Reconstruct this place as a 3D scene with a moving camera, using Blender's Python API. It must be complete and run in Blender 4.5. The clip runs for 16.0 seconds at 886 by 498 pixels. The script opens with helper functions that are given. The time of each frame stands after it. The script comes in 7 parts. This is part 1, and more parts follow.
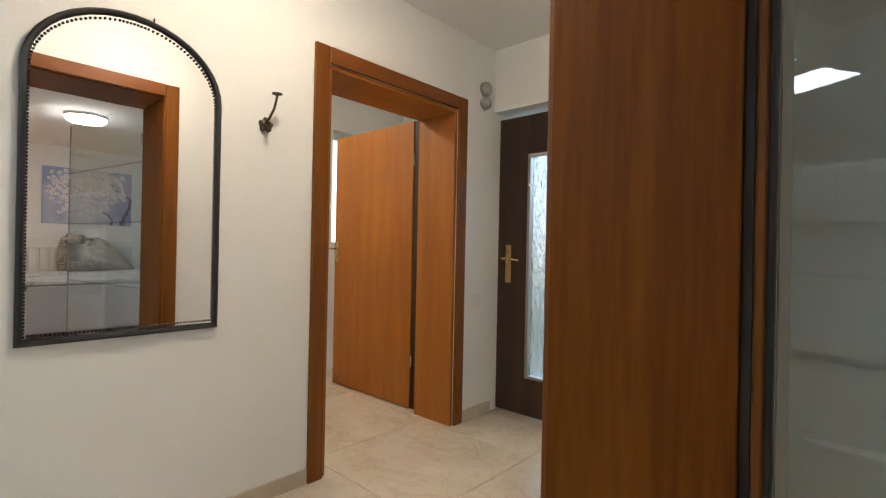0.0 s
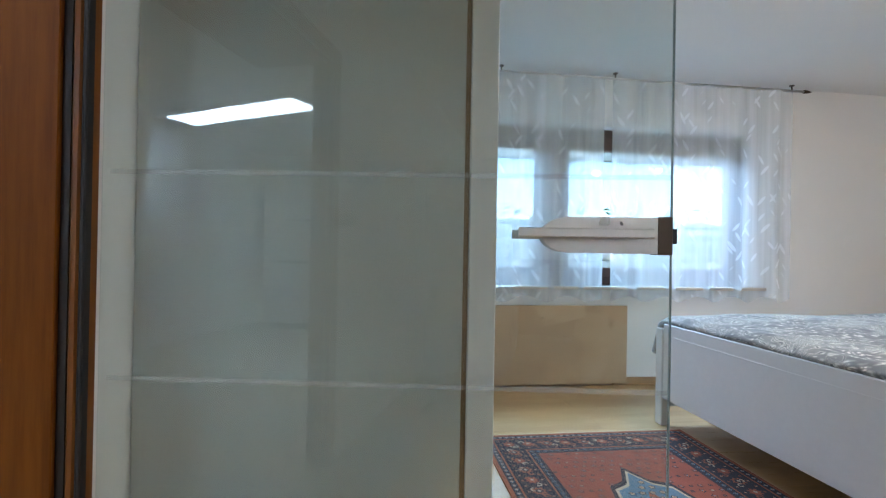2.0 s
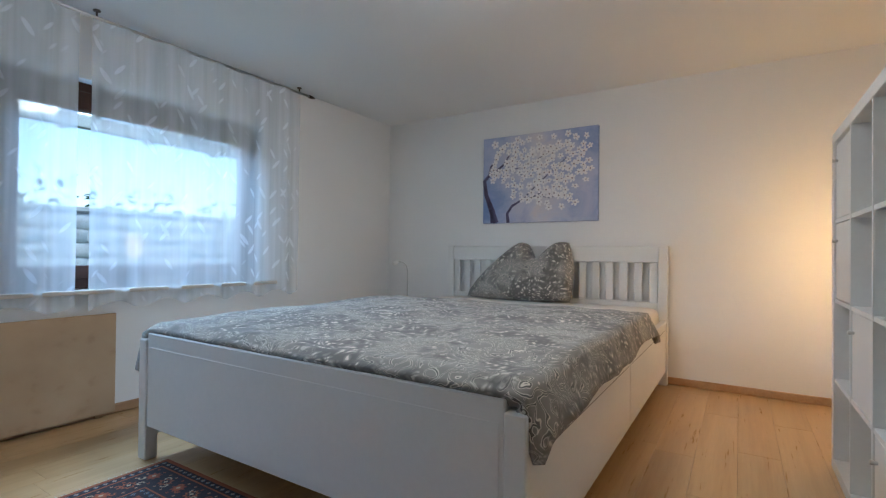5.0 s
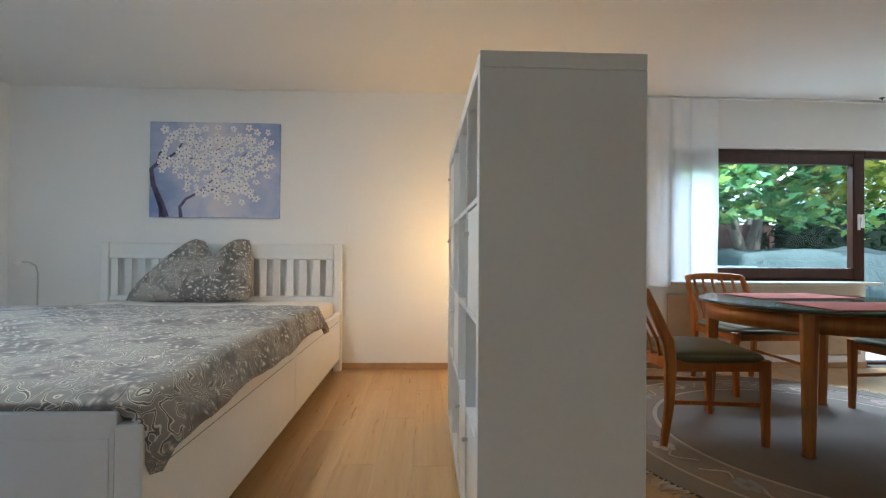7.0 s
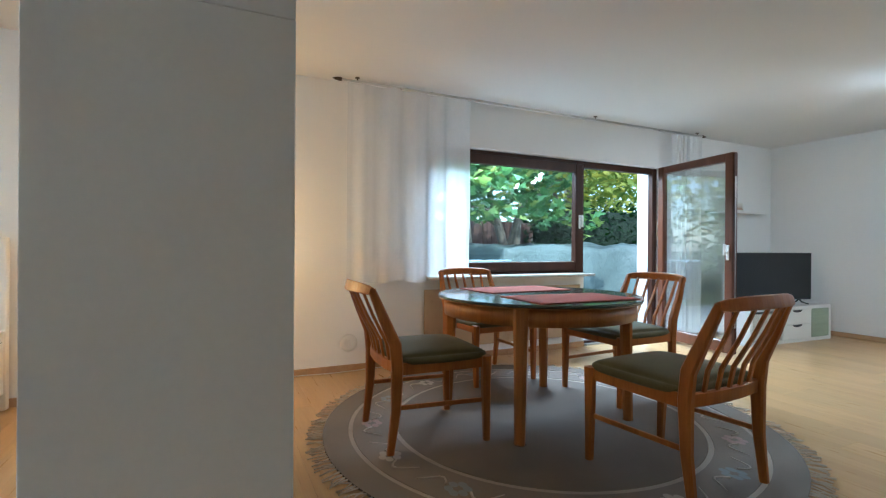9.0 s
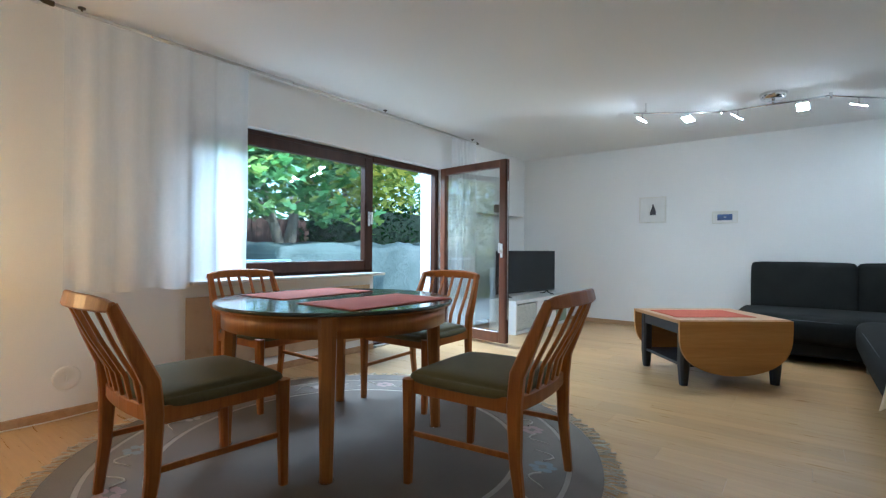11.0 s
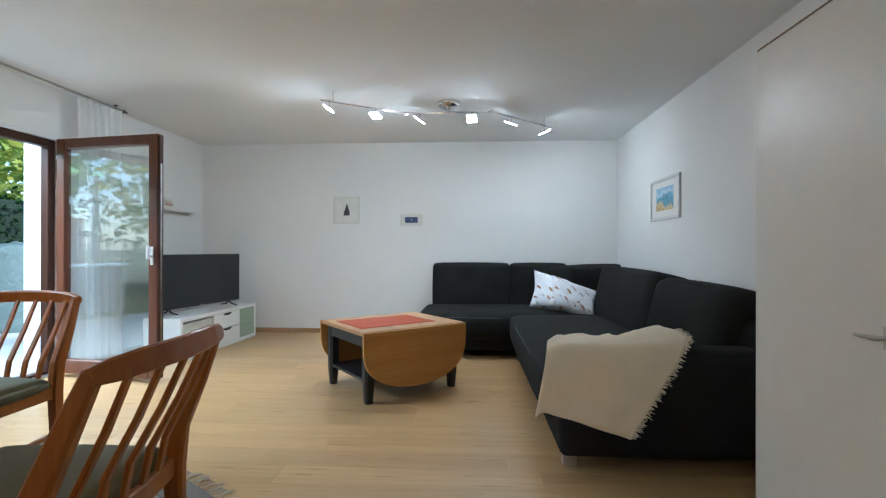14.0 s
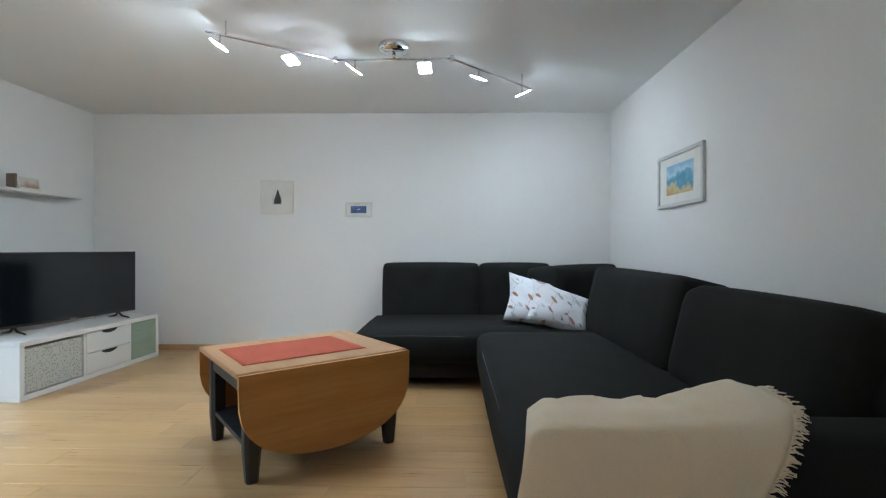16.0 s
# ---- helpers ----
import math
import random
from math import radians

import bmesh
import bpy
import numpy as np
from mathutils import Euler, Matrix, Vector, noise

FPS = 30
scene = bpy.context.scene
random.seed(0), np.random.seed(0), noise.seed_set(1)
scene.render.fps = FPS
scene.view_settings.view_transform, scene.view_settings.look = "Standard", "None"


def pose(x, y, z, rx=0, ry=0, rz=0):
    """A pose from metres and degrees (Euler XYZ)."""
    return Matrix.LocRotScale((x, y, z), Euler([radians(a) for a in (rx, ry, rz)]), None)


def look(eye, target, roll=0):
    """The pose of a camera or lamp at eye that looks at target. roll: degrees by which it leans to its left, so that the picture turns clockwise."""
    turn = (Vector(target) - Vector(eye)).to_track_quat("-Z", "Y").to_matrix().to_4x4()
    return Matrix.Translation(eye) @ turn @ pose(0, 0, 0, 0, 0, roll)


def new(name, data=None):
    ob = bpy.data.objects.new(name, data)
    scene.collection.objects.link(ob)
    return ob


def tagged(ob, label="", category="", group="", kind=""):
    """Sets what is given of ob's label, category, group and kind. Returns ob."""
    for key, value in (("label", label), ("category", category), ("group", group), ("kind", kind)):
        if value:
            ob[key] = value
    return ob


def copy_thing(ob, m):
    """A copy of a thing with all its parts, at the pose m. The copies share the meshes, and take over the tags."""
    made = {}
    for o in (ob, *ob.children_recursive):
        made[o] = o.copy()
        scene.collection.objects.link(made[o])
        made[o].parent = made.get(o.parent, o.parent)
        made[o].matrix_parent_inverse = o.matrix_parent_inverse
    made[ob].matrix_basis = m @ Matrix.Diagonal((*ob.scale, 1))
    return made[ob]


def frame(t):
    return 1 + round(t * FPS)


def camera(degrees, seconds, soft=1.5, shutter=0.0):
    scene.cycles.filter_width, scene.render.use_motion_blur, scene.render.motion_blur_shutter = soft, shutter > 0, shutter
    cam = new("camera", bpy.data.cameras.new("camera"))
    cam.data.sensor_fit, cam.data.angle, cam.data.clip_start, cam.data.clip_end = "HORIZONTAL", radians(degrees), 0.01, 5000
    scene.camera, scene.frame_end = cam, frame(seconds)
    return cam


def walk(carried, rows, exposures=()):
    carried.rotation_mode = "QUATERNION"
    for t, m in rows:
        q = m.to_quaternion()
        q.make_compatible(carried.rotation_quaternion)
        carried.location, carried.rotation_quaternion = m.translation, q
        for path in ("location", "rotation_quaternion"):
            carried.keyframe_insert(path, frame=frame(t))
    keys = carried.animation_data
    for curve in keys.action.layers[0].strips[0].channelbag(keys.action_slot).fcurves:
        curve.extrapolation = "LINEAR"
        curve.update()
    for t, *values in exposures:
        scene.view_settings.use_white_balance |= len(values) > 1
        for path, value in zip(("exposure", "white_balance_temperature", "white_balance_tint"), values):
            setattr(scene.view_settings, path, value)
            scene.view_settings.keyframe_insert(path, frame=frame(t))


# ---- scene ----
cam = camera(86.00, 16.0, soft=1.25)
# seconds, eye x y z, yaw, pitch, roll
ROWS = [
    (0.0, -0.082, -0.033, 1.071, 42.30, 0.07, -1.14),
    (0.5, 0.039, -0.047, 1.056, 29.51, 0.11, -1.14),
    (1.0, 0.190, -0.081, 1.050, 14.72, 0.17, -1.08),
    (1.5, 0.324, -0.122, 1.047, 1.65, 0.23, -1.05),
    (2.0, 0.424, -0.158, 1.056, -7.43, 0.29, -1.02),
    (2.5, 0.522, -0.138, 1.067, -15.15, 0.28, -0.99),
    (3.0, 0.662, -0.055, 1.087, -22.67, 0.26, -0.94),
    (3.5, 0.815, -0.003, 1.093, -28.69, 0.21, -0.86),
    (4.0, 0.934, 0.047, 1.060, -36.49, 0.30, -0.76),
    (4.5, 0.941, 0.097, 1.043, -47.41, 0.46, -0.68),
    (7.0, 0.907, -0.136, 1.049, -92.34, 0.51, -0.42),
    (7.5, 0.943, -0.285, 1.054, -99.66, 0.46, -0.32),
    (8.0, 1.010, -0.430, 1.061, -105.34, 0.37, -0.29),
    (8.5, 1.066, -0.566, 1.070, -109.99, 0.10, -0.32),
    (11.0, 1.586, -0.750, 1.057, -142.68, 0.02, -0.40),
    (11.5, 1.656, -0.800, 1.052, -150.35, 0.00, -0.36),
    (12.0, 1.723, -0.823, 1.058, -161.22, 0.05, -0.36),
    (12.5, 1.769, -0.853, 1.060, -170.41, 0.05, -0.34),
    (13.0, 1.777, -0.966, 1.066, -174.40, 0.01, -0.29),
    (13.5, 1.713, -1.213, 1.090, -175.72, -0.01, -0.19),
    (14.0, 1.605, -1.518, 1.103, -176.51, 0.03, -0.10),
    (14.5, 1.552, -1.790, 1.089, -177.11, -0.01, -0.10),
    (15.0, 1.488, -2.133, 1.097, -178.49, -0.03, -0.09),
    (15.5, 1.436, -2.407, 1.078, -179.14, -0.07, -0.08),
    (16.0, 1.424, -2.701, 1.079, -179.05, -0.08, -0.10),
]
EXPOSURES = [(0.0, 1.4, 6050, 9), (0.5, 1.75, 5850, 9), (1.0, 2.2, 5350, 9), (1.5, 2.15, 5350, 8), (2.0, 1.8, 5350, 8), (2.5, 1.65, 5300, 8), (4.5, 1.2, 5200, 7), (7.0, 1.45, 5200, 2), (8.5, 1.55, 5050, 0), (11.0, 1.5, 4850, 0), (12.5, 1.55, 4950, 0), (14.0, 1.55, 5100, 1), (16.0, 1.4, 5200, 2)]
walk(cam, [(t, pose(x, y, z, 90 + pitch, roll, yaw)) for t, x, y, z, yaw, pitch, roll in ROWS], EXPOSURES)

# ---- world, sun, large lights ----
world = bpy.data.worlds.new("sky_world")
scene.world = world
world.use_nodes = True
wn = world.node_tree
sky = wn.nodes.new("ShaderNodeTexSky")
sky.sky_type = "NISHITA"
sky.sun_disc = False
sky.sun_elevation, sky.sun_rotation = radians(42), radians(-70)
wn.links.new(sky.outputs[0], wn.nodes["Background"].inputs[0])
wn.nodes["Background"].inputs[1].default_value = 0.14


def lamp(name, kind, m, energy, color, **kw):
    data = bpy.data.lights.new(name, kind)
    data.energy, data.color = energy, color
    for k, val in kw.items():
        if k == "size": data.size = val
        if k == "size_y": data.shape, data.size_y = "RECTANGLE", val
        if k == "angle": data.angle = val
        if k == "radius": data.shadow_soft_size = val
        if k == "spread": data.spread = val
    ob = new(name, data)
    ob.matrix_world = m
    return ob


SUN_FROM = Vector((-0.70, -0.25, 0.67))
lamp("sun", "SUN", look(SUN_FROM * 30, (0, 0, 0)), 1.9, (1.0, 0.94, 0.84), angle=radians(0.6))
# sky light that falls in through the two large openings
lamp("sky_light_garden", "AREA", look((6.9, -3.9, 3.25), (3.2, -3.9, 0.3)), 240, (0.86, 0.94, 1.0), size=3.6, size_y=1.6)
lamp("sky_light_street", "AREA", look((2.1, 5.2, 3.0), (2.3, 1.6, 0.3)), 270, (0.58, 0.79, 1.0), size=3.2, size_y=1.6)


# ---- materials ----
class Mat:
    """A node material with two scales of noise in its colour and a fine bump."""

    def __init__(self, name, rough=0.5, metal=0.0, spec=0.5, coat=0.0, sheen=0.0):
        self.m = bpy.data.materials.new(name)
        self.m.use_nodes = True
        self.t = self.m.node_tree
        self.b = self.t.nodes["Principled BSDF"]
        self.b.inputs["Roughness"].default_value = rough
        self.b.inputs["Metallic"].default_value = metal
        self.b.inputs["Specular IOR Level"].default_value = spec
        self.b.inputs["Coat Weight"].default_value = coat
        self.b.inputs["Sheen Weight"].default_value = sheen
        self.tc = self.n("ShaderNodeTexCoord")

    def n(self, kind, **inputs):
        node = self.t.nodes.new(kind)
        for k, val in inputs.items():
            node.inputs[k.replace("_", " ")].default_value = val
        return node

    def l(self, a, b):
        self.t.links.new(a, b)

    def coords(self, scale=(1, 1, 1), rot=(0, 0, 0), space="Object", jitter=False):
        mp = self.n("ShaderNodeMapping")
        mp.inputs["Scale"].default_value = scale
        mp.inputs["Rotation"].default_value = [radians(a) for a in rot]
        self.l(self.tc.outputs[space], mp.inputs["Vector"])
        if jitter:
            info = self.n("ShaderNodeObjectInfo")
            mul = self.n("ShaderNodeMath")
            mul.operation = "MULTIPLY"
            mul.inputs[1].default_value = 37.0
            self.l(info.outputs["Random"], mul.inputs[0])
            self.l(mul.outputs[0], mp.inputs["Location"])
        return mp.outputs[0]

    def noise(self, vec, scale, detail=4.0, rough=0.55, distort=0.0):
        nz = self.n("ShaderNodeTexNoise", Scale=scale, Detail=detail, Roughness=rough, Distortion=distort)
        self.l(vec, nz.inputs["Vector"])
        return nz.outputs["Fac"]

    def ramp(self, fac, stops):
        r = self.n("ShaderNodeValToRGB")
        el = r.color_ramp.elements
        while len(el) < len(stops):
            el.new(0.5)
        for e, (p, c) in zip(el, stops):
            e.position, e.color = p, (*c, 1)
        self.l(fac, r.inputs[0])
        return r.outputs[0]

    def mix(self, fac, a, b, mode="MIX"):
        mx = self.n("ShaderNodeMix")
        mx.data_type, mx.blend_type = "RGBA", mode
        for sock, val in ((mx.inputs[0], fac), (mx.inputs[6], a), (mx.inputs[7], b)):
            if isinstance(val, (int, float)): sock.default_value = val
            elif isinstance(val, tuple): sock.default_value = (*val, 1)
            else: self.l(val, sock)
        return mx.outputs[2]

    def math(self, op, a, b=0.0, clamp=False):
        mt = self.n("ShaderNodeMath")
        mt.operation, mt.use_clamp = op, clamp
        for sock, val in zip(mt.inputs, (a, b)):
            if isinstance(val, (int, float)): sock.default_value = val
            else: self.l(val, sock)
        return mt.outputs[0]

    def color(self, sock):
        self.l(sock, self.b.inputs["Base Color"])

    def bump(self, fac, strength=0.2, dist=0.002):
        bp = self.n("ShaderNodeBump", Strength=strength, Distance=dist)
        self.l(fac, bp.inputs["Height"])
        self.l(bp.outputs[0], self.b.inputs["Normal"])


def dim(c, k): return tuple(v * k for v in c)


def plain(name, c, rough=0.5, metal=0.0, var=0.06, scale=6.0, fine=90.0, bump=0.08, dist=0.001, **kw):
    a = Mat(name, rough, metal, **kw)
    vec = a.coords()
    big = a.ramp(a.noise(vec, scale, 3), [(0.3, dim(c, 1 - var)), (0.7, dim(c, 1 + var * 0.6))])
    small = a.noise(vec, fine, 2)
    a.color(a.mix(0.10, big, a.ramp(small, [(0.3, dim(c, 0.75)), (0.7, c)])))
    a.bump(small, bump, dist)
    rr = a.math("ADD", a.math("MULTIPLY", a.noise(vec, scale * 2.3, 2), 0.14), rough - 0.07, True)
    a.l(rr, a.b.inputs["Roughness"])
    return a.m


def timber(name, dark, mid, light, axis="z", rough=0.35, grain=1.0, jitter=False, contrast=1.0, coat=0.0, bump=0.06, spec=0.5):
    """Wood with its grain along one axis."""
    a = Mat(name, rough, coat=coat, spec=spec)
    s = {"x": (0.06, 1, 1), "y": (1, 0.06, 1), "z": (1, 1, 0.06)}[axis]
    vec = a.coords(tuple(v * grain for v in s), jitter=jitter)
    n1 = a.noise(vec, 9.0, 6, 0.6, 0.6)
    n2 = a.noise(vec, 60.0, 4, 0.65, 0.2)
    base = a.ramp(n1, [(0.5 - 0.22 / contrast, dark), (0.5, mid), (0.5 + 0.22 / contrast, light)])
    col = a.mix(0.3, base, a.ramp(n2, [(0.35, dark), (0.65, light)]))
    if jitter:
        info = a.n("ShaderNodeObjectInfo")
        tone = a.ramp(info.outputs["Random"], [(0.0, (0.90, 0.90, 0.90)), (1.0, (1.05, 1.04, 1.03))])
        col = a.mix(1.0, col, tone, "MULTIPLY")
    a.color(col)
    a.bump(n2, bump, 0.0006)
    a.l(a.math("ADD", a.math("MULTIPLY", n2, 0.16), rough - 0.08, True), a.b.inputs["Roughness"])
    return a.m


def glass_mat(name, tint=(0.97, 0.99, 0.985), gloss=1.0, rough=0.0):
    """Clear pane: passes light straight through, with a Fresnel gloss."""
    m = bpy.data.materials.new(name)
    m.use_nodes = True
    t = m.node_tree
    t.nodes.remove(t.nodes["Principled BSDF"])
    tr, gl, fr, mx = (t.nodes.new("ShaderNode" + k) for k in ("BsdfTransparent", "BsdfGlossy", "LayerWeight", "MixShader"))
    tr.inputs[0].default_value = (*tint, 1)
    gl.inputs["Roughness"].default_value = rough
    fr.inputs[0].default_value = 0.5
    p5, mul = t.nodes.new("ShaderNodeMath"), t.nodes.new("ShaderNodeMath")
    p5.operation, mul.operation = "POWER", "MULTIPLY_ADD"
    p5.inputs[1].default_value = 5.0
    mul.use_clamp = True
    mul.inputs[1].default_value, mul.inputs[2].default_value = 0.9 * gloss, 0.042 * gloss
    t.links.new(fr.outputs["Facing"], p5.inputs[0])
    t.links.new(p5.outputs[0], mul.inputs[0])
    t.links.new(mul.outputs[0], mx.inputs[0])
    t.links.new(tr.outputs[0], mx.inputs[1])
    t.links.new(gl.outputs[0], mx.inputs[2])
    t.links.new(mx.outputs[0], t.nodes["Material Output"].inputs[0])
    return m


def glow(name, c, strength):
    m = bpy.data.materials.new(name)
    m.use_nodes = True
    b = m.node_tree.nodes["Principled BSDF"]
    b.inputs["Base Color"].default_value = (*c, 1)
    b.inputs["Emission Color"].default_value = (*c, 1)
    b.inputs["Emission Strength"].default_value = strength
    return m


def sheer(name, c, clear, motif, dense=0.80, through_light=0.5):
    """Thin curtain cloth that lets part of the light straight through; woven motifs are denser."""
    m = bpy.data.materials.new(name)
    m.use_nodes = True
    t = m.node_tree
    t.nodes.remove(t.nodes["Principled BSDF"])
    tr, tl, df, m1, m2 = (t.nodes.new("ShaderNode" + k) for k in ("BsdfTransparent", "BsdfTranslucent", "BsdfDiffuse", "MixShader", "MixShader"))
    tl.inputs[0].default_value = df.inputs[0].default_value = (*c, 1)
    tcn, mp, vo, rp = (t.nodes.new("ShaderNode" + k) for k in ("TexCoord", "Mapping", "TexVoronoi", "ValToRGB"))
    vo.feature = "DISTANCE_TO_EDGE"
    vo.inputs["Scale"].default_value = motif
    mp.inputs["Scale"].default_value = (1, 1, 0.45)
    mp.inputs["Rotation"].default_value = (0.5, 0.5, 0)
    t.links.new(tcn.outputs["Object"], mp.inputs[0])
    t.links.new(mp.outputs[0], vo.inputs["Vector"])
    t.links.new(vo.outputs["Distance"], rp.inputs[0])
    rp.color_ramp.elements[0].position, rp.color_ramp.elements[1].position = 0.02, 0.10
    rp.color_ramp.elements[0].color = (*[clear * dense] * 3, 1)
    rp.color_ramp.elements[1].color = (*[clear] * 3, 1)
    m1.inputs[0].default_value = through_light
    t.links.new(df.outputs[0], m1.inputs[1])
    t.links.new(tl.outputs[0], m1.inputs[2])
    t.links.new(rp.outputs[0], m2.inputs[0])
    t.links.new(m1.outputs[0], m2.inputs[1])
    t.links.new(tr.outputs[0], m2.inputs[2])
    t.links.new(m2.outputs[0], t.nodes["Material Output"].inputs[0])
    return m


def voile(name, c, clear, through_light):
    """Sheer curtain: soft vertical gathers and sparse woven leaf sprigs that are denser than the ground."""
    a = Mat(name)
    t = a.t
    t.nodes.remove(a.b)
    tr, tl, df, m1, m2 = (t.nodes.new("ShaderNode" + k) for k in ("BsdfTransparent", "BsdfTranslucent", "BsdfDiffuse", "MixShader", "MixShader"))
    tl.inputs[0].default_value = df.inputs[0].default_value = (*c, 1)
    gather = a.ramp(a.noise(a.coords((1, 1, 0.04)), 9.0, 3, 0.6), [(0.35, (1.10, 1.10, 1.10)), (0.65, (0.74, 0.74, 0.74))])
    keep = a.ramp(a.noise(a.coords((1, 0, 0.35)), 3.1, 1), [(0.40, (0, 0, 0)), (0.44, (1, 1, 1))])
    sprig = None
    for turn, size in ((32, 0.28), (-38, 0.26)):
        vo = a.n("ShaderNodeTexVoronoi", Scale=9.5)
        vo.inputs["Randomness"].default_value = 0.75
        squash = a.n("ShaderNodeMapping", Scale=(1.9, 0.0, 0.50))
        a.l(a.coords((1, 1, 1), (0, turn, 0)), squash.inputs["Vector"])
        a.l(squash.outputs[0], vo.inputs["Vector"])
        leaf = a.ramp(vo.outputs["Distance"], [(size * 0.75, (1, 1, 1)), (size, (0, 0, 0))])
        sprig = leaf if sprig is None else a.mix(1.0, sprig, leaf, "LIGHTEN")
    sprig = a.mix(1.0, sprig, keep, "MULTIPLY")
    dens = a.mix(sprig, (clear, clear, clear), (clear * 0.66, clear * 0.66, clear * 0.66))
    dens = a.mix(1.0, dens, gather, "MULTIPLY")
    m1.inputs[0].default_value = through_light
    for p, q in ((df.outputs[0], m1.inputs[1]), (tl.outputs[0], m1.inputs[2]), (dens, m2.inputs[0]), (m1.outputs[0], m2.inputs[1]), (tr.outputs[0], m2.inputs[2]), (m2.outputs[0], t.nodes["Material Output"].inputs[0])):
        a.l(p, q)
    return a.m


WHITE_WALL = plain("wall_paint", (0.82, 0.815, 0.80), 0.85, var=0.02, scale=1.3, fine=140, bump=0.25, dist=0.0012)
CEIL_PAINT = plain("ceiling_paint", (0.82, 0.82, 0.81), 0.9, var=0.015, scale=1.1, fine=120, bump=0.2, dist=0.001)
VENEER = timber("mahogany_veneer", (0.100, 0.027, 0.0017), (0.170, 0.050, 0.0032), (0.235, 0.076, 0.0060), "z", 0.48, 1.0, spec=0.12)
VENEER_H = timber("mahogany_veneer_across", (0.12, 0.034, 0.006), (0.19, 0.058, 0.010), (0.26, 0.085, 0.017), "y", 0.45, spec=0.3)
CASING = timber("mahogany_casing", (0.12, 0.037, 0.003), (0.19, 0.062, 0.006), (0.26, 0.090, 0.010), "z", 0.42, spec=0.3)
DOOR_VENEER = timber("door_veneer", (0.245, 0.078, 0.006), (0.335, 0.112, 0.010), (0.41, 0.148, 0.016), "z", 0.42, 0.8, spec=0.35)
DARK_DOOR = timber("dark_oak_door", (0.022, 0.010, 0.006), (0.040, 0.018, 0.009), (0.065, 0.030, 0.014), "z", 0.45)
FRAME_WOOD = timber("brown_window_wood", (0.032, 0.012, 0.007), (0.050, 0.019, 0.010), (0.074, 0.029, 0.015), "z", 0.45, spec=0.2)
FRAME_RED = timber("red_brown_sash_wood", (0.085, 0.028, 0.012), (0.12, 0.040, 0.018), (0.16, 0.058, 0.026), "z", 0.32, coat=0.2)
CHAIR_WOOD = timber("teak_chair_wood", (0.25, 0.072, 0.009), (0.37, 0.118, 0.016), (0.46, 0.165, 0.028), "z", 0.38, 2.0, coat=0.06, spec=0.35)
TABLE_WOOD = timber("teak_table_wood", (0.27, 0.088, 0.013), (0.38, 0.138, 0.022), (0.47, 0.185, 0.036), "z", 0.32, 1.6, coat=0.12)
PINE_LEAF = timber("oiled_pine_leaf", (0.42, 0.185, 0.042), (0.53, 0.26, 0.066), (0.61, 0.33, 0.10), "y", 0.4, 1.0)
PINE = timber("oiled_pine", (0.36, 0.185, 0.075), (0.47, 0.26, 0.115), (0.55, 0.33, 0.16), "x", 0.4, 1.2)
LAMINATE = timber("oak_laminate", (0.42, 0.245, 0.098), (0.51, 0.320, 0.138), (0.58, 0.385, 0.182), "x", 0.30, 0.9, jitter=True, bump=0.03)
BASEBOARD = timber("baseboard_wood", (0.33, 0.19, 0.09), (0.42, 0.26, 0.13), (0.50, 0.33, 0.18), "x", 0.45)
WHITE_LACQ = plain("white_lacquer", (0.78, 0.775, 0.75), 0.35, var=0.02, scale=3, fine=40, bump=0.03)
WHITE_GLOSS = plain("white_gloss_paint", (0.76, 0.75, 0.72), 0.36, var=0.02, scale=2, fine=14, bump=0.02, dist=0.002)
BLACK_WOOD = plain("black_stained_wood", (0.020, 0.021, 0.024), 0.45, var=0.2)
BLACK_METAL = plain("black_iron", (0.012, 0.012, 0.012), 0.4, var=0.2, fine=50, bump=0.3)
BRASS = plain("brushed_brass", (0.62, 0.44, 0.18), 0.28, 1.0)
STEEL = plain("brushed_steel", (0.58, 0.57, 0.55), 0.3, 1.0, fine=200)
CHROME = plain("chrome", (0.75, 0.75, 0.76), 0.12, 1.0, bump=0.0)
BRONZE = plain("dark_bronze", (0.10, 0.075, 0.055), 0.35, 0.9)
GLASS = glass_mat("window_glass", gloss=0.9)
DOOR_GLASS = glass_mat("door_glass", (0.92, 0.955, 0.945), 1.15)
SATIN = sheer("satin_etched_glass", (0.80, 0.86, 0.86), 0.87, 60.0, 0.95)
PLASTIC_W = plain("white_plastic", (0.78, 0.77, 0.74), 0.4, var=0.02)
PLASTIC_B = plain("black_plastic", (0.014, 0.015, 0.017), 0.35, var=0.1)


# ---- mesh helpers ----
def thing(name, m, label, category, group="", kind=""):
    ob = new(name)
    ob.matrix_world = m
    ob.empty_display_size = 0.05
    return tagged(ob, label, category, group, kind)


def part(name, bm, material, parent=None, label="", smooth=False):
    me = bpy.data.meshes.new(name)
    bmesh.ops.recalc_face_normals(bm, faces=bm.faces)
    bm.to_mesh(me)
    bm.free()
    for mm in (material if isinstance(material, (list, tuple)) else [material]):
        me.materials.append(mm)
    if smooth:
        for p in me.polygons:
            p.use_smooth = True
    ob = new(name, me)
    if parent is not None:
        ob.parent = parent
    if label:
        ob["label"] = label
    return ob


def solid(name, bm, material, label, category, kind="", group="", smooth=False):
    return tagged(part(name, bm, material, None, "", smooth), label, category, group, kind)


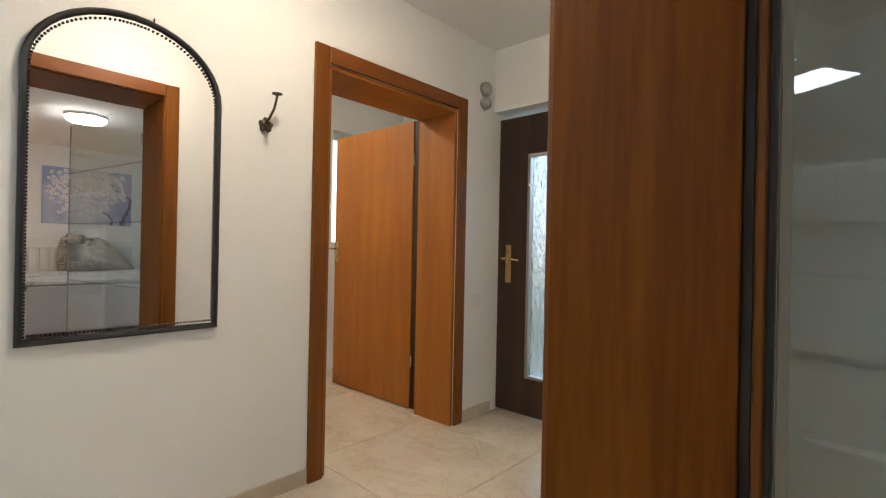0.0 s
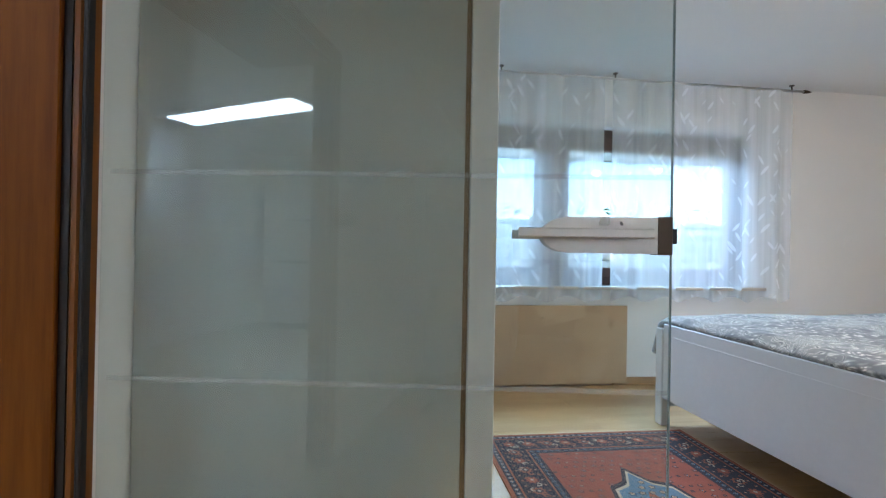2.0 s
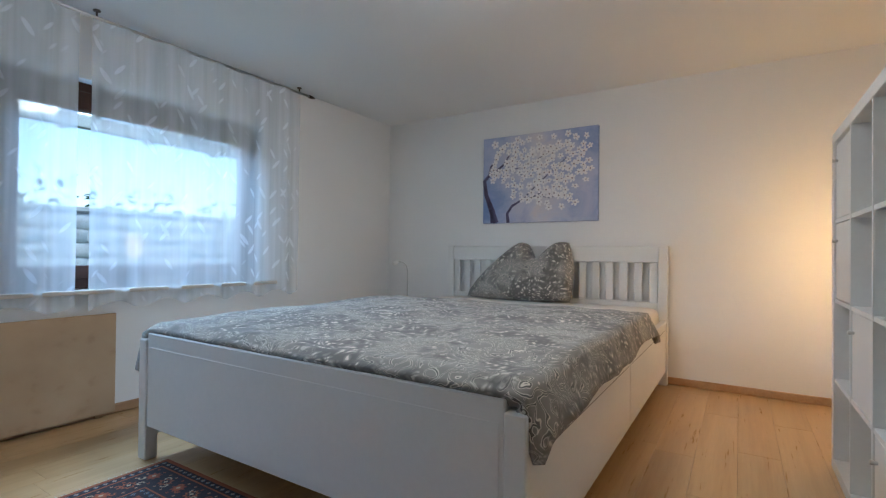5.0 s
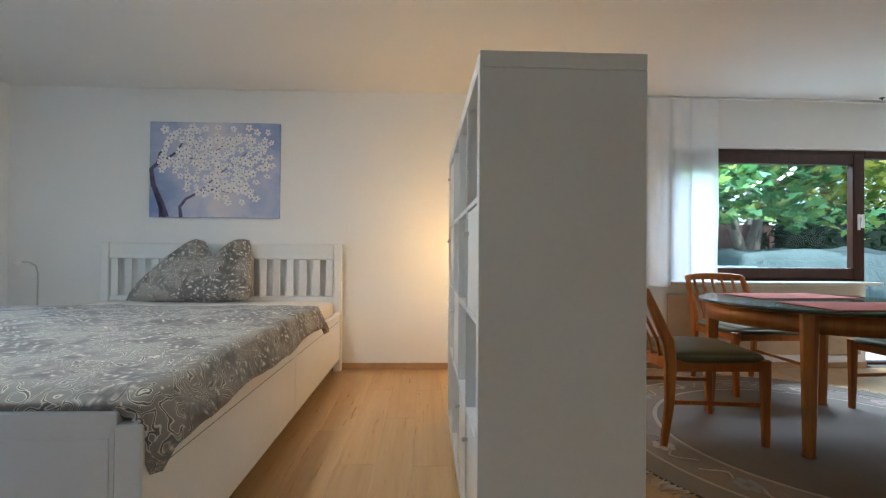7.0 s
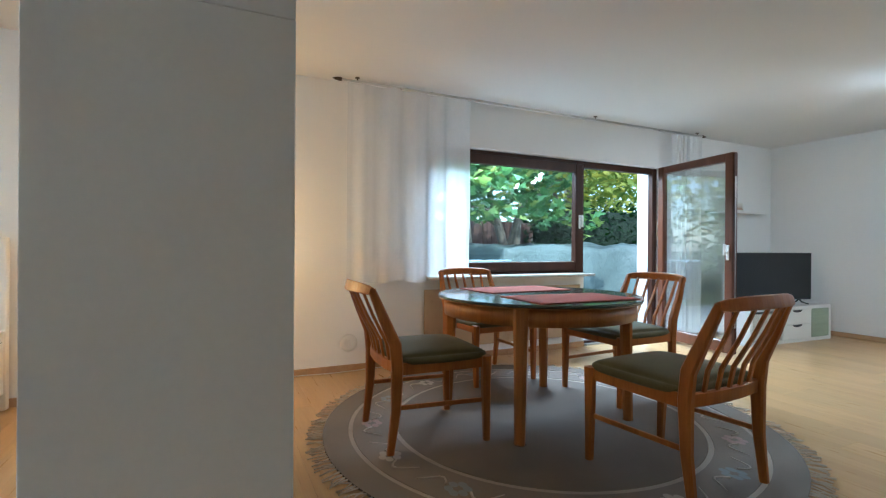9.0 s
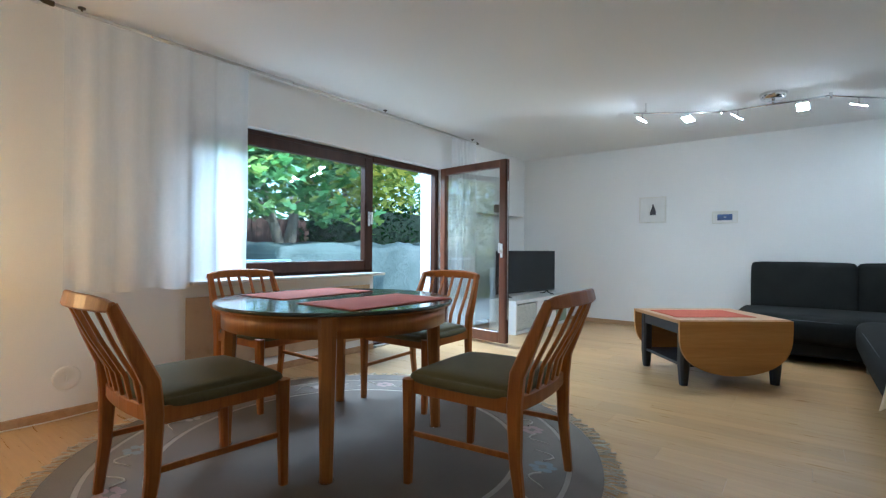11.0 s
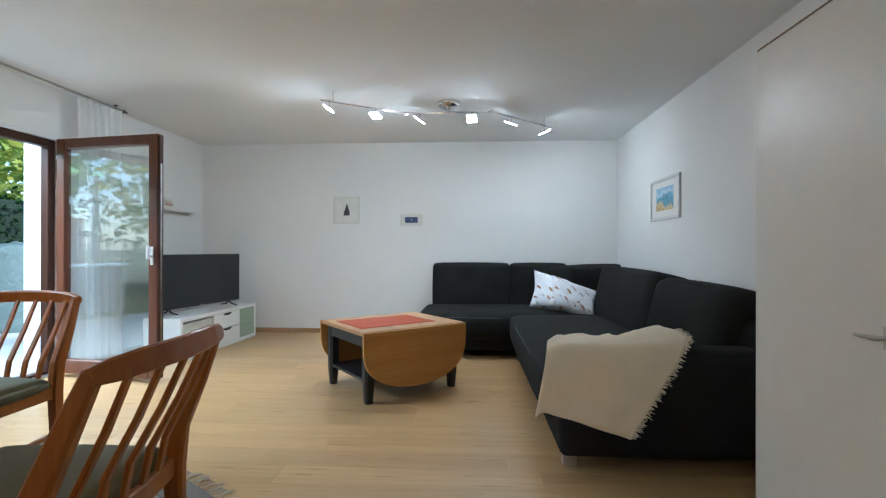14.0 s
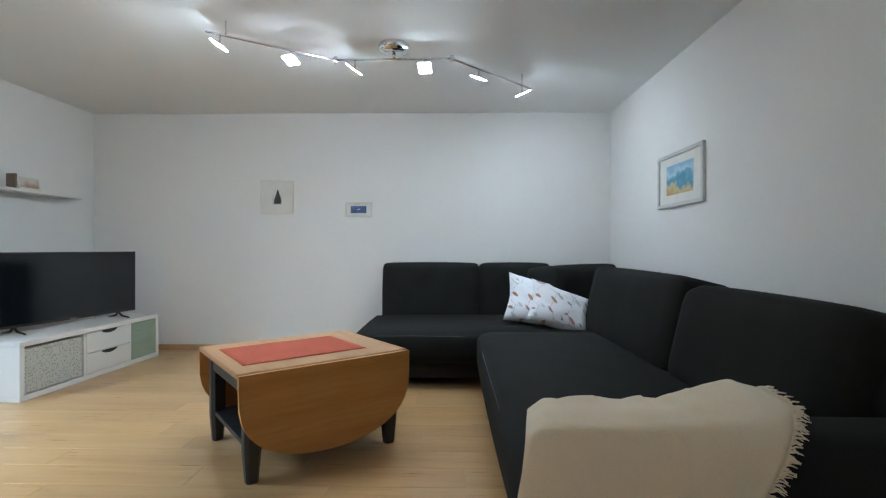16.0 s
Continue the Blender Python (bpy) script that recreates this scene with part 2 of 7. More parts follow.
def box(bm, x0, x1, y0, y1, z0, z1, bev=0.0, seg=1, m=None, mi=0):
    """A box between the given planes, with bevelled edges."""
    vs = [bm.verts.new((x, y, z)) for x in (x0, x1) for y in (y0, y1) for z in (z0, z1)]
    fs = [bm.faces.new([vs[i] for i in q]) for q in ((0, 1, 3, 2), (4, 6, 7, 5), (0, 4, 5, 1), (2, 3, 7, 6), (0, 2, 6, 4), (1, 5, 7, 3))]
    for f in fs:
        f.material_index = mi
    out = vs
    if bev:
        edges = {e for f in fs for e in f.edges}
        r = bmesh.ops.bevel(bm, geom=list(edges), offset=bev, segments=seg, profile=0.5, affect="EDGES")
        out = list({v for f in r["faces"] for v in f.verts} | {v for v in vs if v.is_valid})
        for f in r["faces"]:
            f.material_index = mi
    if m is not None:
        bmesh.ops.transform(bm, matrix=m, verts=out)
    return out


def boxes(*rows, bev=0.0):
    bm = bmesh.new()
    for r in rows:
        box(bm, *r, bev=bev)
    return bm


def tube(bm, pts, r, n=10, caps=True):
    """A round bar along points; r may be one radius or one for each point."""
    pts = [Vector(p) for p in pts]
    rings = []
    up = Vector((0.013, 0.021, 1))
    for i, p in enumerate(pts):
        d = (pts[min(i + 1, len(pts) - 1)] - pts[max(i - 1, 0)]).normalized()
        a = d.cross(up)
        if a.length < 0.05:
            a = d.cross(Vector((1, 0.1, 0)))
        a.normalize()
        b = d.cross(a)
        rr = r[i] if isinstance(r, (list, tuple)) else r
        rings.append([bm.verts.new(p + (a * math.cos(k * math.tau / n) + b * math.sin(k * math.tau / n)) * rr) for k in range(n)])
    for q, w in zip(rings, rings[1:]):
        for k in range(n):
            bm.faces.new((q[k], q[(k + 1) % n], w[(k + 1) % n], w[k])).smooth = True
    if caps:
        bm.faces.new(rings[0][::-1])
        bm.faces.new(rings[-1])


def bar(bm, pts, w, d, side=(1, 0, 0)):
    """A rectangular bar swept along points: w along side, d across it."""
    pts = [Vector(p) for p in pts]
    s = Vector(side).normalized()
    rings = []
    for i, p in enumerate(pts):
        t = (pts[min(i + 1, len(pts) - 1)] - pts[max(i - 1, 0)]).normalized()
        a = (s - t * s.dot(t)).normalized()
        b = t.cross(a)
        ww = w[i] if isinstance(w, (list, tuple)) else w
        dd = d[i] if isinstance(d, (list, tuple)) else d
        c = 0.22 * min(ww, dd)
        ring = []
        for u, v in ((1, 1), (-1, 1), (-1, -1), (1, -1)):
            hu, hv = ww / 2, dd / 2
            corner = [(u * hu, v * (hv - c)), (u * (hu - c), v * hv)]
            if u * v < 0:
                corner.reverse()
            ring += [bm.verts.new(p + a * x + b * y) for x, y in corner]
        rings.append(ring)
    n = 8
    for q, r in zip(rings, rings[1:]):
        for k in range(n):
            bm.faces.new((q[k], q[(k + 1) % n], r[(k + 1) % n], r[k]))
    bm.faces.new(rings[0][::-1])
    bm.faces.new(rings[-1])


def lathe(bm, prof, n=24, c=(0, 0, 0)):
    rings = [[bm.verts.new((c[0] + r * math.cos(k * math.tau / n), c[1] + r * math.sin(k * math.tau / n), c[2] + z)) for k in range(n)] for r, z in prof]
    for q, w in zip(rings, rings[1:]):
        for k in range(n):
            bm.faces.new((q[k], q[(k + 1) % n], w[(k + 1) % n], w[k])).smooth = True
    bm.faces.new(rings[0][::-1])
    bm.faces.new(rings[-1])


def sheet(bm, nu, nv, f, thick=0.0, close=False):
    """A grid surface f(u, v) -> point; with thickness when given."""
    g = [[bm.verts.new(f(i / nu, j / nv)) for j in range(nv + 1)] for i in range(nu + 1)]
    faces = []
    for i in range(nu):
        for j in range(nv):
            fc = bm.faces.new((g[i][j], g[i + 1][j], g[i + 1][j + 1], g[i][j + 1]))
            fc.smooth = True
            faces.append(fc)
    if thick:
        bmesh.ops.recalc_face_normals(bm, faces=faces)
        bmesh.ops.solidify(bm, geom=faces, thickness=thick)
    return g


def cushion(bm, x0, x1, y0, y1, z0, z1, r=0.05, puff=0.02, n=8, m=None):
    """A soft upholstered block: rounded edges and slightly bulging faces."""
    c = Vector(((x0 + x1) / 2, (y0 + y1) / 2, (z0 + z1) / 2))
    h = Vector(((x1 - x0) / 2, (y1 - y0) / 2, (z1 - z0) / 2))
    r = min(r, *h)
    verts = {}

    def put(p):
        q = Vector([max(-h[i] + r, min(h[i] - r, p[i])) for i in range(3)])
        d = p - q
        if d.length > 1e-9:
            d.normalize()
        w = q + d * r
        k = [1 - (p[i] / h[i]) ** 2 for i in range(3)]
        for i in range(3):
            j, l = (i + 1) % 3, (i + 2) % 3
            if abs(abs(p[i]) - h[i]) < 1e-6:
                w[i] += math.copysign(puff * max(k[j], 0) ** 0.5 * max(k[l], 0) ** 0.5, p[i])
        w = w + c
        return m @ w if m is not None else w

    def grid(axis, sgn):
        j, l = (axis + 1) % 3, (axis + 2) % 3
        ids = []
        for a in range(n + 1):
            row = []
            for b in range(n + 1):
                p = Vector((0, 0, 0))
                sa, sb = math.sin((a / n - 0.5) * math.pi), math.sin((b / n - 0.5) * math.pi)
                p[axis], p[j], p[l] = sgn * h[axis], sa * h[j], sb * h[l]
                key = tuple(round(v, 5) for v in p)
                if key not in verts:
                    verts[key] = bm.verts.new(put(p))
                row.append(verts[key])
            ids.append(row)
        for a in range(n):
            for b in range(n):
                q = [ids[a][b], ids[a + 1][b], ids[a + 1][b + 1], ids[a][b + 1]]
                bm.faces.new(q if sgn > 0 else q[::-1]).smooth = True
    for axis in range(3):
        for sgn in (-1, 1):
            grid(axis, sgn)

# ---- the large structure ----
ST = "structure"
XE, YS, YN, XW, H = 5.22, -7.69, 3.50, -0.24, 2.50   # inner faces of the main room
XH, YH = -1.975, 2.53                                 # hall: mirror wall, front door wall
solid("floor", boxes((XW - 0.4, XE + 0.3, YS - 0.2, YN + 0.3, -0.2, -0.008)), plain("subfloor", (0.16, 0.12, 0.08), 0.9),
      "oak-look laminate floor laid in long planks", "floor", ST)
solid("ceiling", boxes((XW - 0.41, XE + 0.3, YS - 0.2, YN + 0.3, H, H + 0.2)), CEIL_PAINT, "flat white painted ceiling", "ceiling", ST)
solid("ceiling_hall", boxes((-3.9, XW - 0.4, -4.6, 3.6, 2.40, 2.62)), CEIL_PAINT, "flat white painted ceiling of the hall", "ceiling", ST)
solid("wall_east", boxes((XE, XE + 0.30, YS - 0.2, -5.52, 0, H), (XE, XE + 0.30, -5.52, -2.40, 2.06, H),
                         (XE, XE + 0.30, -4.30, -2.40, 0, 0.79), (XE, XE + 0.30, -2.40, YN + 0.3, 0, H)), WHITE_WALL,
      "white plastered wall with garden window and door", "wall", ST)
solid("wall_south", boxes((XW - 0.4, XE, YS - 0.2, YS, 0, H)), WHITE_WALL, "white plastered wall behind the sofa", "wall", ST)
solid("wall_north", boxes((XW - 0.4, 0.62, YN, YN + 0.3, 0, H), (0.62, 3.52, YN, YN + 0.3, 2.09, H), (0.62, 3.52, YN, YN + 0.3, 0, 0.80),
                          (3.52, XE, YN, YN + 0.3, 0, H)), WHITE_WALL, "white plastered wall with the bedroom window", "wall", ST)
JN, JS = 0.967, -0.30
solid("wall_west", boxes((XW - 0.4, XW, JN, YN, 0, H), (XW - 0.4, XW, JS, JN, 1.99, H), (XW - 0.10, XW, YS, JS, 0, H)), WHITE_WALL,
      "thick white wall between hall and living room", "wall", ST)
# hall and bathroom
BY0, BY1, BZ = 1.232, 2.158, 1.925
solid("wall_hall_west", boxes((-2.28, XH, -1.0, BY0, 0, 2.4), (-2.28, XH, BY1, 2.9, 0, 2.4), (-2.28, XH, BY0, BY1, BZ, 2.4)), WHITE_WALL,
      "white hall wall with the mirror and bathroom door", "wall", ST)
solid("wall_hall_north", boxes((XH, -0.64, YH, YH + 0.34, 1.99, 2.4), (-0.98, -0.64, YH, YH + 0.34, 0, 1.99)), WHITE_WALL,
      "white wall above the front door", "wall", ST)
solid("wall_bathroom", boxes((-3.80, -3.60, 0.2, 2.38, 0, 2.4), (-3.80, -3.60, 2.38, 3.0, 0, 1.06), (-3.80, -3.60, 2.38, 3.0, 2.10, 2.4), (-3.80, -3.60, 3.0, 3.4, 0, 2.4),
                             (-3.60, -2.28, 3.2, 3.4, 0, 2.4), (-3.60, -2.28, 0.2, 0.4, 0, 2.4), (-2.28, -2.18, 2.9, 3.4, 0, 2.4)), WHITE_WALL,
      "white bathroom walls", "wall", ST)
solid("wall_kitchen", boxes((-3.35, -3.20, -4.6, -0.85, 0, 2.4), (-3.20, -0.64, -4.6, -4.4, 0, 2.4), (-3.20, -2.28, -1.0, -0.85, 0, 2.4)), WHITE_WALL,
      "plain white kitchen walls", "wall", ST)
hall_floor = solid("floor_hall", boxes((-3.8, XW - 0.4, -4.6, 3.4, -0.2, -0.006)), plain("tile_grout", (0.42, 0.38, 0.31), 0.9),
                   "cream marble-look stone tiles in the hall", "floor", ST)


def casing(name, x, facing, y0, y1, top, w, mat_v, mat_h, label):
    """A door casing on a wall face x, with mitre-like head, two uprights and rounded edges."""
    a, b = (x, x + 0.018) if facing > 0 else (x - 0.018, x)
    bm = boxes((a, b, y0 - w, y0, 0, top + w), (a, b, y1, y1 + w, 0, top + w), bev=0.004)
    c = solid(name, bm, mat_v, label, "door casing", ST)
    part("head", boxes((a, b, y0 + 0.001, y1 - 0.001, top, top + w), bev=0.004), mat_h, c)
    return c


casing("trim_hall_door", XH, 1, BY0, BY1, BZ - 0.0, 0.078, CASING, VENEER_H, "reddish mahogany veneer casing of the bathroom door")
solid("trim_bath_lining", boxes((-2.285, XH - 0.001, BY0, BY0 + 0.022, 0, BZ), (-2.285, XH - 0.001, BY1 - 0.022, BY1, 0, BZ), (-2.285, XH - 0.001, BY0 + 0.022, BY1 - 0.022, BZ - 0.022, BZ), bev=0.002),
      DOOR_VENEER, "reddish mahogany veneer lining of the bathroom doorway", "door lining", ST)
casing("trim_room_side", XW, 1, JS + 0.03, JN - 0.012, 1.965, 0.075, CASING, VENEER_H, "mahogany casing round the glass door")
hs = solid("trim_hall_side", boxes((XW - 0.418, XW - 0.4, JN - 0.012, JN + 0.063, 0, 2.04), bev=0.004), CASING, "mahogany casing on the hall side", "door casing", ST)
part("head", boxes((XW - 0.418, XW - 0.4, JS, JN - 0.013, 1.965, 2.04), bev=0.004), VENEER_H, hs)
lin = solid("trim_opening_lining", boxes((XW - 0.40, XW - 0.020, JN - 0.022, JN, 0, 1.98), (XW - 0.10, XW - 0.020, JS, JS + 0.022, 0, 1.98), bev=0.002), VENEER,
            "deep mahogany lining of the wide doorway", "door lining", ST)
part("head", boxes((XW - 0.40, XW - 0.020, JS + 0.024, JN - 0.024, 1.958, 1.98)), VENEER_H, lin)
# near-black colour stands for the shadow inside the rebate
part("rebate", boxes((XW - 0.019, XW - 0.002, JN - 0.010, JN, 0, 1.98), (XW - 0.019, XW - 0.002, JS, JS + 0.010, 0, 1.98)), plain("rebate_shadow", (0.018, 0.009, 0.005), 0.6), lin, "rebate groove coloured dark for its shadow")

# added black strip that widens the painted shadow of the rebate
part("shadow_strip", boxes((XW + 0.0185, XW + 0.030, JN - 0.011, JN + 0.016, 0, 1.96), bev=0.003), plain("rebate_shadow_black", (0.010, 0.009, 0.009), 0.6), lin, "black strip standing in for the shadowed rebate")

# baseboards
base_run = solid("baseboard", boxes((XE - 0.016, XE, -2.3, YN - 0.016, 0, 0.058), (XE - 0.016, XE, -4.30, -2.3, 0, 0.058), (XE - 0.016, XE, YS + 0.016, -5.52, 0, 0.058),
                                    (XW, XE, YS, YS + 0.016, 0, 0.058), (XW + 0.02, XE, YN - 0.016, YN, 0, 0.058), (XW, XW + 0.016, YS + 0.016, -2.15, 0, 0.058), bev=0.004),
                 BASEBOARD, "light brown wooden baseboard", "baseboard", ST)
solid("baseboard_hall", boxes((XH, XH + 0.012, -0.75, BY0 - 0.08, 0, 0.07), (XH, XH + 0.012, BY1 + 0.08, YH, 0, 0.07), bev=0.002),
      plain("stone_skirting", (0.55, 0.48, 0.38), 0.4, var=0.12, scale=9), "cream stone tile skirting", "baseboard", ST)

# garden window and door frame in the east wall
fx0, fx1 = 5.30, 5.375
win = solid("window_1", boxes((fx0, fx1, -5.52, -5.45, 0, 2.06), (fx0, fx1, -2.47, -2.40, 0.79, 2.06), (fx0, fx1, -4.37, -4.27, 0, 2.06),
                              (fx0, fx1, -5.45, -4.37, 1.99, 2.06), (fx0, fx1, -4.27, -2.47, 1.99, 2.06), (fx0, fx1, -4.27, -2.47, 0.79, 0.87), (fx0, fx1, -5.45, -4.37, 0, 0.035), bev=0.006),
            FRAME_WOOD, "dark brown wooden window frame beside an open garden door", "window", ST)
sash = part("sash", boxes((fx0 - 0.022, fx1 - 0.022, -4.335, -4.235, 0.83, 2.02), (fx0 - 0.022, fx1 - 0.022, -2.52, -2.43, 0.83, 2.02),
                          (fx0 - 0.022, fx1 - 0.022, -4.235, -2.52, 1.925, 2.02), (fx0 - 0.022, fx1 - 0.022, -4.235, -2.52, 0.83, 0.93), bev=0.006), FRAME_WOOD, win, "dark brown sash")
pane = part("pane", boxes((fx0 + 0.010, fx0 + 0.022, -4.24, -2.515, 0.925, 1.93)), GLASS, sash, "clear glass pane")
pane.visible_shadow = False
bm = boxes((fx0 - 0.030, fx0 - 0.022, -4.302, -4.272, 1.30, 1.45), bev=0.003)
box(bm, fx0 - 0.062, fx0 - 0.030, -4.296, -4.278, 1.42, 1.44, 0.003)
box(bm, fx0 - 0.078, fx0 - 0.058, -4.30, -4.274, 1.315, 1.445, 0.005)
part("handle", bm, PLASTIC_W, sash, "white window handle")
part("gasket", boxes((fx0 + 0.005, fx0 + 0.026, -4.247, -4.237, 0.93, 1.925), (fx0 + 0.005, fx0 + 0.026, -4.235, -2.52, 0.927, 0.935)), PLASTIC_W, sash, "light spacer bar at the glass edge")
part("window_sill", boxes((5.05, fx0 - 0.002, -4.31, -2.36, 0.785, 0.81), bev=0.004), plain("sill_stone", (0.62, 0.60, 0.56), 0.3, var=0.1, scale=20), win, "pale stone window sill")
part("reveal_right", boxes((fx1 + 0.002, 5.60, -5.56, -5.524, 0.0, 2.06)), plain("outside_render", (0.72, 0.70, 0.63), 0.9, bump=0.4), win, "cream rendered outer reveal")
part("threshold", boxes((fx0 - 0.06, fx1 + 0.12, -5.45, -4.37, -0.03, 0.012), bev=0.003), STEEL, win, "metal door threshold")

# open garden door leaf
ang = math.degrees(math.atan2(-5.28 + 5.43, 4.14 - 5.16))
leaf = thing("door_1", pose(5.17, -5.425, 0, 0, 0, ang), "open garden door with red-brown wooden frame and full glass", "door", "", ST)
LW, LH0, LH1 = 1.02, 0.035, 2.045
part("door_frame", boxes((0, 0.085, -0.033, 0.033, LH0, LH1), (LW - 0.09, LW, -0.033, 0.033, LH0, LH1), (0.085, LW - 0.09, -0.033, 0.033, LH1 - 0.085, LH1), (0.085, LW - 0.09, -0.033, 0.033, LH0, LH0 + 0.12), bev=0.006), FRAME_RED, leaf)
pn = part("pane", boxes((0.080, LW - 0.085, -0.010, 0.010, LH0 + 0.115, LH1 - 0.08)), glass_mat("garden_door_glass", (0.95, 0.975, 0.965), 4.0), leaf, "large clear glass pane")
pn.visible_shadow = False
part("edge_rebate", boxes((LW + 0.0005, LW + 0.018, -0.030, 0.008, LH0 + 0.012, LH1 - 0.012)), FRAME_WOOD, leaf, "dark rebated door edge")
part("lock_strip", boxes((LW + 0.0185, LW + 0.021, -0.022, -0.006, 0.3, 1.8)), STEEL, leaf, "metal espagnolette strip")
bm = boxes((LW - 0.062, LW - 0.03, -0.045, -0.0335, 0.97, 1.12), bev=0.003)
box(bm, LW - 0.055, LW - 0.037, -0.075, -0.045, 1.03, 1.05, 0.003)
box(bm, LW - 0.06, LW - 0.032, -0.092, -0.072, 1.02, 1.13, 0.005)
part("handle", bm, PLASTIC_W, leaf, "white door handle")
for z in (0.25, 1.75):
    bm = bmesh.new()
    tube(bm, [(-0.008, 0.0, z), (-0.008, 0.0, z + 0.09)], 0.008)
    part("hinge", bm, BRONZE, leaf)

# bedroom window in the north wall
gy0, gy1 = 3.585, 3.65
bwin = solid("window_2", boxes((0.62, 3.52, gy0, gy1, 2.02, 2.09), (0.62, 3.52, gy0, gy1, 0.80, 0.87), (0.62, 0.69, gy0, gy1, 0.87, 2.02), (3.45, 3.52, gy0, gy1, 0.87, 2.02),
                               (1.755, 1.845, gy0, gy1, 0.87, 2.02), bev=0.005), FRAME_WOOD, "dark brown two-light bedroom window frame", "window", ST)
for a, b in ((0.69, 1.755), (1.845, 3.45)):
    s = part("sash", boxes((a, a + 0.095, gy0 - 0.02, gy1 - 0.02, 0.86, 2.03), (b - 0.095, b, gy0 - 0.02, gy1 - 0.02, 0.86, 2.03), (a + 0.095, b - 0.095, gy0 - 0.02, gy1 - 0.02, 1.91, 2.03),
                           (a + 0.095, b - 0.095, gy0 - 0.02, gy1 - 0.02, 0.86, 0.945), bev=0.005), FRAME_WOOD, bwin)
    p = part("pane", boxes((a + 0.09, b - 0.09, gy0 + 0.012, gy0 + 0.022, 0.94, 1.915)), GLASS, s)
    p.visible_shadow = False
part("window_sill", boxes((0.55, 3.60, 3.40, gy0 - 0.003, 0.775, 0.80), bev=0.004), plain("bedroom_sill_stone", (0.5, 0.46, 0.40), 0.35, var=0.1, scale=20), bwin, "stone window sill")

# glass door of the hall doorway, standing open
g_ang = math.degrees(math.atan2(0.779 - 0.985, 1.039 + 0.19))
gdoor = thing("door_2", pose(-0.19, 0.985, 0, 0, 0, g_ang), "open all-glass door with thin satin stripes and steel lock", "door", "", ST)
GL = 1.24
gp = part("pane", boxes((0.0, GL, -0.005, 0.005, 0.012, 2.02), bev=0.0012), DOOR_GLASS, gdoor, "clear greenish glass leaf")
gp.visible_shadow = False
part("glass_edge", boxes((GL + 0.0005, GL + 0.0025, -0.0045, 0.0045, 0.014, 2.018)), plain("polished_glass_edge", (0.34, 0.41, 0.40), 0.25), gdoor, "polished green-grey glass edge")
for z in (0.335, 0.765, 1.22, 1.63):
    part("stripe", boxes((0.02, GL - 0.004, -0.0062, -0.0052, z - 0.0055, z + 0.0055)), SATIN, gdoor, "etched satin stripe")
# lever lock: rounded plate, keeper, lever
bm = bmesh.new()
px = [(GL - 0.035, 1.058), (GL - 0.035, 1.134), (GL - 0.215, 1.134)]
px += [(GL - 0.215 - 0.06 * math.sin(a), 1.096 + 0.038 * math.cos(a)) for a in [math.pi * k / 12 for k in range(13)]]
px += [(GL - 0.215, 1.058)]
for ya, yb in ((-0.021, -0.0055), (0.0055, 0.021)):
    lo = [bm.verts.new((x, ya, z)) for x, z in px]
    hi = [bm.verts.new((x, yb, z)) for x, z in px]
    bm.faces.new(lo)
    bm.faces.new(hi[::-1])
    for k in range(len(px)):
        bm.faces.new((lo[k], lo[(k + 1) % len(px)], hi[(k + 1) % len(px)], hi[k]))
lock = part("lock_plate", bm, STEEL, gdoor, "brushed steel lock plate")
part("keeper", boxes((GL - 0.0345, GL - 0.004, -0.022, 0.022, 1.056, 1.136), bev=0.002), BRONZE, gdoor, "dark lock case end")
part("latch", boxes((GL - 0.003, GL + 0.012, -0.007, 0.007, 1.08, 1.112), bev=0.002), BLACK_METAL, gdoor, "dark latch bolt")
for sgn in (-1, 1):
    bm = bmesh.new()
    tube(bm, [(GL - 0.075, sgn * 0.0215, 1.098), (GL - 0.075, sgn * 0.055, 1.098)], 0.0095, 12)
    bar(bm, [(GL - 0.06, sgn * 0.06, 1.098), (GL - 0.12, sgn * 0.062, 1.098), (GL - 0.328, sgn * 0.062, 1.098)], 0.020, 0.013, (0, 0, 1))
    part("lever", bm, STEEL, gdoor, "brushed steel lever handle")
for z in (0.27, 1.78):
    part("hinge", boxes((-0.03, 0.05, -0.016, -0.0055, z - 0.04, z + 0.04), (-0.03, 0.05, 0.0055, 0.016, z - 0.04, z + 0.04), bev=0.003), STEEL, gdoor, "steel glass hinge")

# bathroom door leaf, open
bdoor = thing("door_3", pose(-2.362, 2.166, 0), "open mahogany veneer bathroom door with brass lever", "door", "", ST)
part("leaf", boxes((-0.875, -0.002, 0.0, 0.04, 0.008, BZ + 0.0), bev=0.003), DOOR_VENEER, bdoor)
part("edge_band", boxes((-0.0015, 0.073, 0.010, 0.039, 0.01, BZ - 0.004)), plain("dark_door_edge", (0.03, 0.012, 0.006), 0.5), bdoor, "dark rebated edge")
bm = boxes((-0.868, -0.828, -0.009, -0.0005, 0.955, 1.115), bev=0.003)
tube(bm, [(-0.848, -0.005, 1.062), (-0.848, -0.045, 1.062)], 0.008)
tube(bm, [(-0.848, -0.045, 1.062), (-0.90, -0.047, 1.062), (-0.955, -0.045, 1.060)], [0.009, 0.008, 0.007])
part("handle", bm, BRASS, bdoor, "brass lever on a long plate")
bm = boxes((-0.868, -0.828, 0.0405, 0.049, 0.955, 1.115), bev=0.003)
tube(bm, [(-0.848, 0.045, 1.062), (-0.848, 0.085, 1.062), (-0.955, 0.085, 1.06)], 0.008)
part("handle", bm, BRASS, bdoor, "brass lever on a long plate")
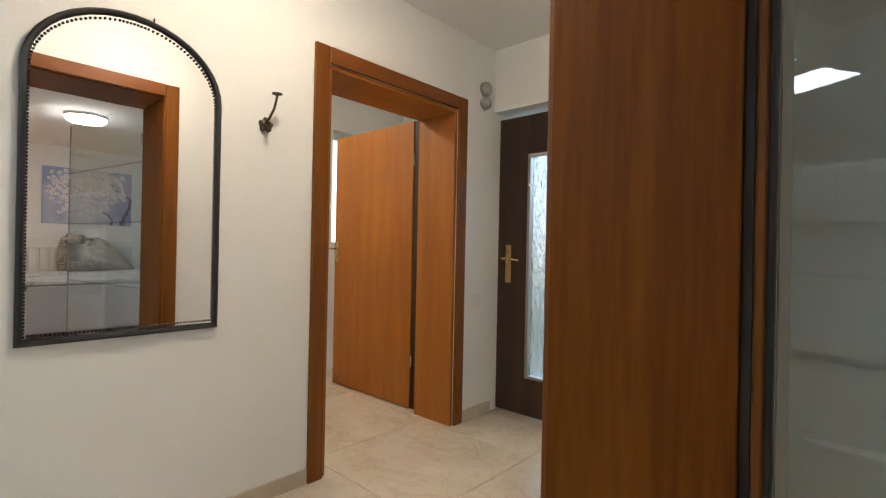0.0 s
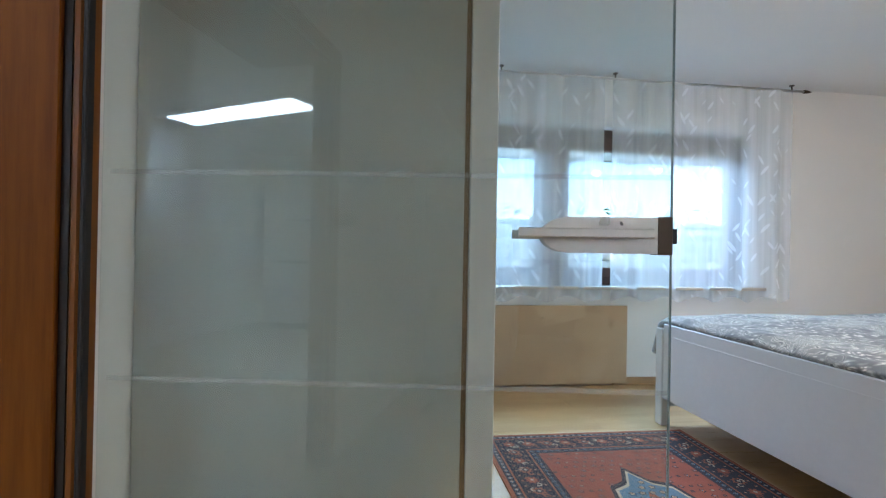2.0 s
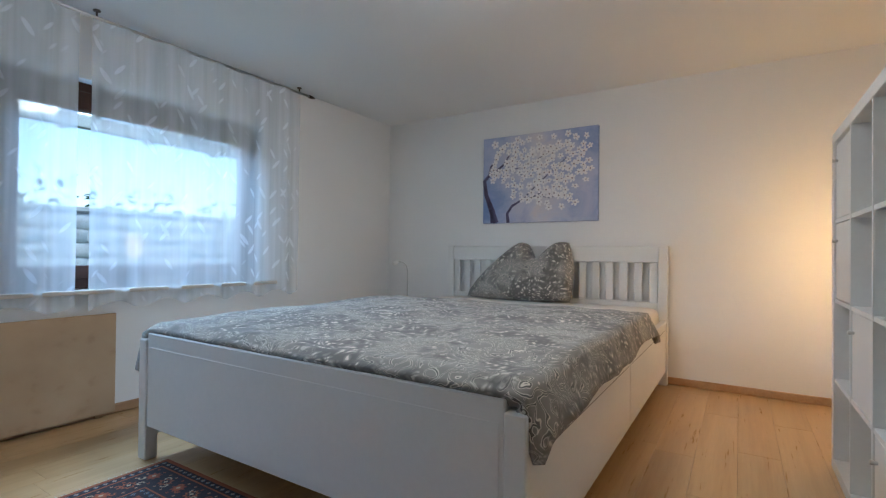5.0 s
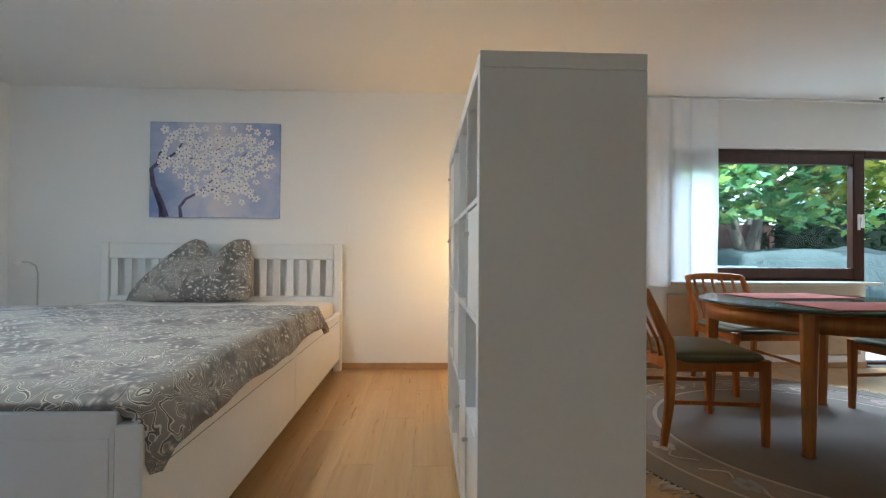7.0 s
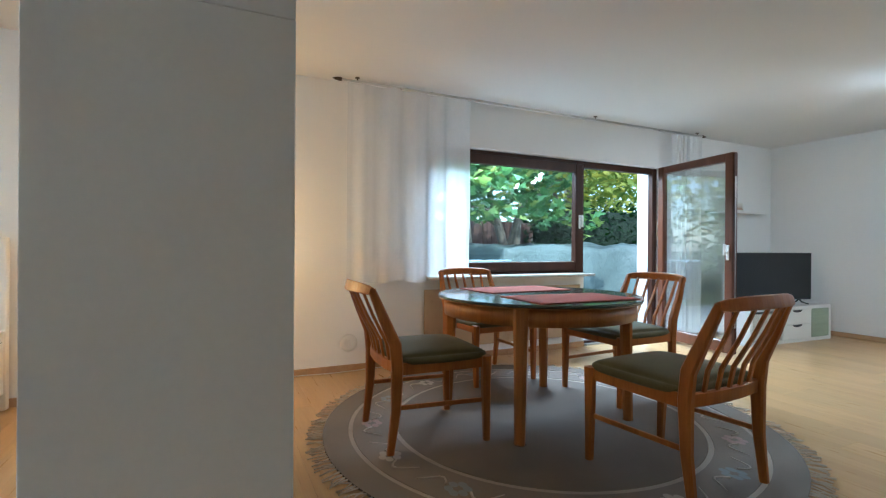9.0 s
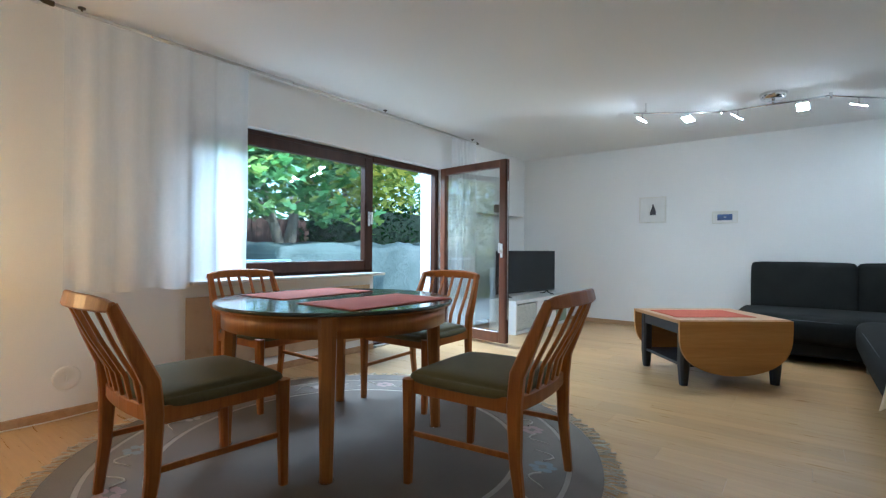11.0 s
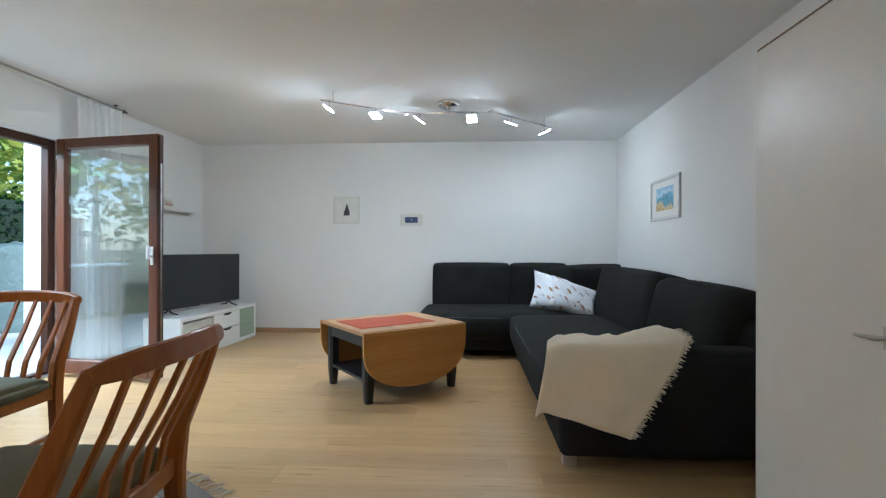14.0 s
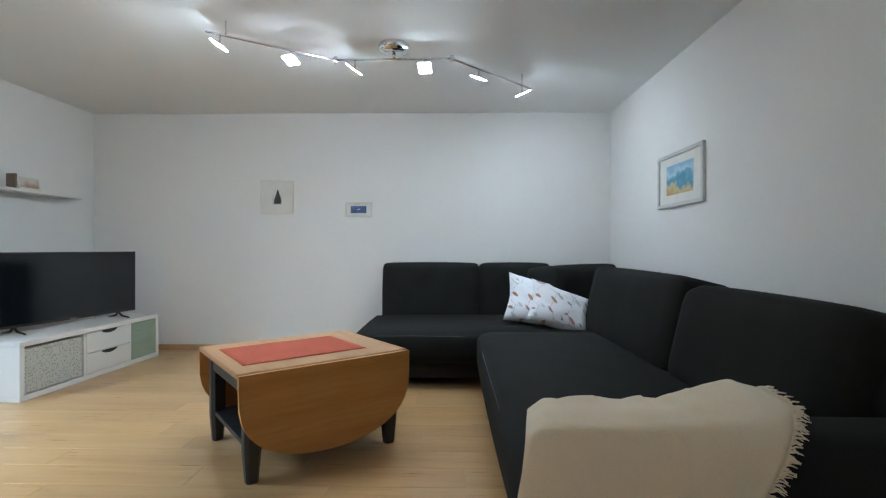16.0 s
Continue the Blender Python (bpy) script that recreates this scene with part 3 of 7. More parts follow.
for z in (0.28, 1.62):
    bm = bmesh.new()
    tube(bm, [(0.016, -0.006, z), (0.016, -0.006, z + 0.085)], 0.007)
    part("hinge", bm, CHROME, bdoor)

# front door in its reveal
fd = thing("door_4", pose(-1.985, YH + 0.075, 0), "closed dark brown front door with a narrow textured glass light", "door", "", ST)
part("leaf", boxes((0.0, 0.235, 0, 0.055, 0.01, 1.955), (0.545, 0.97, 0, 0.055, 0.01, 1.955), (0.235, 0.545, 0, 0.055, 0.01, 0.25), (0.235, 0.545, 0, 0.055, 1.70, 1.955), bev=0.004), DARK_DOOR, fd)
part("light_bead", boxes((0.235, 0.255, -0.006, 0.05, 0.25, 1.70), (0.525, 0.545, -0.006, 0.05, 0.25, 1.70), (0.255, 0.525, -0.006, 0.05, 0.25, 0.268), (0.255, 0.525, -0.006, 0.05, 1.682, 1.70), bev=0.002), STEEL, fd, "light metal bead round the glass")
a = Mat("cathedral_glass", 0.12, spec=0.5)
a.b.inputs["Transmission Weight"].default_value = 1.0
a.b.inputs["IOR"].default_value = 1.45
vec = a.coords((1, 1, 0.35))
a.bump(a.noise(vec, 55, 3), 0.9, 0.02)
part("pane", boxes((0.252, 0.528, 0.02, 0.028, 0.262, 1.688)), a.m, fd, "rippled cathedral glass").visible_shadow = False
bm = boxes((0.075, 0.117, -0.01, -0.0005, 0.86, 1.11), bev=0.004)
tube(bm, [(0.096, -0.008, 1.02), (0.096, -0.05, 1.02)], 0.009)
tube(bm, [(0.07, -0.052, 1.02), (0.096, -0.05, 1.02), (0.20, -0.05, 1.012)], [0.006, 0.0095, 0.008])
part("handle", bm, BRASS, fd, "brass lever on a tall plate")
solid("trim_front_reveal", boxes((-0.985, -0.98, YH, YH + 0.2, 0, 1.99)), WHITE_WALL, "white reveal of the front door", "reveal", ST)

# ---- hall ----
def arch_outline(w, h, n=20):
    """Outline of a mirror: straight sides and a flattened arch."""
    r, rise = w / 2, 0.235
    pts = [(-r, 0), (r, 0), (r, h - rise)]
    pts += [(r * math.cos(a), h - rise + rise * math.sin(a)) for a in [math.pi * k / n for k in range(1, n)]]
    return pts + [(-r, h - rise)]


def wall_mirror():
    e = thing("wall_mirror", pose(XH + 0.002, 0.448, 0.765, 90, 0, 90), "arched wall mirror in a beaded black iron frame", "mirror")
    w, h = 0.565, 1.075
    bm = bmesh.new()
    o = arch_outline(w - 0.012, h - 0.006)
    o = [(x, y + 0.003) for x, y in o]
    lo = [bm.verts.new((x, y, 0.0)) for x, y in o]
    hi = [bm.verts.new((x, y, 0.008)) for x, y in o]
    bm.faces.new(hi)
    bm.faces.new(lo[::-1])
    for k in range(len(o)):
        bm.faces.new((lo[k], lo[(k + 1) % len(o)], hi[(k + 1) % len(o)], hi[k]))
    silver = Mat("mirror_silver", 0.0, 1.0)
    silver.b.inputs["Base Color"].default_value = (0.9, 0.9, 0.9, 1)
    part("mirror_glass", bm, silver.m, e, "silvered mirror glass")
    bm = bmesh.new()
    pts = arch_outline(w, h)
    n = len(pts)
    prof = [(-0.009, 0.0), (0.011, 0.0), (0.011, 0.016), (0.004, 0.022), (-0.005, 0.020), (-0.009, 0.010)]
    rings = []
    for k in range(n):
        p, q, r = Vector(pts[k - 1]), Vector(pts[k]), Vector(pts[(k + 1) % n])
        d1, d2 = (q - p).normalized(), (r - q).normalized()
        n1, n2 = Vector((d1.y, -d1.x)), Vector((d2.y, -d2.x))
        m = (n1 + n2).normalized()
        m /= max(m.dot(n1), 0.5)
        rings.append([bm.verts.new((q.x + m.x * u, q.y + m.y * u, z)) for u, z in prof])
    for k in range(n):
        a, b = rings[k], rings[(k + 1) % n]
        for j in range(len(prof)):
            bm.faces.new((a[j], b[j], b[(j + 1) % len(prof)], a[(j + 1) % len(prof)]))
    part("rim", bm, BLACK_METAL, e, "black iron rim")
    bm = bmesh.new()
    dense = []
    for k in range(n):
        p, q = Vector(pts[k]), Vector(pts[(k + 1) % n])
        steps = max(1, int((q - p).length / 0.011))
        dense += [p.lerp(q, s / steps) for s in range(steps)]
    for p in dense:
        c = p * 0.965 + Vector((0, 0.018))
        bmesh.ops.create_icosphere(bm, subdivisions=1, radius=0.0048, matrix=Matrix.Translation((c.x, c.y, 0.010)))
    part("beading", bm, BLACK_METAL, e, "row of small iron beads")
    bm = bmesh.new()
    tube(bm, [(0.06, h - 0.004, 0.006), (0.06, h + 0.022, 0.006)], 0.003)
    part("hanger", bm, BLACK_METAL, e)
    return e


def coat_hook():
    e = thing("coat_hook", pose(XH + 0.001, 0.925, 1.575), "dark cast iron coat hook on the hall wall", "hook")
    bm = bmesh.new()
    bmesh.ops.create_cone(bm, cap_ends=True, segments=16, radius1=0.024, radius2=0.018, depth=0.012, matrix=pose(0.007, 0, 0, 0, 90, 0))
    for a in range(5):
        t = a * math.tau / 5 + 0.3
        bmesh.ops.create_icosphere(bm, subdivisions=2, radius=0.011, matrix=Matrix.Translation((0.008, 0.02 * math.cos(t), 0.022 * math.sin(t))))
    part("rosette", bm, BRONZE, e, smooth=True)
    bm = bmesh.new()
    tube(bm, [(0.012, 0, 0.01), (0.03, 0.005, 0.025), (0.055, 0.012, 0.06), (0.075, 0.012, 0.10), (0.078, 0.012, 0.115)], [0.007, 0.006, 0.005, 0.005, 0.006])
    lathe(bm, [(0.004, 0.0), (0.02, 0.003), (0.022, 0.007), (0.006, 0.012)], 14, (0.078, 0.012, 0.112))
    part("upper_hook", bm, BRONZE, e)
    bm = bmesh.new()
    tube(bm, [(0.012, 0, -0.012), (0.03, 0, -0.032), (0.048, 0, -0.030), (0.055, 0, -0.012)], 0.005)
    bmesh.ops.create_icosphere(bm, subdivisions=2, radius=0.009, matrix=Matrix.Translation((0.055, 0, -0.008)))
    part("lower_hook", bm, BRONZE, e)


def door_chime():
    e = thing("door_chime", pose(XH + 0.001, 2.415, 2.06), "two round grey door chime bells on the wall", "door chime")
    grey = plain("aged_grey_metal", (0.42, 0.40, 0.37), 0.3, 0.7)
    for z, r in ((0.055, 0.046), (-0.035, 0.042)):
        bm = bmesh.new()
        lathe(bm, [(r, 0.0), (r, 0.02), (r * 0.9, 0.035), (r * 0.55, 0.046), (r * 0.15, 0.049)], 20)
        bmesh.ops.transform(bm, matrix=pose(0, 0, z, 0, 90, 0), verts=bm.verts)
        part("bell", bm, grey, e, smooth=True)
    part("mount", boxes((0, 0.006, -0.012, 0.012, -0.08, 0.10)), grey, e)


def light_switch(m, label):
    e = thing("light_switch", m, label, "switch")
    part("plate", boxes((0, 0.006, -0.04, 0.04, -0.04, 0.04), bev=0.003), PLASTIC_W, e)
    part("rocker", boxes((0.0065, 0.012, -0.03, 0.03, -0.03, 0.03), bev=0.003), PLASTIC_W, e)


wall_mirror()
coat_hook()
door_chime()
light_switch(pose(XH + 0.001, 2.36, 0.745), "white plastic light switch on the hall wall")
# shutter belt and window in the bathroom
belt = thing("shutter_belt", pose(-3.595, 2.285, 0), "grey roller shutter belt with its winder case", "shutter belt")
part("belt", boxes((0.012, 0.015, -0.011, 0.011, 1.05, 2.1)), plain("grey_webbing", (0.5, 0.48, 0.44), 0.8), belt)
part("winder", boxes((0.0, 0.025, -0.03, 0.03, 0.95, 1.10), bev=0.005), PLASTIC_W, belt)
bw = solid("window_3", boxes((-3.74, -3.69, 2.38, 2.44, 1.06, 2.10), (-3.74, -3.69, 2.94, 3.0, 1.06, 2.10), (-3.74, -3.69, 2.44, 2.94, 1.06, 1.12), (-3.74, -3.69, 2.44, 2.94, 2.04, 2.10), bev=0.004),
           PLASTIC_W, "small white bathroom window", "window", ST)
part("pane", boxes((-3.72, -3.71, 2.435, 2.945, 1.115, 2.045)), GLASS, bw).visible_shadow = False
hall_lamp = thing("ceiling_lamp", pose(-1.25, 0.75, 2.4), "round warm white ceiling lamp in the hall", "lamp")
bm = bmesh.new()
lathe(bm, [(0.15, -0.0), (0.15, -0.03), (0.13, -0.06), (0.05, -0.075)], 28)
part("shade", bm, glow("hall_lamp_glow", (1.0, 0.82, 0.60), 20.0), hall_lamp, "glowing opal shade", True)


# added lamp out of view, brightens the bathroom and its open door
bath_fill_lamp = thing("ceiling_lamp", pose(-2.95, 1.3, 2.4), "unseen warm ceiling lamp added to brighten the bathroom", "lamp")
bm = bmesh.new()
lathe(bm, [(0.13, -0.0), (0.13, -0.03), (0.11, -0.05), (0.04, -0.06)], 28)
part("shade", bm, glow("bath_fill_glow", (1.0, 0.84, 0.62), 26.0), bath_fill_lamp, "glowing opal shade", True)


# ---- bedroom ----
def paisley(name, ground, light, dark):
    a = Mat(name, 0.85, sheen=0.2)
    vec = a.coords((1, 1, 1))
    warp = a.n("ShaderNodeTexNoise", Scale=7.0, Detail=2.0)
    a.l(vec, warp.inputs["Vector"])
    vadd = a.n("ShaderNodeVectorMath")
    vadd.operation = "MULTIPLY_ADD"
    a.l(warp.outputs["Color"], vadd.inputs[0])
    vadd.inputs[1].default_value = (0.20, 0.20, 0.20)
    a.l(vec, vadd.inputs[2])
    vo = a.n("ShaderNodeTexVoronoi", Scale=11.0)
    a.l(vadd.outputs[0], vo.inputs["Vector"])
    rings = a.math("SINE", a.math("MULTIPLY", vo.outputs["Distance"], 24.0))
    vo2 = a.n("ShaderNodeTexVoronoi", Scale=30.0)
    a.l(vadd.outputs[0], vo2.inputs["Vector"])
    c1 = a.ramp(rings, [(0.35, ground), (0.55, light), (0.78, light), (0.9, dark)])
    c2 = a.ramp(vo2.outputs["Distance"], [(0.18, light), (0.34, ground), (0.6, dark)])
    mask = a.ramp(a.noise(vec, 5.0, 2), [(0.42, (0, 0, 0)), (0.56, (1, 1, 1))])
    a.color(a.mix(mask, c1, c2))
    a.bump(a.noise(vec, 300, 2), 0.15, 0.0006)
    return a.m


PAISLEY = paisley("grey_paisley_cotton", (0.250, 0.230, 0.200), (0.68, 0.62, 0.52), (0.125, 0.115, 0.103))
LINEN_W = plain("white_cotton", (0.74, 0.70, 0.64), 0.9, var=0.03, fine=250, bump=0.15)


def bed():
    X0, X1, Y0, Y1 = 2.17, 5.19, 0.585, 2.66
    e = thing("bed", pose((X0 + X1) / 2, (Y0 + Y1) / 2, 0), "wide white wooden double bed with slatted headboard", "bed")
    x0, x1, y0, y1 = X0 - (X0 + X1) / 2, X1 - (X0 + X1) / 2, Y0 - (Y0 + Y1) / 2, Y1 - (Y0 + Y1) / 2
    W = WHITE_LACQ
    part("footboard", boxes((x0, x0 + 0.045, y0 + 0.07, y1 - 0.07, 0.17, 0.632), bev=0.004), W, e)
    part("foot_panel", boxes((x0 - 0.003, x0 - 0.0005, y0 + 0.085, y1 - 0.085, 0.20, 0.565), bev=0.001), W, e, "raised lower panel of the footboard")
    for y in (y0, y1 - 0.07):
        part("leg", boxes((x0 - 0.006, x0 + 0.055, y, y + 0.07, 0.0, 0.60), bev=0.005), W, e)
        part("leg", boxes((x1 - 0.055, x1 + 0.0, y, y + 0.07, 0.0, 1.125), bev=0.005), W, e)
    for y in (y0 + 0.012, y1 - 0.042):
        mid = (x0 + x1) / 2
        for k, (a, b) in enumerate(((x0 + 0.055, mid - 0.003), (mid + 0.003, x1 - 0.055))):
            dr = part("drawer_front" if y < 0 else "side_rail", boxes((a, b, y, y + 0.03, 0.11, 0.50), bev=0.004), W, e)
            # raised grey strip: the shadow of a groove is put into its colour
            part("groove", boxes((a + 0.03, b - 0.03, y - 0.0008, y - 0.0003, 0.446, 0.450)) if y < 0 else boxes((a + 0.03, b - 0.03, y + 0.0303, y + 0.0308, 0.446, 0.450)), plain("bed_shadow_gap", (0.30, 0.29, 0.27), 0.8), dr)
        part("rail_ledge", boxes((x0 + 0.055, x1 - 0.055, y - 0.008, y + 0.038, 0.501, 0.52), bev=0.004), W, e)
    part("head_rail", boxes((x1 - 0.045, x1 - 0.01, y0 + 0.07, y1 - 0.07, 0.985, 1.12), bev=0.005), W, e)
    part("head_panel", boxes((x1 - 0.04, x1 - 0.015, y0 + 0.07, y1 - 0.07, 0.20, 0.66), bev=0.004), W, e)
    n = 17
    for k in range(n):
        y = y0 + 0.11 + (y1 - y0 - 0.22) * k / (n - 1)
        part("slat", boxes((x1 - 0.038, x1 - 0.018, y - 0.031, y + 0.031, 0.661, 0.984), bev=0.003), W, e)
    part("base", boxes((x0 + 0.05, x1 - 0.06, y0 + 0.045, y1 - 0.045, 0.34, 0.40)), plain("slat_base", (0.5, 0.36, 0.22), 0.7), e)
    c = ((X0 + X1) / 2, (Y0 + Y1) / 2)
    m = thing("mattress", pose(c[0], c[1], 0.402), "thick mattress with a white fitted sheet", "mattress")
    bm = bmesh.new()
    cushion(bm, x0 + 0.06, x1 - 0.065, y0 + 0.055, y1 - 0.055, 0.0, 0.225, 0.07, 0.004, 12)
    part("sheet", bm, LINEN_W, m, smooth=True)
    # duvet: lies over the mattress and hangs past the near side

    def top(u, v):
        x = X0 + 0.004 + u * 2.15
        y = Y0 - 0.105 + v * (Y1 - Y0 + 0.24)
        z = 0.676 + 0.020 * noise.noise((x * 1.7, y * 1.7, 1)) + 0.010 * noise.noise((x * 5, y * 5, 3)) + 0.005 * noise.noise((x * 13, y * 13, 5))
        z += 0.020 * math.sin(math.pi * min(max((x - X0) / 2.1, 0), 1))
        # the foot end rolls down onto the footboard, the head end is plump and rounded
        z -= 0.034 * max(0.0, 1 - u / 0.03)
        z -= 0.055 * max(0.0, (u - 0.965) / 0.035) ** 2
        for s, edge in ((1, Y0 + 0.045), (-1, Y1 - 0.045)):
            over = (edge - y) * s
            if over > 0:
                lim = 0.12 * max(0.0, 1 - (x - X0) / 2.1) + 0.16 + 0.03 * math.sin(x * 4.3)
                fold = 0.007 * math.sin(x * 11 + 2 * math.sin(x * 4))
                z -= over * (0.55 + 1.9 * lim) + 0.3 * over * over
                y = edge - s * (0.030 + over * 0.42 + fold * min(over * 9, 1))
        return Vector((x - c[0], y - c[1], z))
    bm = bmesh.new()
    sheet(bm, 110, 96, top, 0.042)
    d = solid("duvet", bm, PAISLEY, "grey paisley patterned duvet spread over the bed", "duvet", smooth=True)
    d.location = (c[0], c[1], 0)


def pillow(name, m, w, h, t, mat, label, category="pillow", ears=0.10, group=""):
    """A soft pillow standing in its x-z plane, with pulled-out corners."""
    bm = bmesh.new()

    def side(sg):
        def f(u, v):
            a, b = 2 * u - 1, 2 * v - 1
            r = (1 - a ** 4) * (1 - b ** 4)
            dip = 0.27 * (1 - a * a) * max(b, 0) ** 2
            k = 1 + ears * (a * b) ** 2 - 0.06 * (1 - abs(a)) * b * b - 0.05 * (1 - abs(b)) * a * a
            wr = 0.012 * noise.noise((a * 2.2, b * 2.2, sg * 3)) + 0.006 * noise.noise((a * 6, b * 6, sg))
            sl = (0.30 * (1 - a) - 0.14 * (1 + a)) / 2 * w * (b + 1) / 2 * (ears > 0.12)
            return Vector((a * w / 2 * k + sl, sg * (t / 2 * max(r, 0) ** 0.45 + wr * max(r, 0)), b * h / 2 * k + h / 2 - dip * h * (ears > 0.12)))
        return f
    sheet(bm, 22, 22, side(1))
    sheet(bm, 22, 22, side(-1))
    bmesh.ops.remove_doubles(bm, verts=bm.verts, dist=0.0005)
    ob = solid(name, bm, mat, label, category, group=group, smooth=True)
    ob.matrix_world = m
    return ob


bed()


def bed_pillow(m, w, h, t):
    """A large feather pillow leaning back: two plump corners up, slumped between them and to one side."""
    bm = bmesh.new()

    def side(sg):
        def f(u, v):
            a, b = 2 * u - 1, 2 * v - 1
            x, z = a * math.sqrt(1 - 0.14 * b * b), b * math.sqrt(1 - 0.10 * a * a)
            up = (z + 1) / 2
            r = max((1 - a ** 4) * (1 - b ** 4), 0)
            lean = (0.44 * (1 - a) / 2 - 0.07 * (1 + a) / 2) * up
            sag = 0.42 * math.exp(-((a + 0.06) / 0.40) ** 2) * max(b, 0) ** 1.6
            crease = 0.030 * math.sin(7 * a + 3 * b) * max(b, 0) + 0.022 * noise.noise((a * 2.4, b * 2.4, sg * 3)) + 0.010 * noise.noise((a * 7, b * 7, sg))
            return Vector(((x / 2 + lean) * w, sg * (t / 2 * r ** 0.42 * (1.12 - 0.25 * up)) + crease * r, (up - sag * 0.9) * h + 0.008 * noise.noise((a * 4, b * 4, 9))))
        return f
    sheet(bm, 34, 34, side(1))
    sheet(bm, 34, 34, side(-1))
    bmesh.ops.remove_doubles(bm, verts=bm.verts, dist=0.0005)
    ob = solid("pillow", bm, PAISLEY, "grey paisley feather pillow leaning on the headboard", "pillow", smooth=True)
    ob.matrix_world = m


bed_pillow(pose(4.88, 1.80, 0.635, -22, 0, -90), 1.08, 0.57, 0.27)


def painting():
    e = thing("painting", pose(XE - 0.001, 1.715, 1.77, 90, 0, -90), "canvas painting of white cherry blossom on blue", "painting")
    w, h = 1.13, 0.845
    a = Mat("painted_canvas", 0.75)
    vec = a.coords()
    sep = a.n("ShaderNodeSeparateXYZ")
    a.l(vec, sep.inputs[0])
    n1 = a.noise(vec, 3.2, 5, 0.6, 0.5)
    col = a.ramp(n1, [(0.28, (0.38, 0.42, 0.60)), (0.42, (0.54, 0.54, 0.66)), (0.52, (0.66, 0.63, 0.68)), (0.66, (0.70, 0.62, 0.61))])
    edge = a.math("MULTIPLY", a.math("ABSOLUTE", sep.outputs[0]), 1.5, True)
    col = a.mix(edge, col, a.ramp(n1, [(0.35, (0.15, 0.24, 0.50)), (0.7, (0.42, 0.47, 0.67))]))
    a.color(col)
    a.bump(a.noise(vec, 260, 2), 0.4, 0.001)
    part("canvas", boxes((-w / 2, w / 2, -h / 2, h / 2, 0.0, 0.035), bev=0.004), a.m, e)
    rnd = random.Random(11)
    bark = plain("painted_bark", (0.10, 0.085, 0.16), 0.8, var=0.4, scale=20)
    z = 0.0365

    def stroke(pts, w0, w1):
        pts = [Vector(p) for p in pts]
        bm = bmesh.new()
        rows = []
        for k, p in enumerate(pts):
            d = (pts[min(k + 1, len(pts) - 1)] - pts[max(k - 1, 0)]).normalized()
            half = Vector((-d.y, d.x)) * (w0 + (w1 - w0) * k / (len(pts) - 1))
            rows.append([bm.verts.new((*v, z)) for v in (p + half, p - half)])
        for f, g in zip(rows, rows[1:]):
            bm.faces.new((f[0], f[1], g[1], g[0]))
        part("branch", bm, bark, e, "dark violet painted branch")
    stroke([(-0.42, -0.42), (-0.46, -0.30), (-0.53, -0.14), (-0.55, 0.0), (-0.50, 0.05), (-0.42, 0.09), (-0.34, 0.15), (-0.28, 0.24)], 0.028, 0.006)
    stroke([(-0.46, -0.42), (-0.47, -0.33), (-0.52, -0.2)], 0.02, 0.01)
    stroke([(-0.29, -0.42), (-0.30, -0.33), (-0.25, -0.26), (-0.14, -0.20), (0.0, -0.17), (0.1, -0.10)], 0.017, 0.004)
    stroke([(-0.50, 0.05), (-0.48, 0.14), (-0.40, 0.22), (-0.38, 0.32)], 0.010, 0.004)
    stroke([(-0.14, -0.20), (0.02, -0.05), (0.16, 0.06), (0.28, 0.16)], 0.006, 0.003)
    stroke([(-0.42, 0.09), (-0.2, 0.10), (0.0, 0.17), (0.2, 0.26)], 0.006, 0.003)
    stroke([(0.0, -0.17), (0.12, -0.20), (0.24, -0.17)], 0.004, 0.002)
    stroke([(-0.34, 0.15), (-0.24, 0.08), (-0.12, 0.02)], 0.004, 0.002)
    petal = plain("painted_petals", (0.84, 0.80, 0.80), 0.8, var=0.12, scale=25)
    heart = plain("painted_hearts", (0.16, 0.07, 0.10), 0.8)
    bm, bh = bmesh.new(), bmesh.new()
    count, tries, placed = 0, 0, []
    while count < 135 and tries < 9000:
        tries += 1
        x, y = rnd.gauss(0.06, 0.30), rnd.gauss(0.08, 0.20)
        if abs(x) > 0.51 or abs(y) > 0.38 or (x < -0.3 and y < -0.05) or (x > 0.32 and y < -0.28) or (x < 0.1 and y < -0.24):
            continue
        if any((x - px) ** 2 + (y - py) ** 2 < 0.042 ** 2 for px, py in placed):
            continue
        placed.append((x, y))
        r = rnd.uniform(0.030, 0.046)
        t0 = rnd.random() * 6
        squash, tip = rnd.uniform(0.6, 1.0), rnd.random() * 3
        zz = z + 0.0006 + count * 0.000015
        ring = []
        for k in range(40):
            t = k * math.tau / 40
            rr = r * (0.42 + 0.58 * abs(math.cos(2.5 * t)) ** 0.6)
            u, v = rr * math.cos(t + t0), rr * math.sin(t + t0) * squash
            ring.append(bm.verts.new((x + u * math.cos(tip) - v * math.sin(tip), y + u * math.sin(tip) + v * math.cos(tip), zz)))
        bm.faces.new(ring)
        bh.faces.new([bh.verts.new((x + 0.17 * r * math.cos(k * math.tau / 6), y + 0.17 * r * math.sin(k * math.tau / 6), zz + 0.0012)) for k in range(6)])
        count += 1
    part("blossoms", bm, petal, e, "white painted blossoms")["kind"] = "stuff"
    part("blossom_hearts", bh, heart, e, "dark blossom centres")["kind"] = "stuff"


painting()


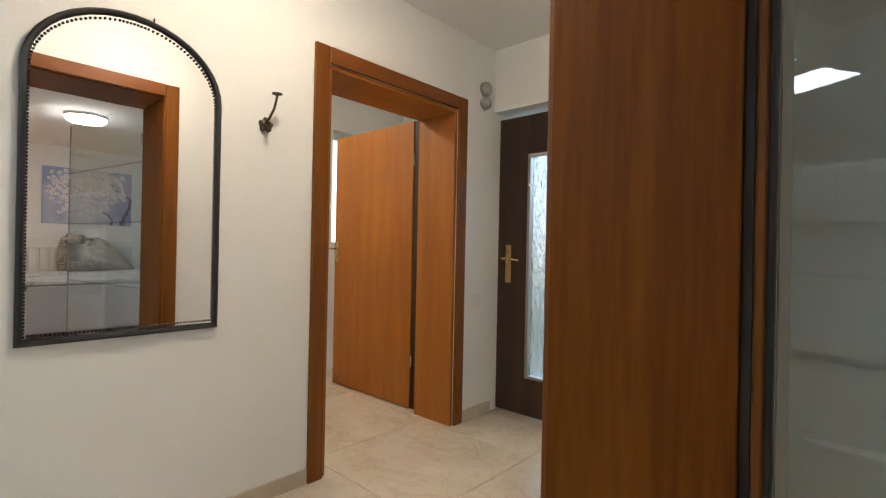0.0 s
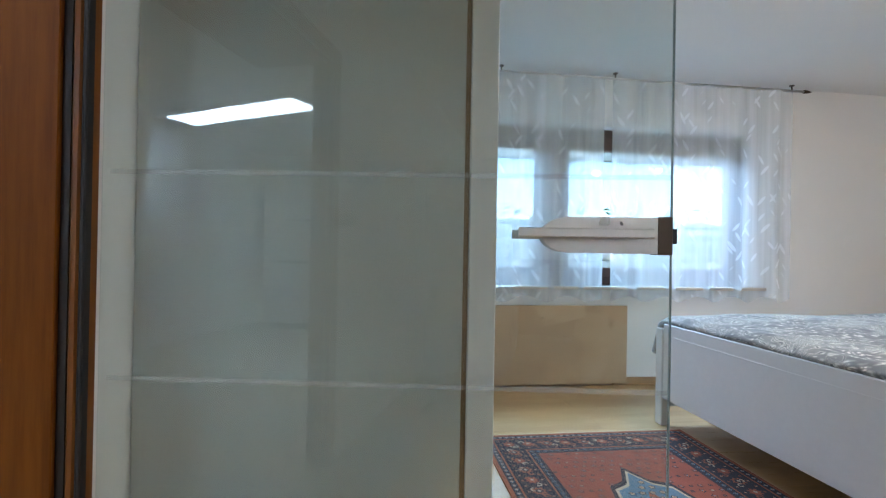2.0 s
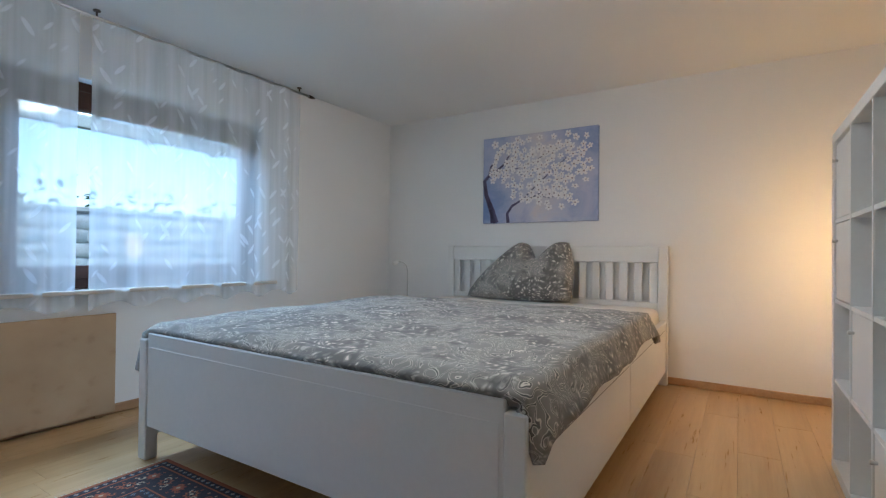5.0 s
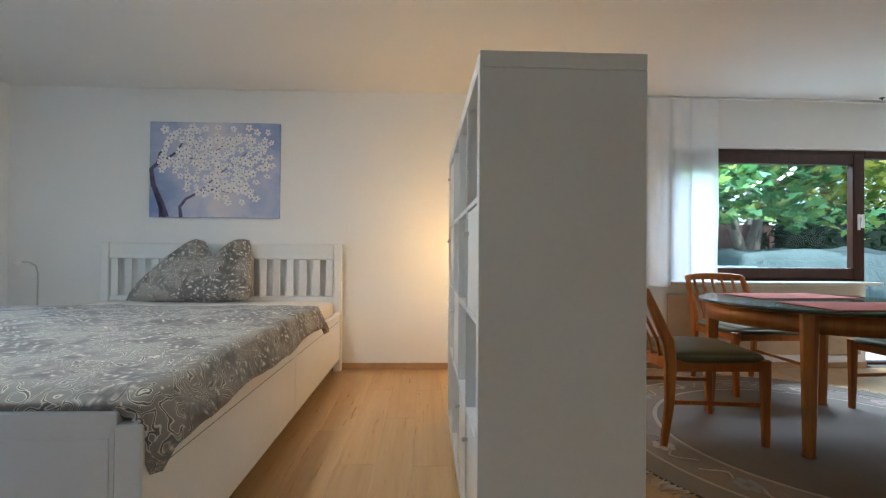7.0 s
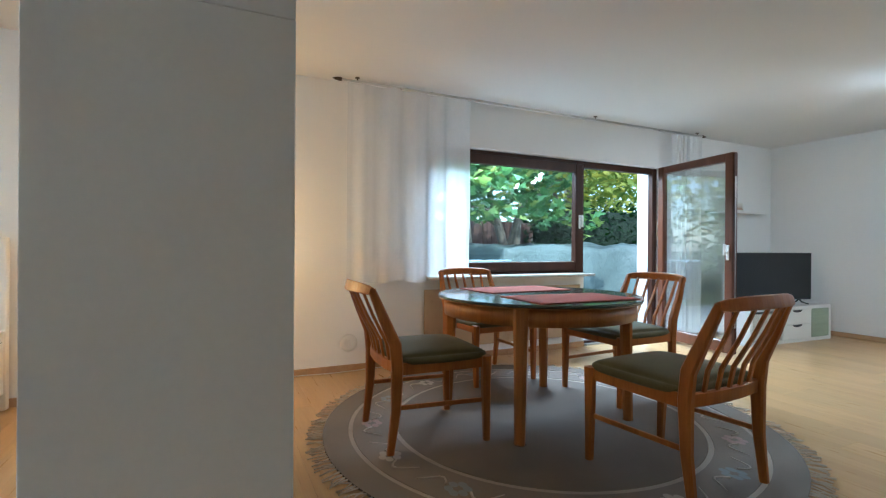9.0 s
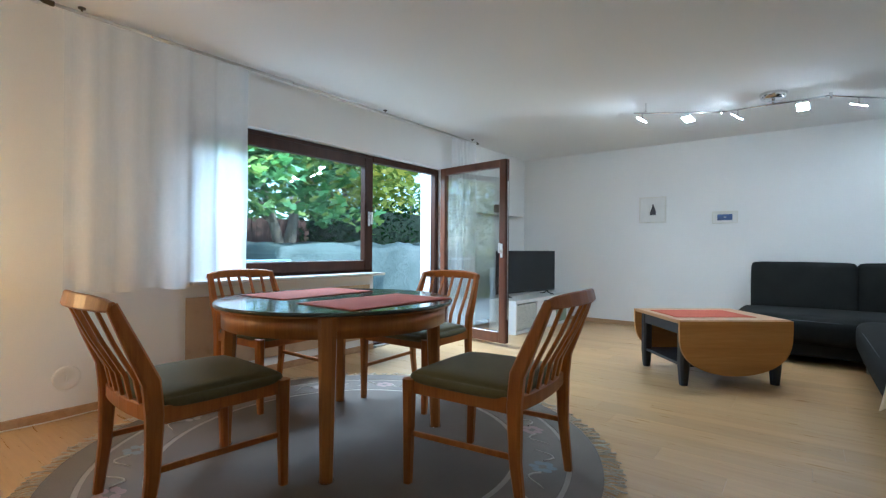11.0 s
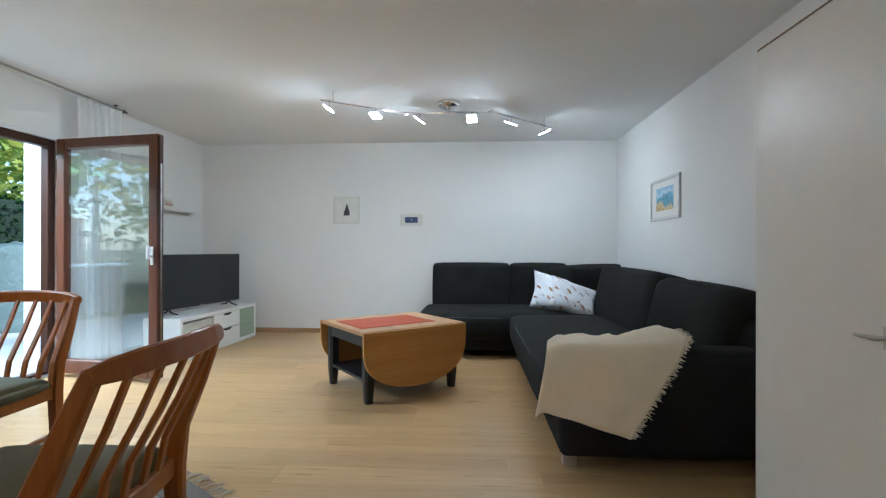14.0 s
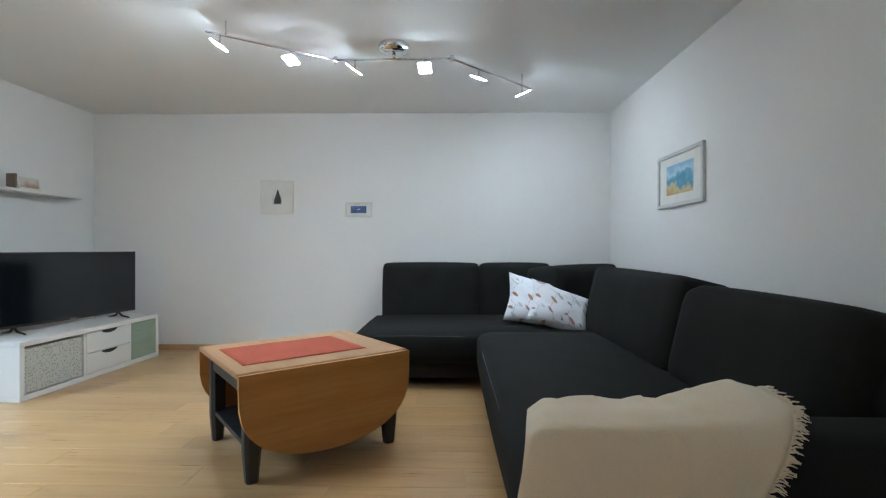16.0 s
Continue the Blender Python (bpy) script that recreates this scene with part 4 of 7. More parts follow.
def persian_rug():
    x0, x1, y0, y1 = 1.0, 2.23, 0.62, 2.50
    e = thing("oriental_rug", pose((x0 + x1) / 2, (y0 + y1) / 2, 0.0), "red and navy patterned oriental rug beside the bed", "rug")
    w, h = (x1 - x0) / 2, (y1 - y0) / 2

    def pile(name, c):
        a = Mat(name, 0.95)
        vec = a.coords()
        n2 = a.noise(vec, 330, 2)
        a.color(a.mix(0.45, a.ramp(a.noise(vec, 9, 4), [(0.3, dim(c, 0.7)), (0.7, dim(c, 1.2))]), a.ramp(n2, [(0.3, dim(c, 0.45)), (0.7, dim(c, 1.4))])))
        a.bump(n2, 0.5, 0.002)
        return a.m
    P_NAVY, P_RED, P_RUST, P_CREAM, P_BLUE = (pile("rug_" + k, c) for k, c in (("navy", (0.030, 0.020, 0.022)), ("red", (0.24, 0.055, 0.024)), ("rust", (0.30, 0.085, 0.030)), ("cream", (0.45, 0.33, 0.21)), ("blue", (0.11, 0.16, 0.20))))
    T = 0.009
    for name, a, b, m in (("selvedge", 0.0, 0.020, P_RUST), ("outer_guard", 0.020, 0.055, P_NAVY), ("outer_stripe", 0.055, 0.064, P_RUST), ("border", 0.064, 0.205, P_NAVY), ("inner_stripe", 0.205, 0.213, P_RUST), ("inner_guard", 0.213, 0.250, P_NAVY), ("field_stripe", 0.250, 0.258, P_NAVY)):
        bm = boxes((-w + a, w - a, -h + a, -h + b, 0.001, T), (-w + a, w - a, h - b, h - a, 0.001, T), (-w + a, -w + b, -h + b, h - b, 0.001, T), (w - b, w - a, -h + b, h - b, 0.001, T))
        part(name, bm, m, e)
    fw, fh = w - 0.258, h - 0.258
    part("field", boxes((-fw, fw, -fh, fh, 0.001, T)), P_RED, e, "brick red field")

    def stepped(sx, sy):
        pts = [(0, 1.0), (0.20, 0.71), (0.45, 0.62), (0.55, 0.33), (0.87, 0.19), (1.0, 0)]
        pts = pts + [(x, -y) for x, y in pts[::-1][1:]] + [(-x, -y) for x, y in pts[1:]] + [(-x, y) for x, y in pts[::-1][1:-1]]
        return [(x * sx, y * sy) for x, y in pts]

    def flat(bm, pts, z):
        bm.faces.new([bm.verts.new((x, y, z)) for x, y in pts][::-1])

    for k, (sx, sy, m, nm) in enumerate(((0.335, 0.50, P_NAVY, "medallion"), (0.305, 0.455, P_CREAM, "medallion_line"), (0.285, 0.43, P_BLUE, "medallion_field"), (0.16, 0.25, P_RUST, "medallion_heart"))):
        bm = bmesh.new()
        flat(bm, stepped(sx, sy), T + 0.0006 * (k + 1))
        part(nm, bm, m, e)
    # woven motifs: each colour lies in one joined layer
    layers = {k: bmesh.new() for k in "ncrub"}
    rnd = random.Random(9)

    def motif(cx, cy, size, outer, mid, heart, turn=0.0, petals=8, z=T):
        for lay, f, n, lift in ((outer, 1.0, petals, 0.0008), (mid, 0.66, petals, 0.0014), (heart, 0.30, 4, 0.0020)):
            pts = []
            for j in range(n * 2):
                t = turn + j * math.pi / n
                rr = size * f * (1.0 if j % 2 == 0 else 0.62)
                pts.append((cx + rr * math.cos(t), cy + rr * math.sin(t)))
            flat(layers[lay], pts[::-1], z + lift)

    def curl(cx, cy, size, lay, turn, z=T):
        pts = [(size * (1 - 0.09 * j) * math.cos(turn + j * 0.62), size * (1 - 0.09 * j) * math.sin(turn + j * 0.62)) for j in range(9)]
        for (ax, ay), (bx, by) in zip(pts, pts[1:]):
            dx, dy = bx - ax, by - ay
            l = math.hypot(dx, dy) or 1
            ox, oy = -dy / l * 0.0038, dx / l * 0.0038
            flat(layers[lay], [(cx + ax + ox, cy + ay + oy), (cx + ax - ox, cy + ay - oy), (cx + bx - ox, cy + by - oy), (cx + bx + ox, cy + by + oy)], z + 0.0010)

    def run(off, step):
        """Points round the rug at one distance from its edge."""
        ww, hh = w - off, h - off
        nx, ny = max(1, round(2 * ww / step)), max(1, round(2 * hh / step))
        for k in range(nx):
            for s in (-1, 1):
                yield -ww + 2 * ww * k / nx * 1.0 if s < 0 else ww - 2 * ww * k / nx, s * hh, k
        for k in range(ny):
            for s in (-1, 1):
                yield s * ww, hh - 2 * hh * k / ny if s < 0 else -hh + 2 * hh * k / ny, k
    for x, y, k in run(0.134, 0.104):
        motif(x, y, 0.037, "u" if k % 2 else "r", "n" if k % 2 else "u", "c", 0.2)
    for x, y, k in run(0.134, 0.052):
        if k % 2:
            for s in (-1, 1):
                curl(x + s * 0.018, y + s * 0.024, 0.018, "c" if k % 4 == 1 else "u", s * 1.2 + k)
    for off, step, a, b, c in ((0.0375, 0.036, "b", "c", "r"), (0.2315, 0.036, "b", "n", "c")):
        for x, y, k in run(off, step):
            motif(x, y, 0.013, a, b, c, 0.0, 4)
    for off, lay in ((0.088, "u"), (0.182, "u")):
        for x, y, k in run(off, 0.05):
            motif(x, y, 0.0085, lay, "c" if k % 3 else "r", "n", 0.4, 4)
    nx, ny = int(2 * fw / 0.046), int(2 * fh / 0.046)
    for i in range(nx):
        for j in range(ny):
            x, y = -fw + (i + 0.5) * 2 * fw / nx + (0.012 if j % 2 else -0.012), -fh + (j + 0.5) * 2 * fh / ny
            inside = abs(x) / 0.30 + abs(y) / 0.45
            if 0.82 < inside < 1.12:
                continue
            if inside < 0.82:
                motif(x, y, 0.020, "n", "c", "r", 0.3, 5, T + 0.0028)
            elif rnd.random() < 0.28:
                continue
            elif (i + j) % 2:
                motif(x, y, 0.018, "n", "u", "b", rnd.random(), 5)
            else:
                motif(x, y, 0.013, "n", "c" if rnd.random() < 0.35 else "n", "u", rnd.random(), 4)
    for k, m in zip("ncrub", (P_NAVY, P_CREAM, P_RED, P_RUST, P_BLUE)):
        part("woven_motif", layers[k], m, e)["kind"] = "stuff"
    bm = bmesh.new()
    rnd = random.Random(3)
    for s in (-1, 1):
        for k in range(70):
            x = -w + (2 * w) * (k + 0.5) / 70
            tube(bm, [(x, s * h, 0.004), (x + rnd.uniform(-0.008, 0.008), s * (h + 0.03), 0.003)], 0.0018, 4)
    part("fringe", bm, plain("rug_fringe", (0.62, 0.56, 0.44), 0.95), e, "short cream fringe")["kind"] = "stuff"


persian_rug()


def curtain(name, p, q, z0, z1, folds, amp, mat, label, hem=None, seed=1, top_amp=0.5):
    """A hanging curtain from plan point p to q, with irregular folds."""
    p, q = Vector(p), Vector(q)
    d = q - p
    L = d.length
    d.normalize()
    nn = Vector((-d.y, d.x))
    bm = bmesh.new()
    nu = max(60, int(folds * 12))

    def f(u, v):
        ph = u * folds * math.tau + 1.3 * noise.noise((u * folds * 0.5, seed, 0)) * 2 + 0.5 * noise.noise((u * 3, v * 1.5, seed))
        grow = top_amp + (1 - top_amp) * (1 - v)
        off = amp * grow * (math.sin(ph) + 0.35 * math.sin(2.1 * ph + seed)) + 0.012 * noise.noise((u * 4, v * 2, seed + 7))
        zz = z0 + (z1 - z0) * v
        if hem is not None:
            zz += hem(u) * (1 - v) ** 3
        xy = p + d * (u * L + 0.010 * noise.noise((u * 9, v * 3, seed + 2))) + nn * off
        return Vector((xy.x, xy.y, zz))
    sheet(bm, nu, 22, f)
    return solid(name, bm, mat, label, "curtain", smooth=True)


def curtain_rod(p, q, r, brackets, label, wall_dir):
    p, q = Vector(p), Vector(q)
    d = (q - p).normalized()
    e = thing("curtain_rod", Matrix.Translation((p + q) / 2), label, "curtain rod")
    o = (p + q) / 2
    bm = bmesh.new()
    tube(bm, [p - o, q - o], r, 12)
    part("rod", bm, STEEL, e)
    for s, t in ((p, -d), (q, d)):
        bm = bmesh.new()
        tube(bm, [s - o, s - o + t * 0.012, s - o + t * 0.05, s - o + t * 0.075], [r * 1.5, r * 1.7, r * 1.2, 0.002], 12)
        part("finial", bm, BRONZE, e, "dark pointed finial")
    for k in brackets:
        b = p.lerp(q, k) - o
        bm = bmesh.new()
        tube(bm, [b, b + Vector((0, 0, 0.035 if H - p.z > 0.034 else H - p.z))], 0.006, 8)
        lathe(bm, [(0.020, -0.006), (0.020, 0.0)], 14, (b.x, b.y, b.z + H - p.z))
        part("bracket", bm, BRONZE, e)


VOILE = voile("bedroom_voile", (0.88, 0.94, 1.0), 0.54, 0.20)
SHEER_W = sheer("living_sheer", (0.96, 0.965, 0.97), 0.30, 22.0, 0.95, 0.45)
scal = lambda u: 0.050 * math.sin(u * 5.3 * math.pi) ** 2 - 0.035
curtain("curtain", (0.30, 3.415), (2.165, 3.415), 0.71, 2.45, 6.5, 0.022, VOILE, "sheer white curtain with woven leaf sprigs at the bedroom window", scal, 2, 0.55)
curtain("curtain", (2.230, 3.415), (3.84, 3.415), 0.71, 2.45, 5.5, 0.022, VOILE, "sheer white curtain with woven leaf sprigs at the bedroom window", scal, 5, 0.55)
curtain_rod((0.2, 3.415, 2.455), (3.93, 3.415, 2.455), 0.009, (0.3, 0.55, 0.97), "thin metal curtain rod over the bedroom window", 1)

# chipboard panel that stands under the bedroom window
a = Mat("beige_board", 0.8)
vec = a.coords()
n1 = a.noise(vec, 2.2, 5)
a.color(a.mix(0.3, a.ramp(n1, [(0.3, (0.40, 0.265, 0.145)), (0.55, (0.49, 0.345, 0.20)), (0.75, (0.55, 0.405, 0.25))]), a.ramp(a.noise(vec, 9, 4), [(0.28, (0.28, 0.19, 0.12)), (0.42, (0.48, 0.36, 0.24))])))
a.bump(a.noise(vec, 120, 2), 0.2, 0.001)
BOARD = a.m
rad = thing("radiator_cover", pose(1.40, 3.455, 0), "large beige board in front of the bedroom radiator", "radiator cover")
part("panel", boxes((-1.05, 1.0, -0.012, 0.006, 0.025, 0.645), bev=0.002), BOARD, rad)
for bx in (-1.0, 0.9):
    part("batten", boxes((bx, bx + 0.04, 0.007, 0.044, 0.0, 0.6)), BASEBOARD, rad)
part("knob", boxes((0.28, 0.30, -0.018, -0.0125, 0.545, 0.552)), BRONZE, rad)

# white wardrobe behind the glass door
wd = thing("bedroom_wardrobe", pose(0.27, 1.85, 0), "tall white wardrobe with mirror-edged sliding fronts", "wardrobe")
# side greyer than the white fronts: its shade is put into the colour
part("side_panel", boxes((-0.508, 0.395, -0.625, -0.60, 0.0, 2.36), bev=0.002), plain("shaded_side_gloss", (0.50, 0.51, 0.47), 0.3, var=0.03, scale=2, fine=30, bump=0.03), wd, "side panel, its shade put into a greyer colour")
part("carcass", boxes((-0.508, 0.395, -0.599, 0.70, 0.0, 2.36), bev=0.002), WHITE_LACQ, wd)
for a0, b0 in ((-0.625, 0.03), (0.033, 0.70)):
    fr = part("front", boxes((0.412, 0.495, a0, b0, 0.02, 2.35), bev=0.003), WHITE_LACQ, wd)
part("edge_trim", boxes((0.396, 0.411, -0.618, -0.606, 0.0, 2.36)), plain("gold_anodised", (0.26, 0.18, 0.10), 0.45, 0.6), wd, "thin gold-coloured edge strip")

# small reading lamp in the far corner
sl = thing("reading_lamp", pose(4.97, 3.05, 0), "slim white gooseneck reading lamp in the corner", "lamp")
bm = bmesh.new()
lathe(bm, [(0.09, 0), (0.09, 0.012), (0.012, 0.02), (0.008, 0.03)], 20)
part("base", bm, PLASTIC_W, sl)
bm = bmesh.new()
tube(bm, [(0, 0, 0.03), (0, 0, 0.86), (-0.01, 0.01, 0.92), (-0.05, 0.03, 0.95), (-0.10, 0.05, 0.955)], 0.006)
part("neck", bm, STEEL, sl)
bm = bmesh.new()
tube(bm, [(-0.10, 0.05, 0.955), (-0.115, 0.057, 0.945), (-0.15, 0.072, 0.93)], [0.010, 0.018, 0.022])
part("head", bm, PLASTIC_W, sl)

bl = thing("ceiling_lamp", pose(2.75, 1.2, H), "flat round opal ceiling lamp in the bedroom", "lamp")
bm = bmesh.new()
lathe(bm, [(0.20, 0.0), (0.205, -0.012), (0.20, -0.03)], 32)
part("mount", bm, PLASTIC_W, bl)
bm = bmesh.new()
lathe(bm, [(0.19, -0.031), (0.19, -0.05), (0.16, -0.075), (0.06, -0.085)], 32)
part("shade", bm, glow("bedroom_lamp_glow", (1.0, 0.90, 0.77), 25.0), bl, "glowing opal shade", True)


# ---- room divider shelf and the lamp behind it ----
def divider():
    X0, X1, Y0, Y1, Z = 2.325, 4.01, -0.815, -0.300, 1.662
    e = thing("shelf_unit", pose(X0, (Y0 + Y1) / 2, 0), "tall white open cube shelf dividing the room, partly filled", "shelf unit")
    L, d = X1 - X0, (Y1 - Y0) / 2
    t = 0.05
    part("side", boxes((0, t, -d, d, 0, Z - t - 0.001), bev=0.002), WHITE_LACQ, e)
    part("side", boxes((L - t, L, -d, d, 0, Z - t - 0.001), bev=0.002), WHITE_LACQ, e)
    part("top", boxes((0, L, -d, d, Z - t, Z), bev=0.002), WHITE_LACQ, e)
    part("bottom", boxes((t + 0.001, L - t - 0.001, -d, d, 0, t), bev=0.002), WHITE_LACQ, e)
    n, r = 4, 4
    cw, ch = (L - 2 * t) / n, (Z - 2 * t) / r
    for k in range(1, n):
        part("divider", boxes((t + k * cw - 0.009, t + k * cw + 0.009, -d + 0.003, d - 0.003, t + 0.001, Z - t - 0.001)), WHITE_LACQ, e)
    for j in range(1, r):
        for k in range(n):
            part("shelf", boxes((t + k * cw + 0.010, t + (k + 1) * cw - 0.010, -d + 0.005, d - 0.005, t + j * ch - 0.009, t + j * ch + 0.009)), WHITE_LACQ, e)
    for k, j in ((0, 2), (1, 0), (3, 2), (2, 1), (3, 3), (0, 0)):
        x, z = t + k * cw, t + j * ch
        dr = part("insert", boxes((x + 0.014, x + cw - 0.014, d - 0.33, d - 0.008, z + 0.013, z + ch - 0.013), bev=0.003), WHITE_LACQ, e, "white door insert")
        kb = bmesh.new()
        tube(kb, [(x + cw - 0.06, d - 0.0075, z + ch * 0.75), (x + cw - 0.06, d + 0.014, z + ch * 0.75)], [0.006, 0.009], 10)
        part("knob", kb, STEEL, dr)


divider()
fl = thing("floor_lamp", pose(4.55, -0.62, 0), "warm floor lamp glowing behind the shelf", "floor lamp")
bm = bmesh.new()
lathe(bm, [(0.13, 0), (0.13, 0.015), (0.02, 0.025), (0.012, 0.03)], 24)
part("base", bm, BLACK_METAL, fl)
bm = bmesh.new()
tube(bm, [(0, 0, 0.03), (0, 0, 1.0)], 0.01)
part("pole", bm, BLACK_METAL, fl)
bm = bmesh.new()
lathe(bm, [(0.10, 0.92), (0.115, 1.0), (0.12, 1.25), (0.11, 1.3)], 24)
part("shade", bm, glow("warm_shade", (1.0, 0.54, 0.18), 8.0), fl, "glowing warm paper shade", True)


# ---- dining corner ----
def round_rug():
    e = thing("round_rug", pose(3.58, -2.50, 0), "round grey-mauve wool rug with cream fringe and carved motifs", "rug")
    R = 1.34

    def wool(name, c, k):
        a = Mat(name, 0.95, sheen=0.05)
        vec = a.coords()
        n1 = a.noise(vec, 2.4, 4)
        n2 = a.noise(vec, 320, 2)
        col = a.mix(0.3, a.ramp(n1, [(0.3, dim(c, 0.82)), (0.7, dim(c, 1.12))]), a.ramp(n2, [(0.3, dim(c, 0.6)), (0.7, dim(c, 1.25))]))
        a.color(col)
        a.bump(n2, 0.6, 0.003)
        return a.m
    mid, rim, line, band = wool("rug_wool", (0.170, 0.138, 0.110), 1), wool("rug_rim_wool", (0.195, 0.163, 0.132), 1), wool("rug_line_wool", (0.40, 0.345, 0.28), 1), wool("rug_band_wool", (0.215, 0.180, 0.150), 1)
    n = 96

    def ring(r0, r1, z):
        bm = bmesh.new()
        if r0 == 0:
            lathe(bm, [(r1, 0.001), (r1, z - 0.002), (r1 - 0.003, z)], n)
        else:
            prof = [(r0, 0.001), (r0, z), (r1, z), (r1, 0.001)]
            rr = [[bm.verts.new((r * math.cos(k * math.tau / n), r * math.sin(k * math.tau / n), zz)) for k in range(n)] for r, zz in prof]
            for q, w in zip(rr, rr[1:]):
                for k in range(n):
                    bm.faces.new((q[k], q[(k + 1) % n], w[(k + 1) % n], w[k]))
        return bm
    part("field", ring(0, 0.915, 0.012), mid, e, "plain grey-mauve centre")
    part("inner_line", ring(0.916, 0.942, 0.010), line, e, "fine carved cream ring")
    part("middle_band", ring(0.943, 1.172, 0.012), band, e)
    part("outer_line", ring(1.173, 1.196, 0.010), line, e, "fine carved cream ring")
    part("rim", ring(1.197, R, 0.012), rim, e, "darker outer band")
    rnd = random.Random(8)
    tones = [wool("rug_motif_" + nm, c, 1) for nm, c in (("cream", (0.46, 0.40, 0.33)), ("blue", (0.24, 0.27, 0.27)), ("rose", (0.40, 0.28, 0.25)))]
    for k in range(14):
        t = k * math.tau / 14 + 0.35
        bm = bmesh.new()
        cx, cy = 1.06 * math.cos(t), 1.06 * math.sin(t)
        for p in range(6):
            a = p * math.tau / 6 + t
            px, py = cx + 0.042 * math.cos(a), cy + 0.042 * math.sin(a)
            bm.faces.new([bm.verts.new((px + 0.028 * math.cos(j * math.tau / 9), py + 0.020 * math.sin(j * math.tau / 9), 0.0124 + p * 0.0002)) for j in range(9)])
        part("flower_motif", bm, tones[k % 3], e, "carved flower motif")
        for sg in (-1, 1):
            bm = bmesh.new()
            tube(bm, [((1.06 + sg * 0.05 * math.sin(q * 0.7)) * math.cos(t + sg * (0.06 + 0.022 * q)), (1.06 + sg * 0.05 * math.sin(q * 0.7)) * math.sin(t + sg * (0.06 + 0.022 * q)), 0.0122) for q in range(7)], [0.007, 0.006, 0.006, 0.005, 0.005, 0.004, 0.003], 5)
            part("tendril_motif", bm, tones[0], e, "carved cream tendril")
    bm = bmesh.new()
    for k in range(260):
        t = k * math.tau / 260
        for s in range(2):
            a0 = t + rnd.uniform(-0.006, 0.006)
            a1 = a0 + rnd.uniform(-0.035, 0.035)
            r1 = R + rnd.uniform(0.06, 0.10)
            rm = (R + r1) / 2
            am = (a0 + a1) / 2 + rnd.uniform(-0.008, 0.008)
            tube(bm, [(R * math.cos(a0) * 0.998, R * math.sin(a0) * 0.998, 0.008), (rm * math.cos(am), rm * math.sin(am), 0.006 + 0.006 * rnd.random()), (r1 * math.cos(a1), r1 * math.sin(a1), 0.004)], [0.003, 0.0026, 0.0035], 4)
    f = part("fringe", bm, plain("fringe_wool", (0.60, 0.54, 0.45), 0.95), e, "knotted cream fringe")
    f["kind"] = "stuff"


round_rug()


def dining_table():
    e = thing("dining_table", pose(3.72, -2.56, 0.013), "round teak dining table with a polished dark green top", "table")
    R, Z = 0.655, 0.760
    a = Mat("polished_green_top", 0.13, coat=0.3)
    vec = a.coords()
    a.color(a.ramp(a.noise(vec, 14, 5), [(0.3, (0.05, 0.06, 0.045)), (0.7, (0.09, 0.105, 0.075))]))
    bm = bmesh.new()
    lathe(bm, [(R - 0.012, Z - 0.020), (R - 0.002, Z - 0.016), (R, Z - 0.008), (R - 0.004, Z)], 72)
    part("tabletop", bm, a.m, e, "polished dark green-grey top")
    bm = bmesh.new()
    lathe(bm, [(R - 0.03, Z - 0.027), (R - 0.006, Z - 0.026), (R - 0.005, Z - 0.0205), (R - 0.02, Z - 0.0203)], 72)
    part("edge_band", bm, TABLE_WOOD, e, "teak lipping under the top")
    bm = bmesh.new()
    n = 72
    pr = [(R - 0.065, Z - 0.125), (R - 0.042, Z - 0.125), (R - 0.040, Z - 0.028), (R - 0.065, Z - 0.028)]
    rr = [[bm.verts.new((r * math.cos(k * math.tau / n), r * math.sin(k * math.tau / n), z)) for k in range(n)] for r, z in pr]
    for i in range(4):
        q, w = rr[i], rr[(i + 1) % 4]
        for k in range(n):
            bm.faces.new((q[k], q[(k + 1) % n], w[(k + 1) % n], w[k])).smooth = True
    part("apron", bm, TABLE_WOOD, e, "bent teak apron")
    for x, y in ((-0.434, 0.43), (0.405, -0.365), (-0.40, -0.40), (0.31, 0.50)):
        d = Vector((x, y, 0)).normalized()
        bm = bmesh.new()
        foot, top = Vector((x, y, 0)), Vector((x, y, 0)) - d * 0.02
        bar(bm, [foot, foot.lerp(top, 0.5) + Vector((0, 0, 0.35)), Vector((top.x, top.y, Z - 0.028))], [0.056, 0.068, 0.084], [0.054, 0.066, 0.078], (d.y, -d.x, 0))
        lg = part("leg", bm, TABLE_WOOD, e)
        bm = bmesh.new()
        lathe(bm, [(0.034, 0.0), (0.037, 0.004), (0.030, 0.007)], 16, (x, y, 0))
        part("caster_cup", bm, glass_mat("clear_cup", (0.8, 0.8, 0.78), 2.0), lg, "clear plastic caster cup")


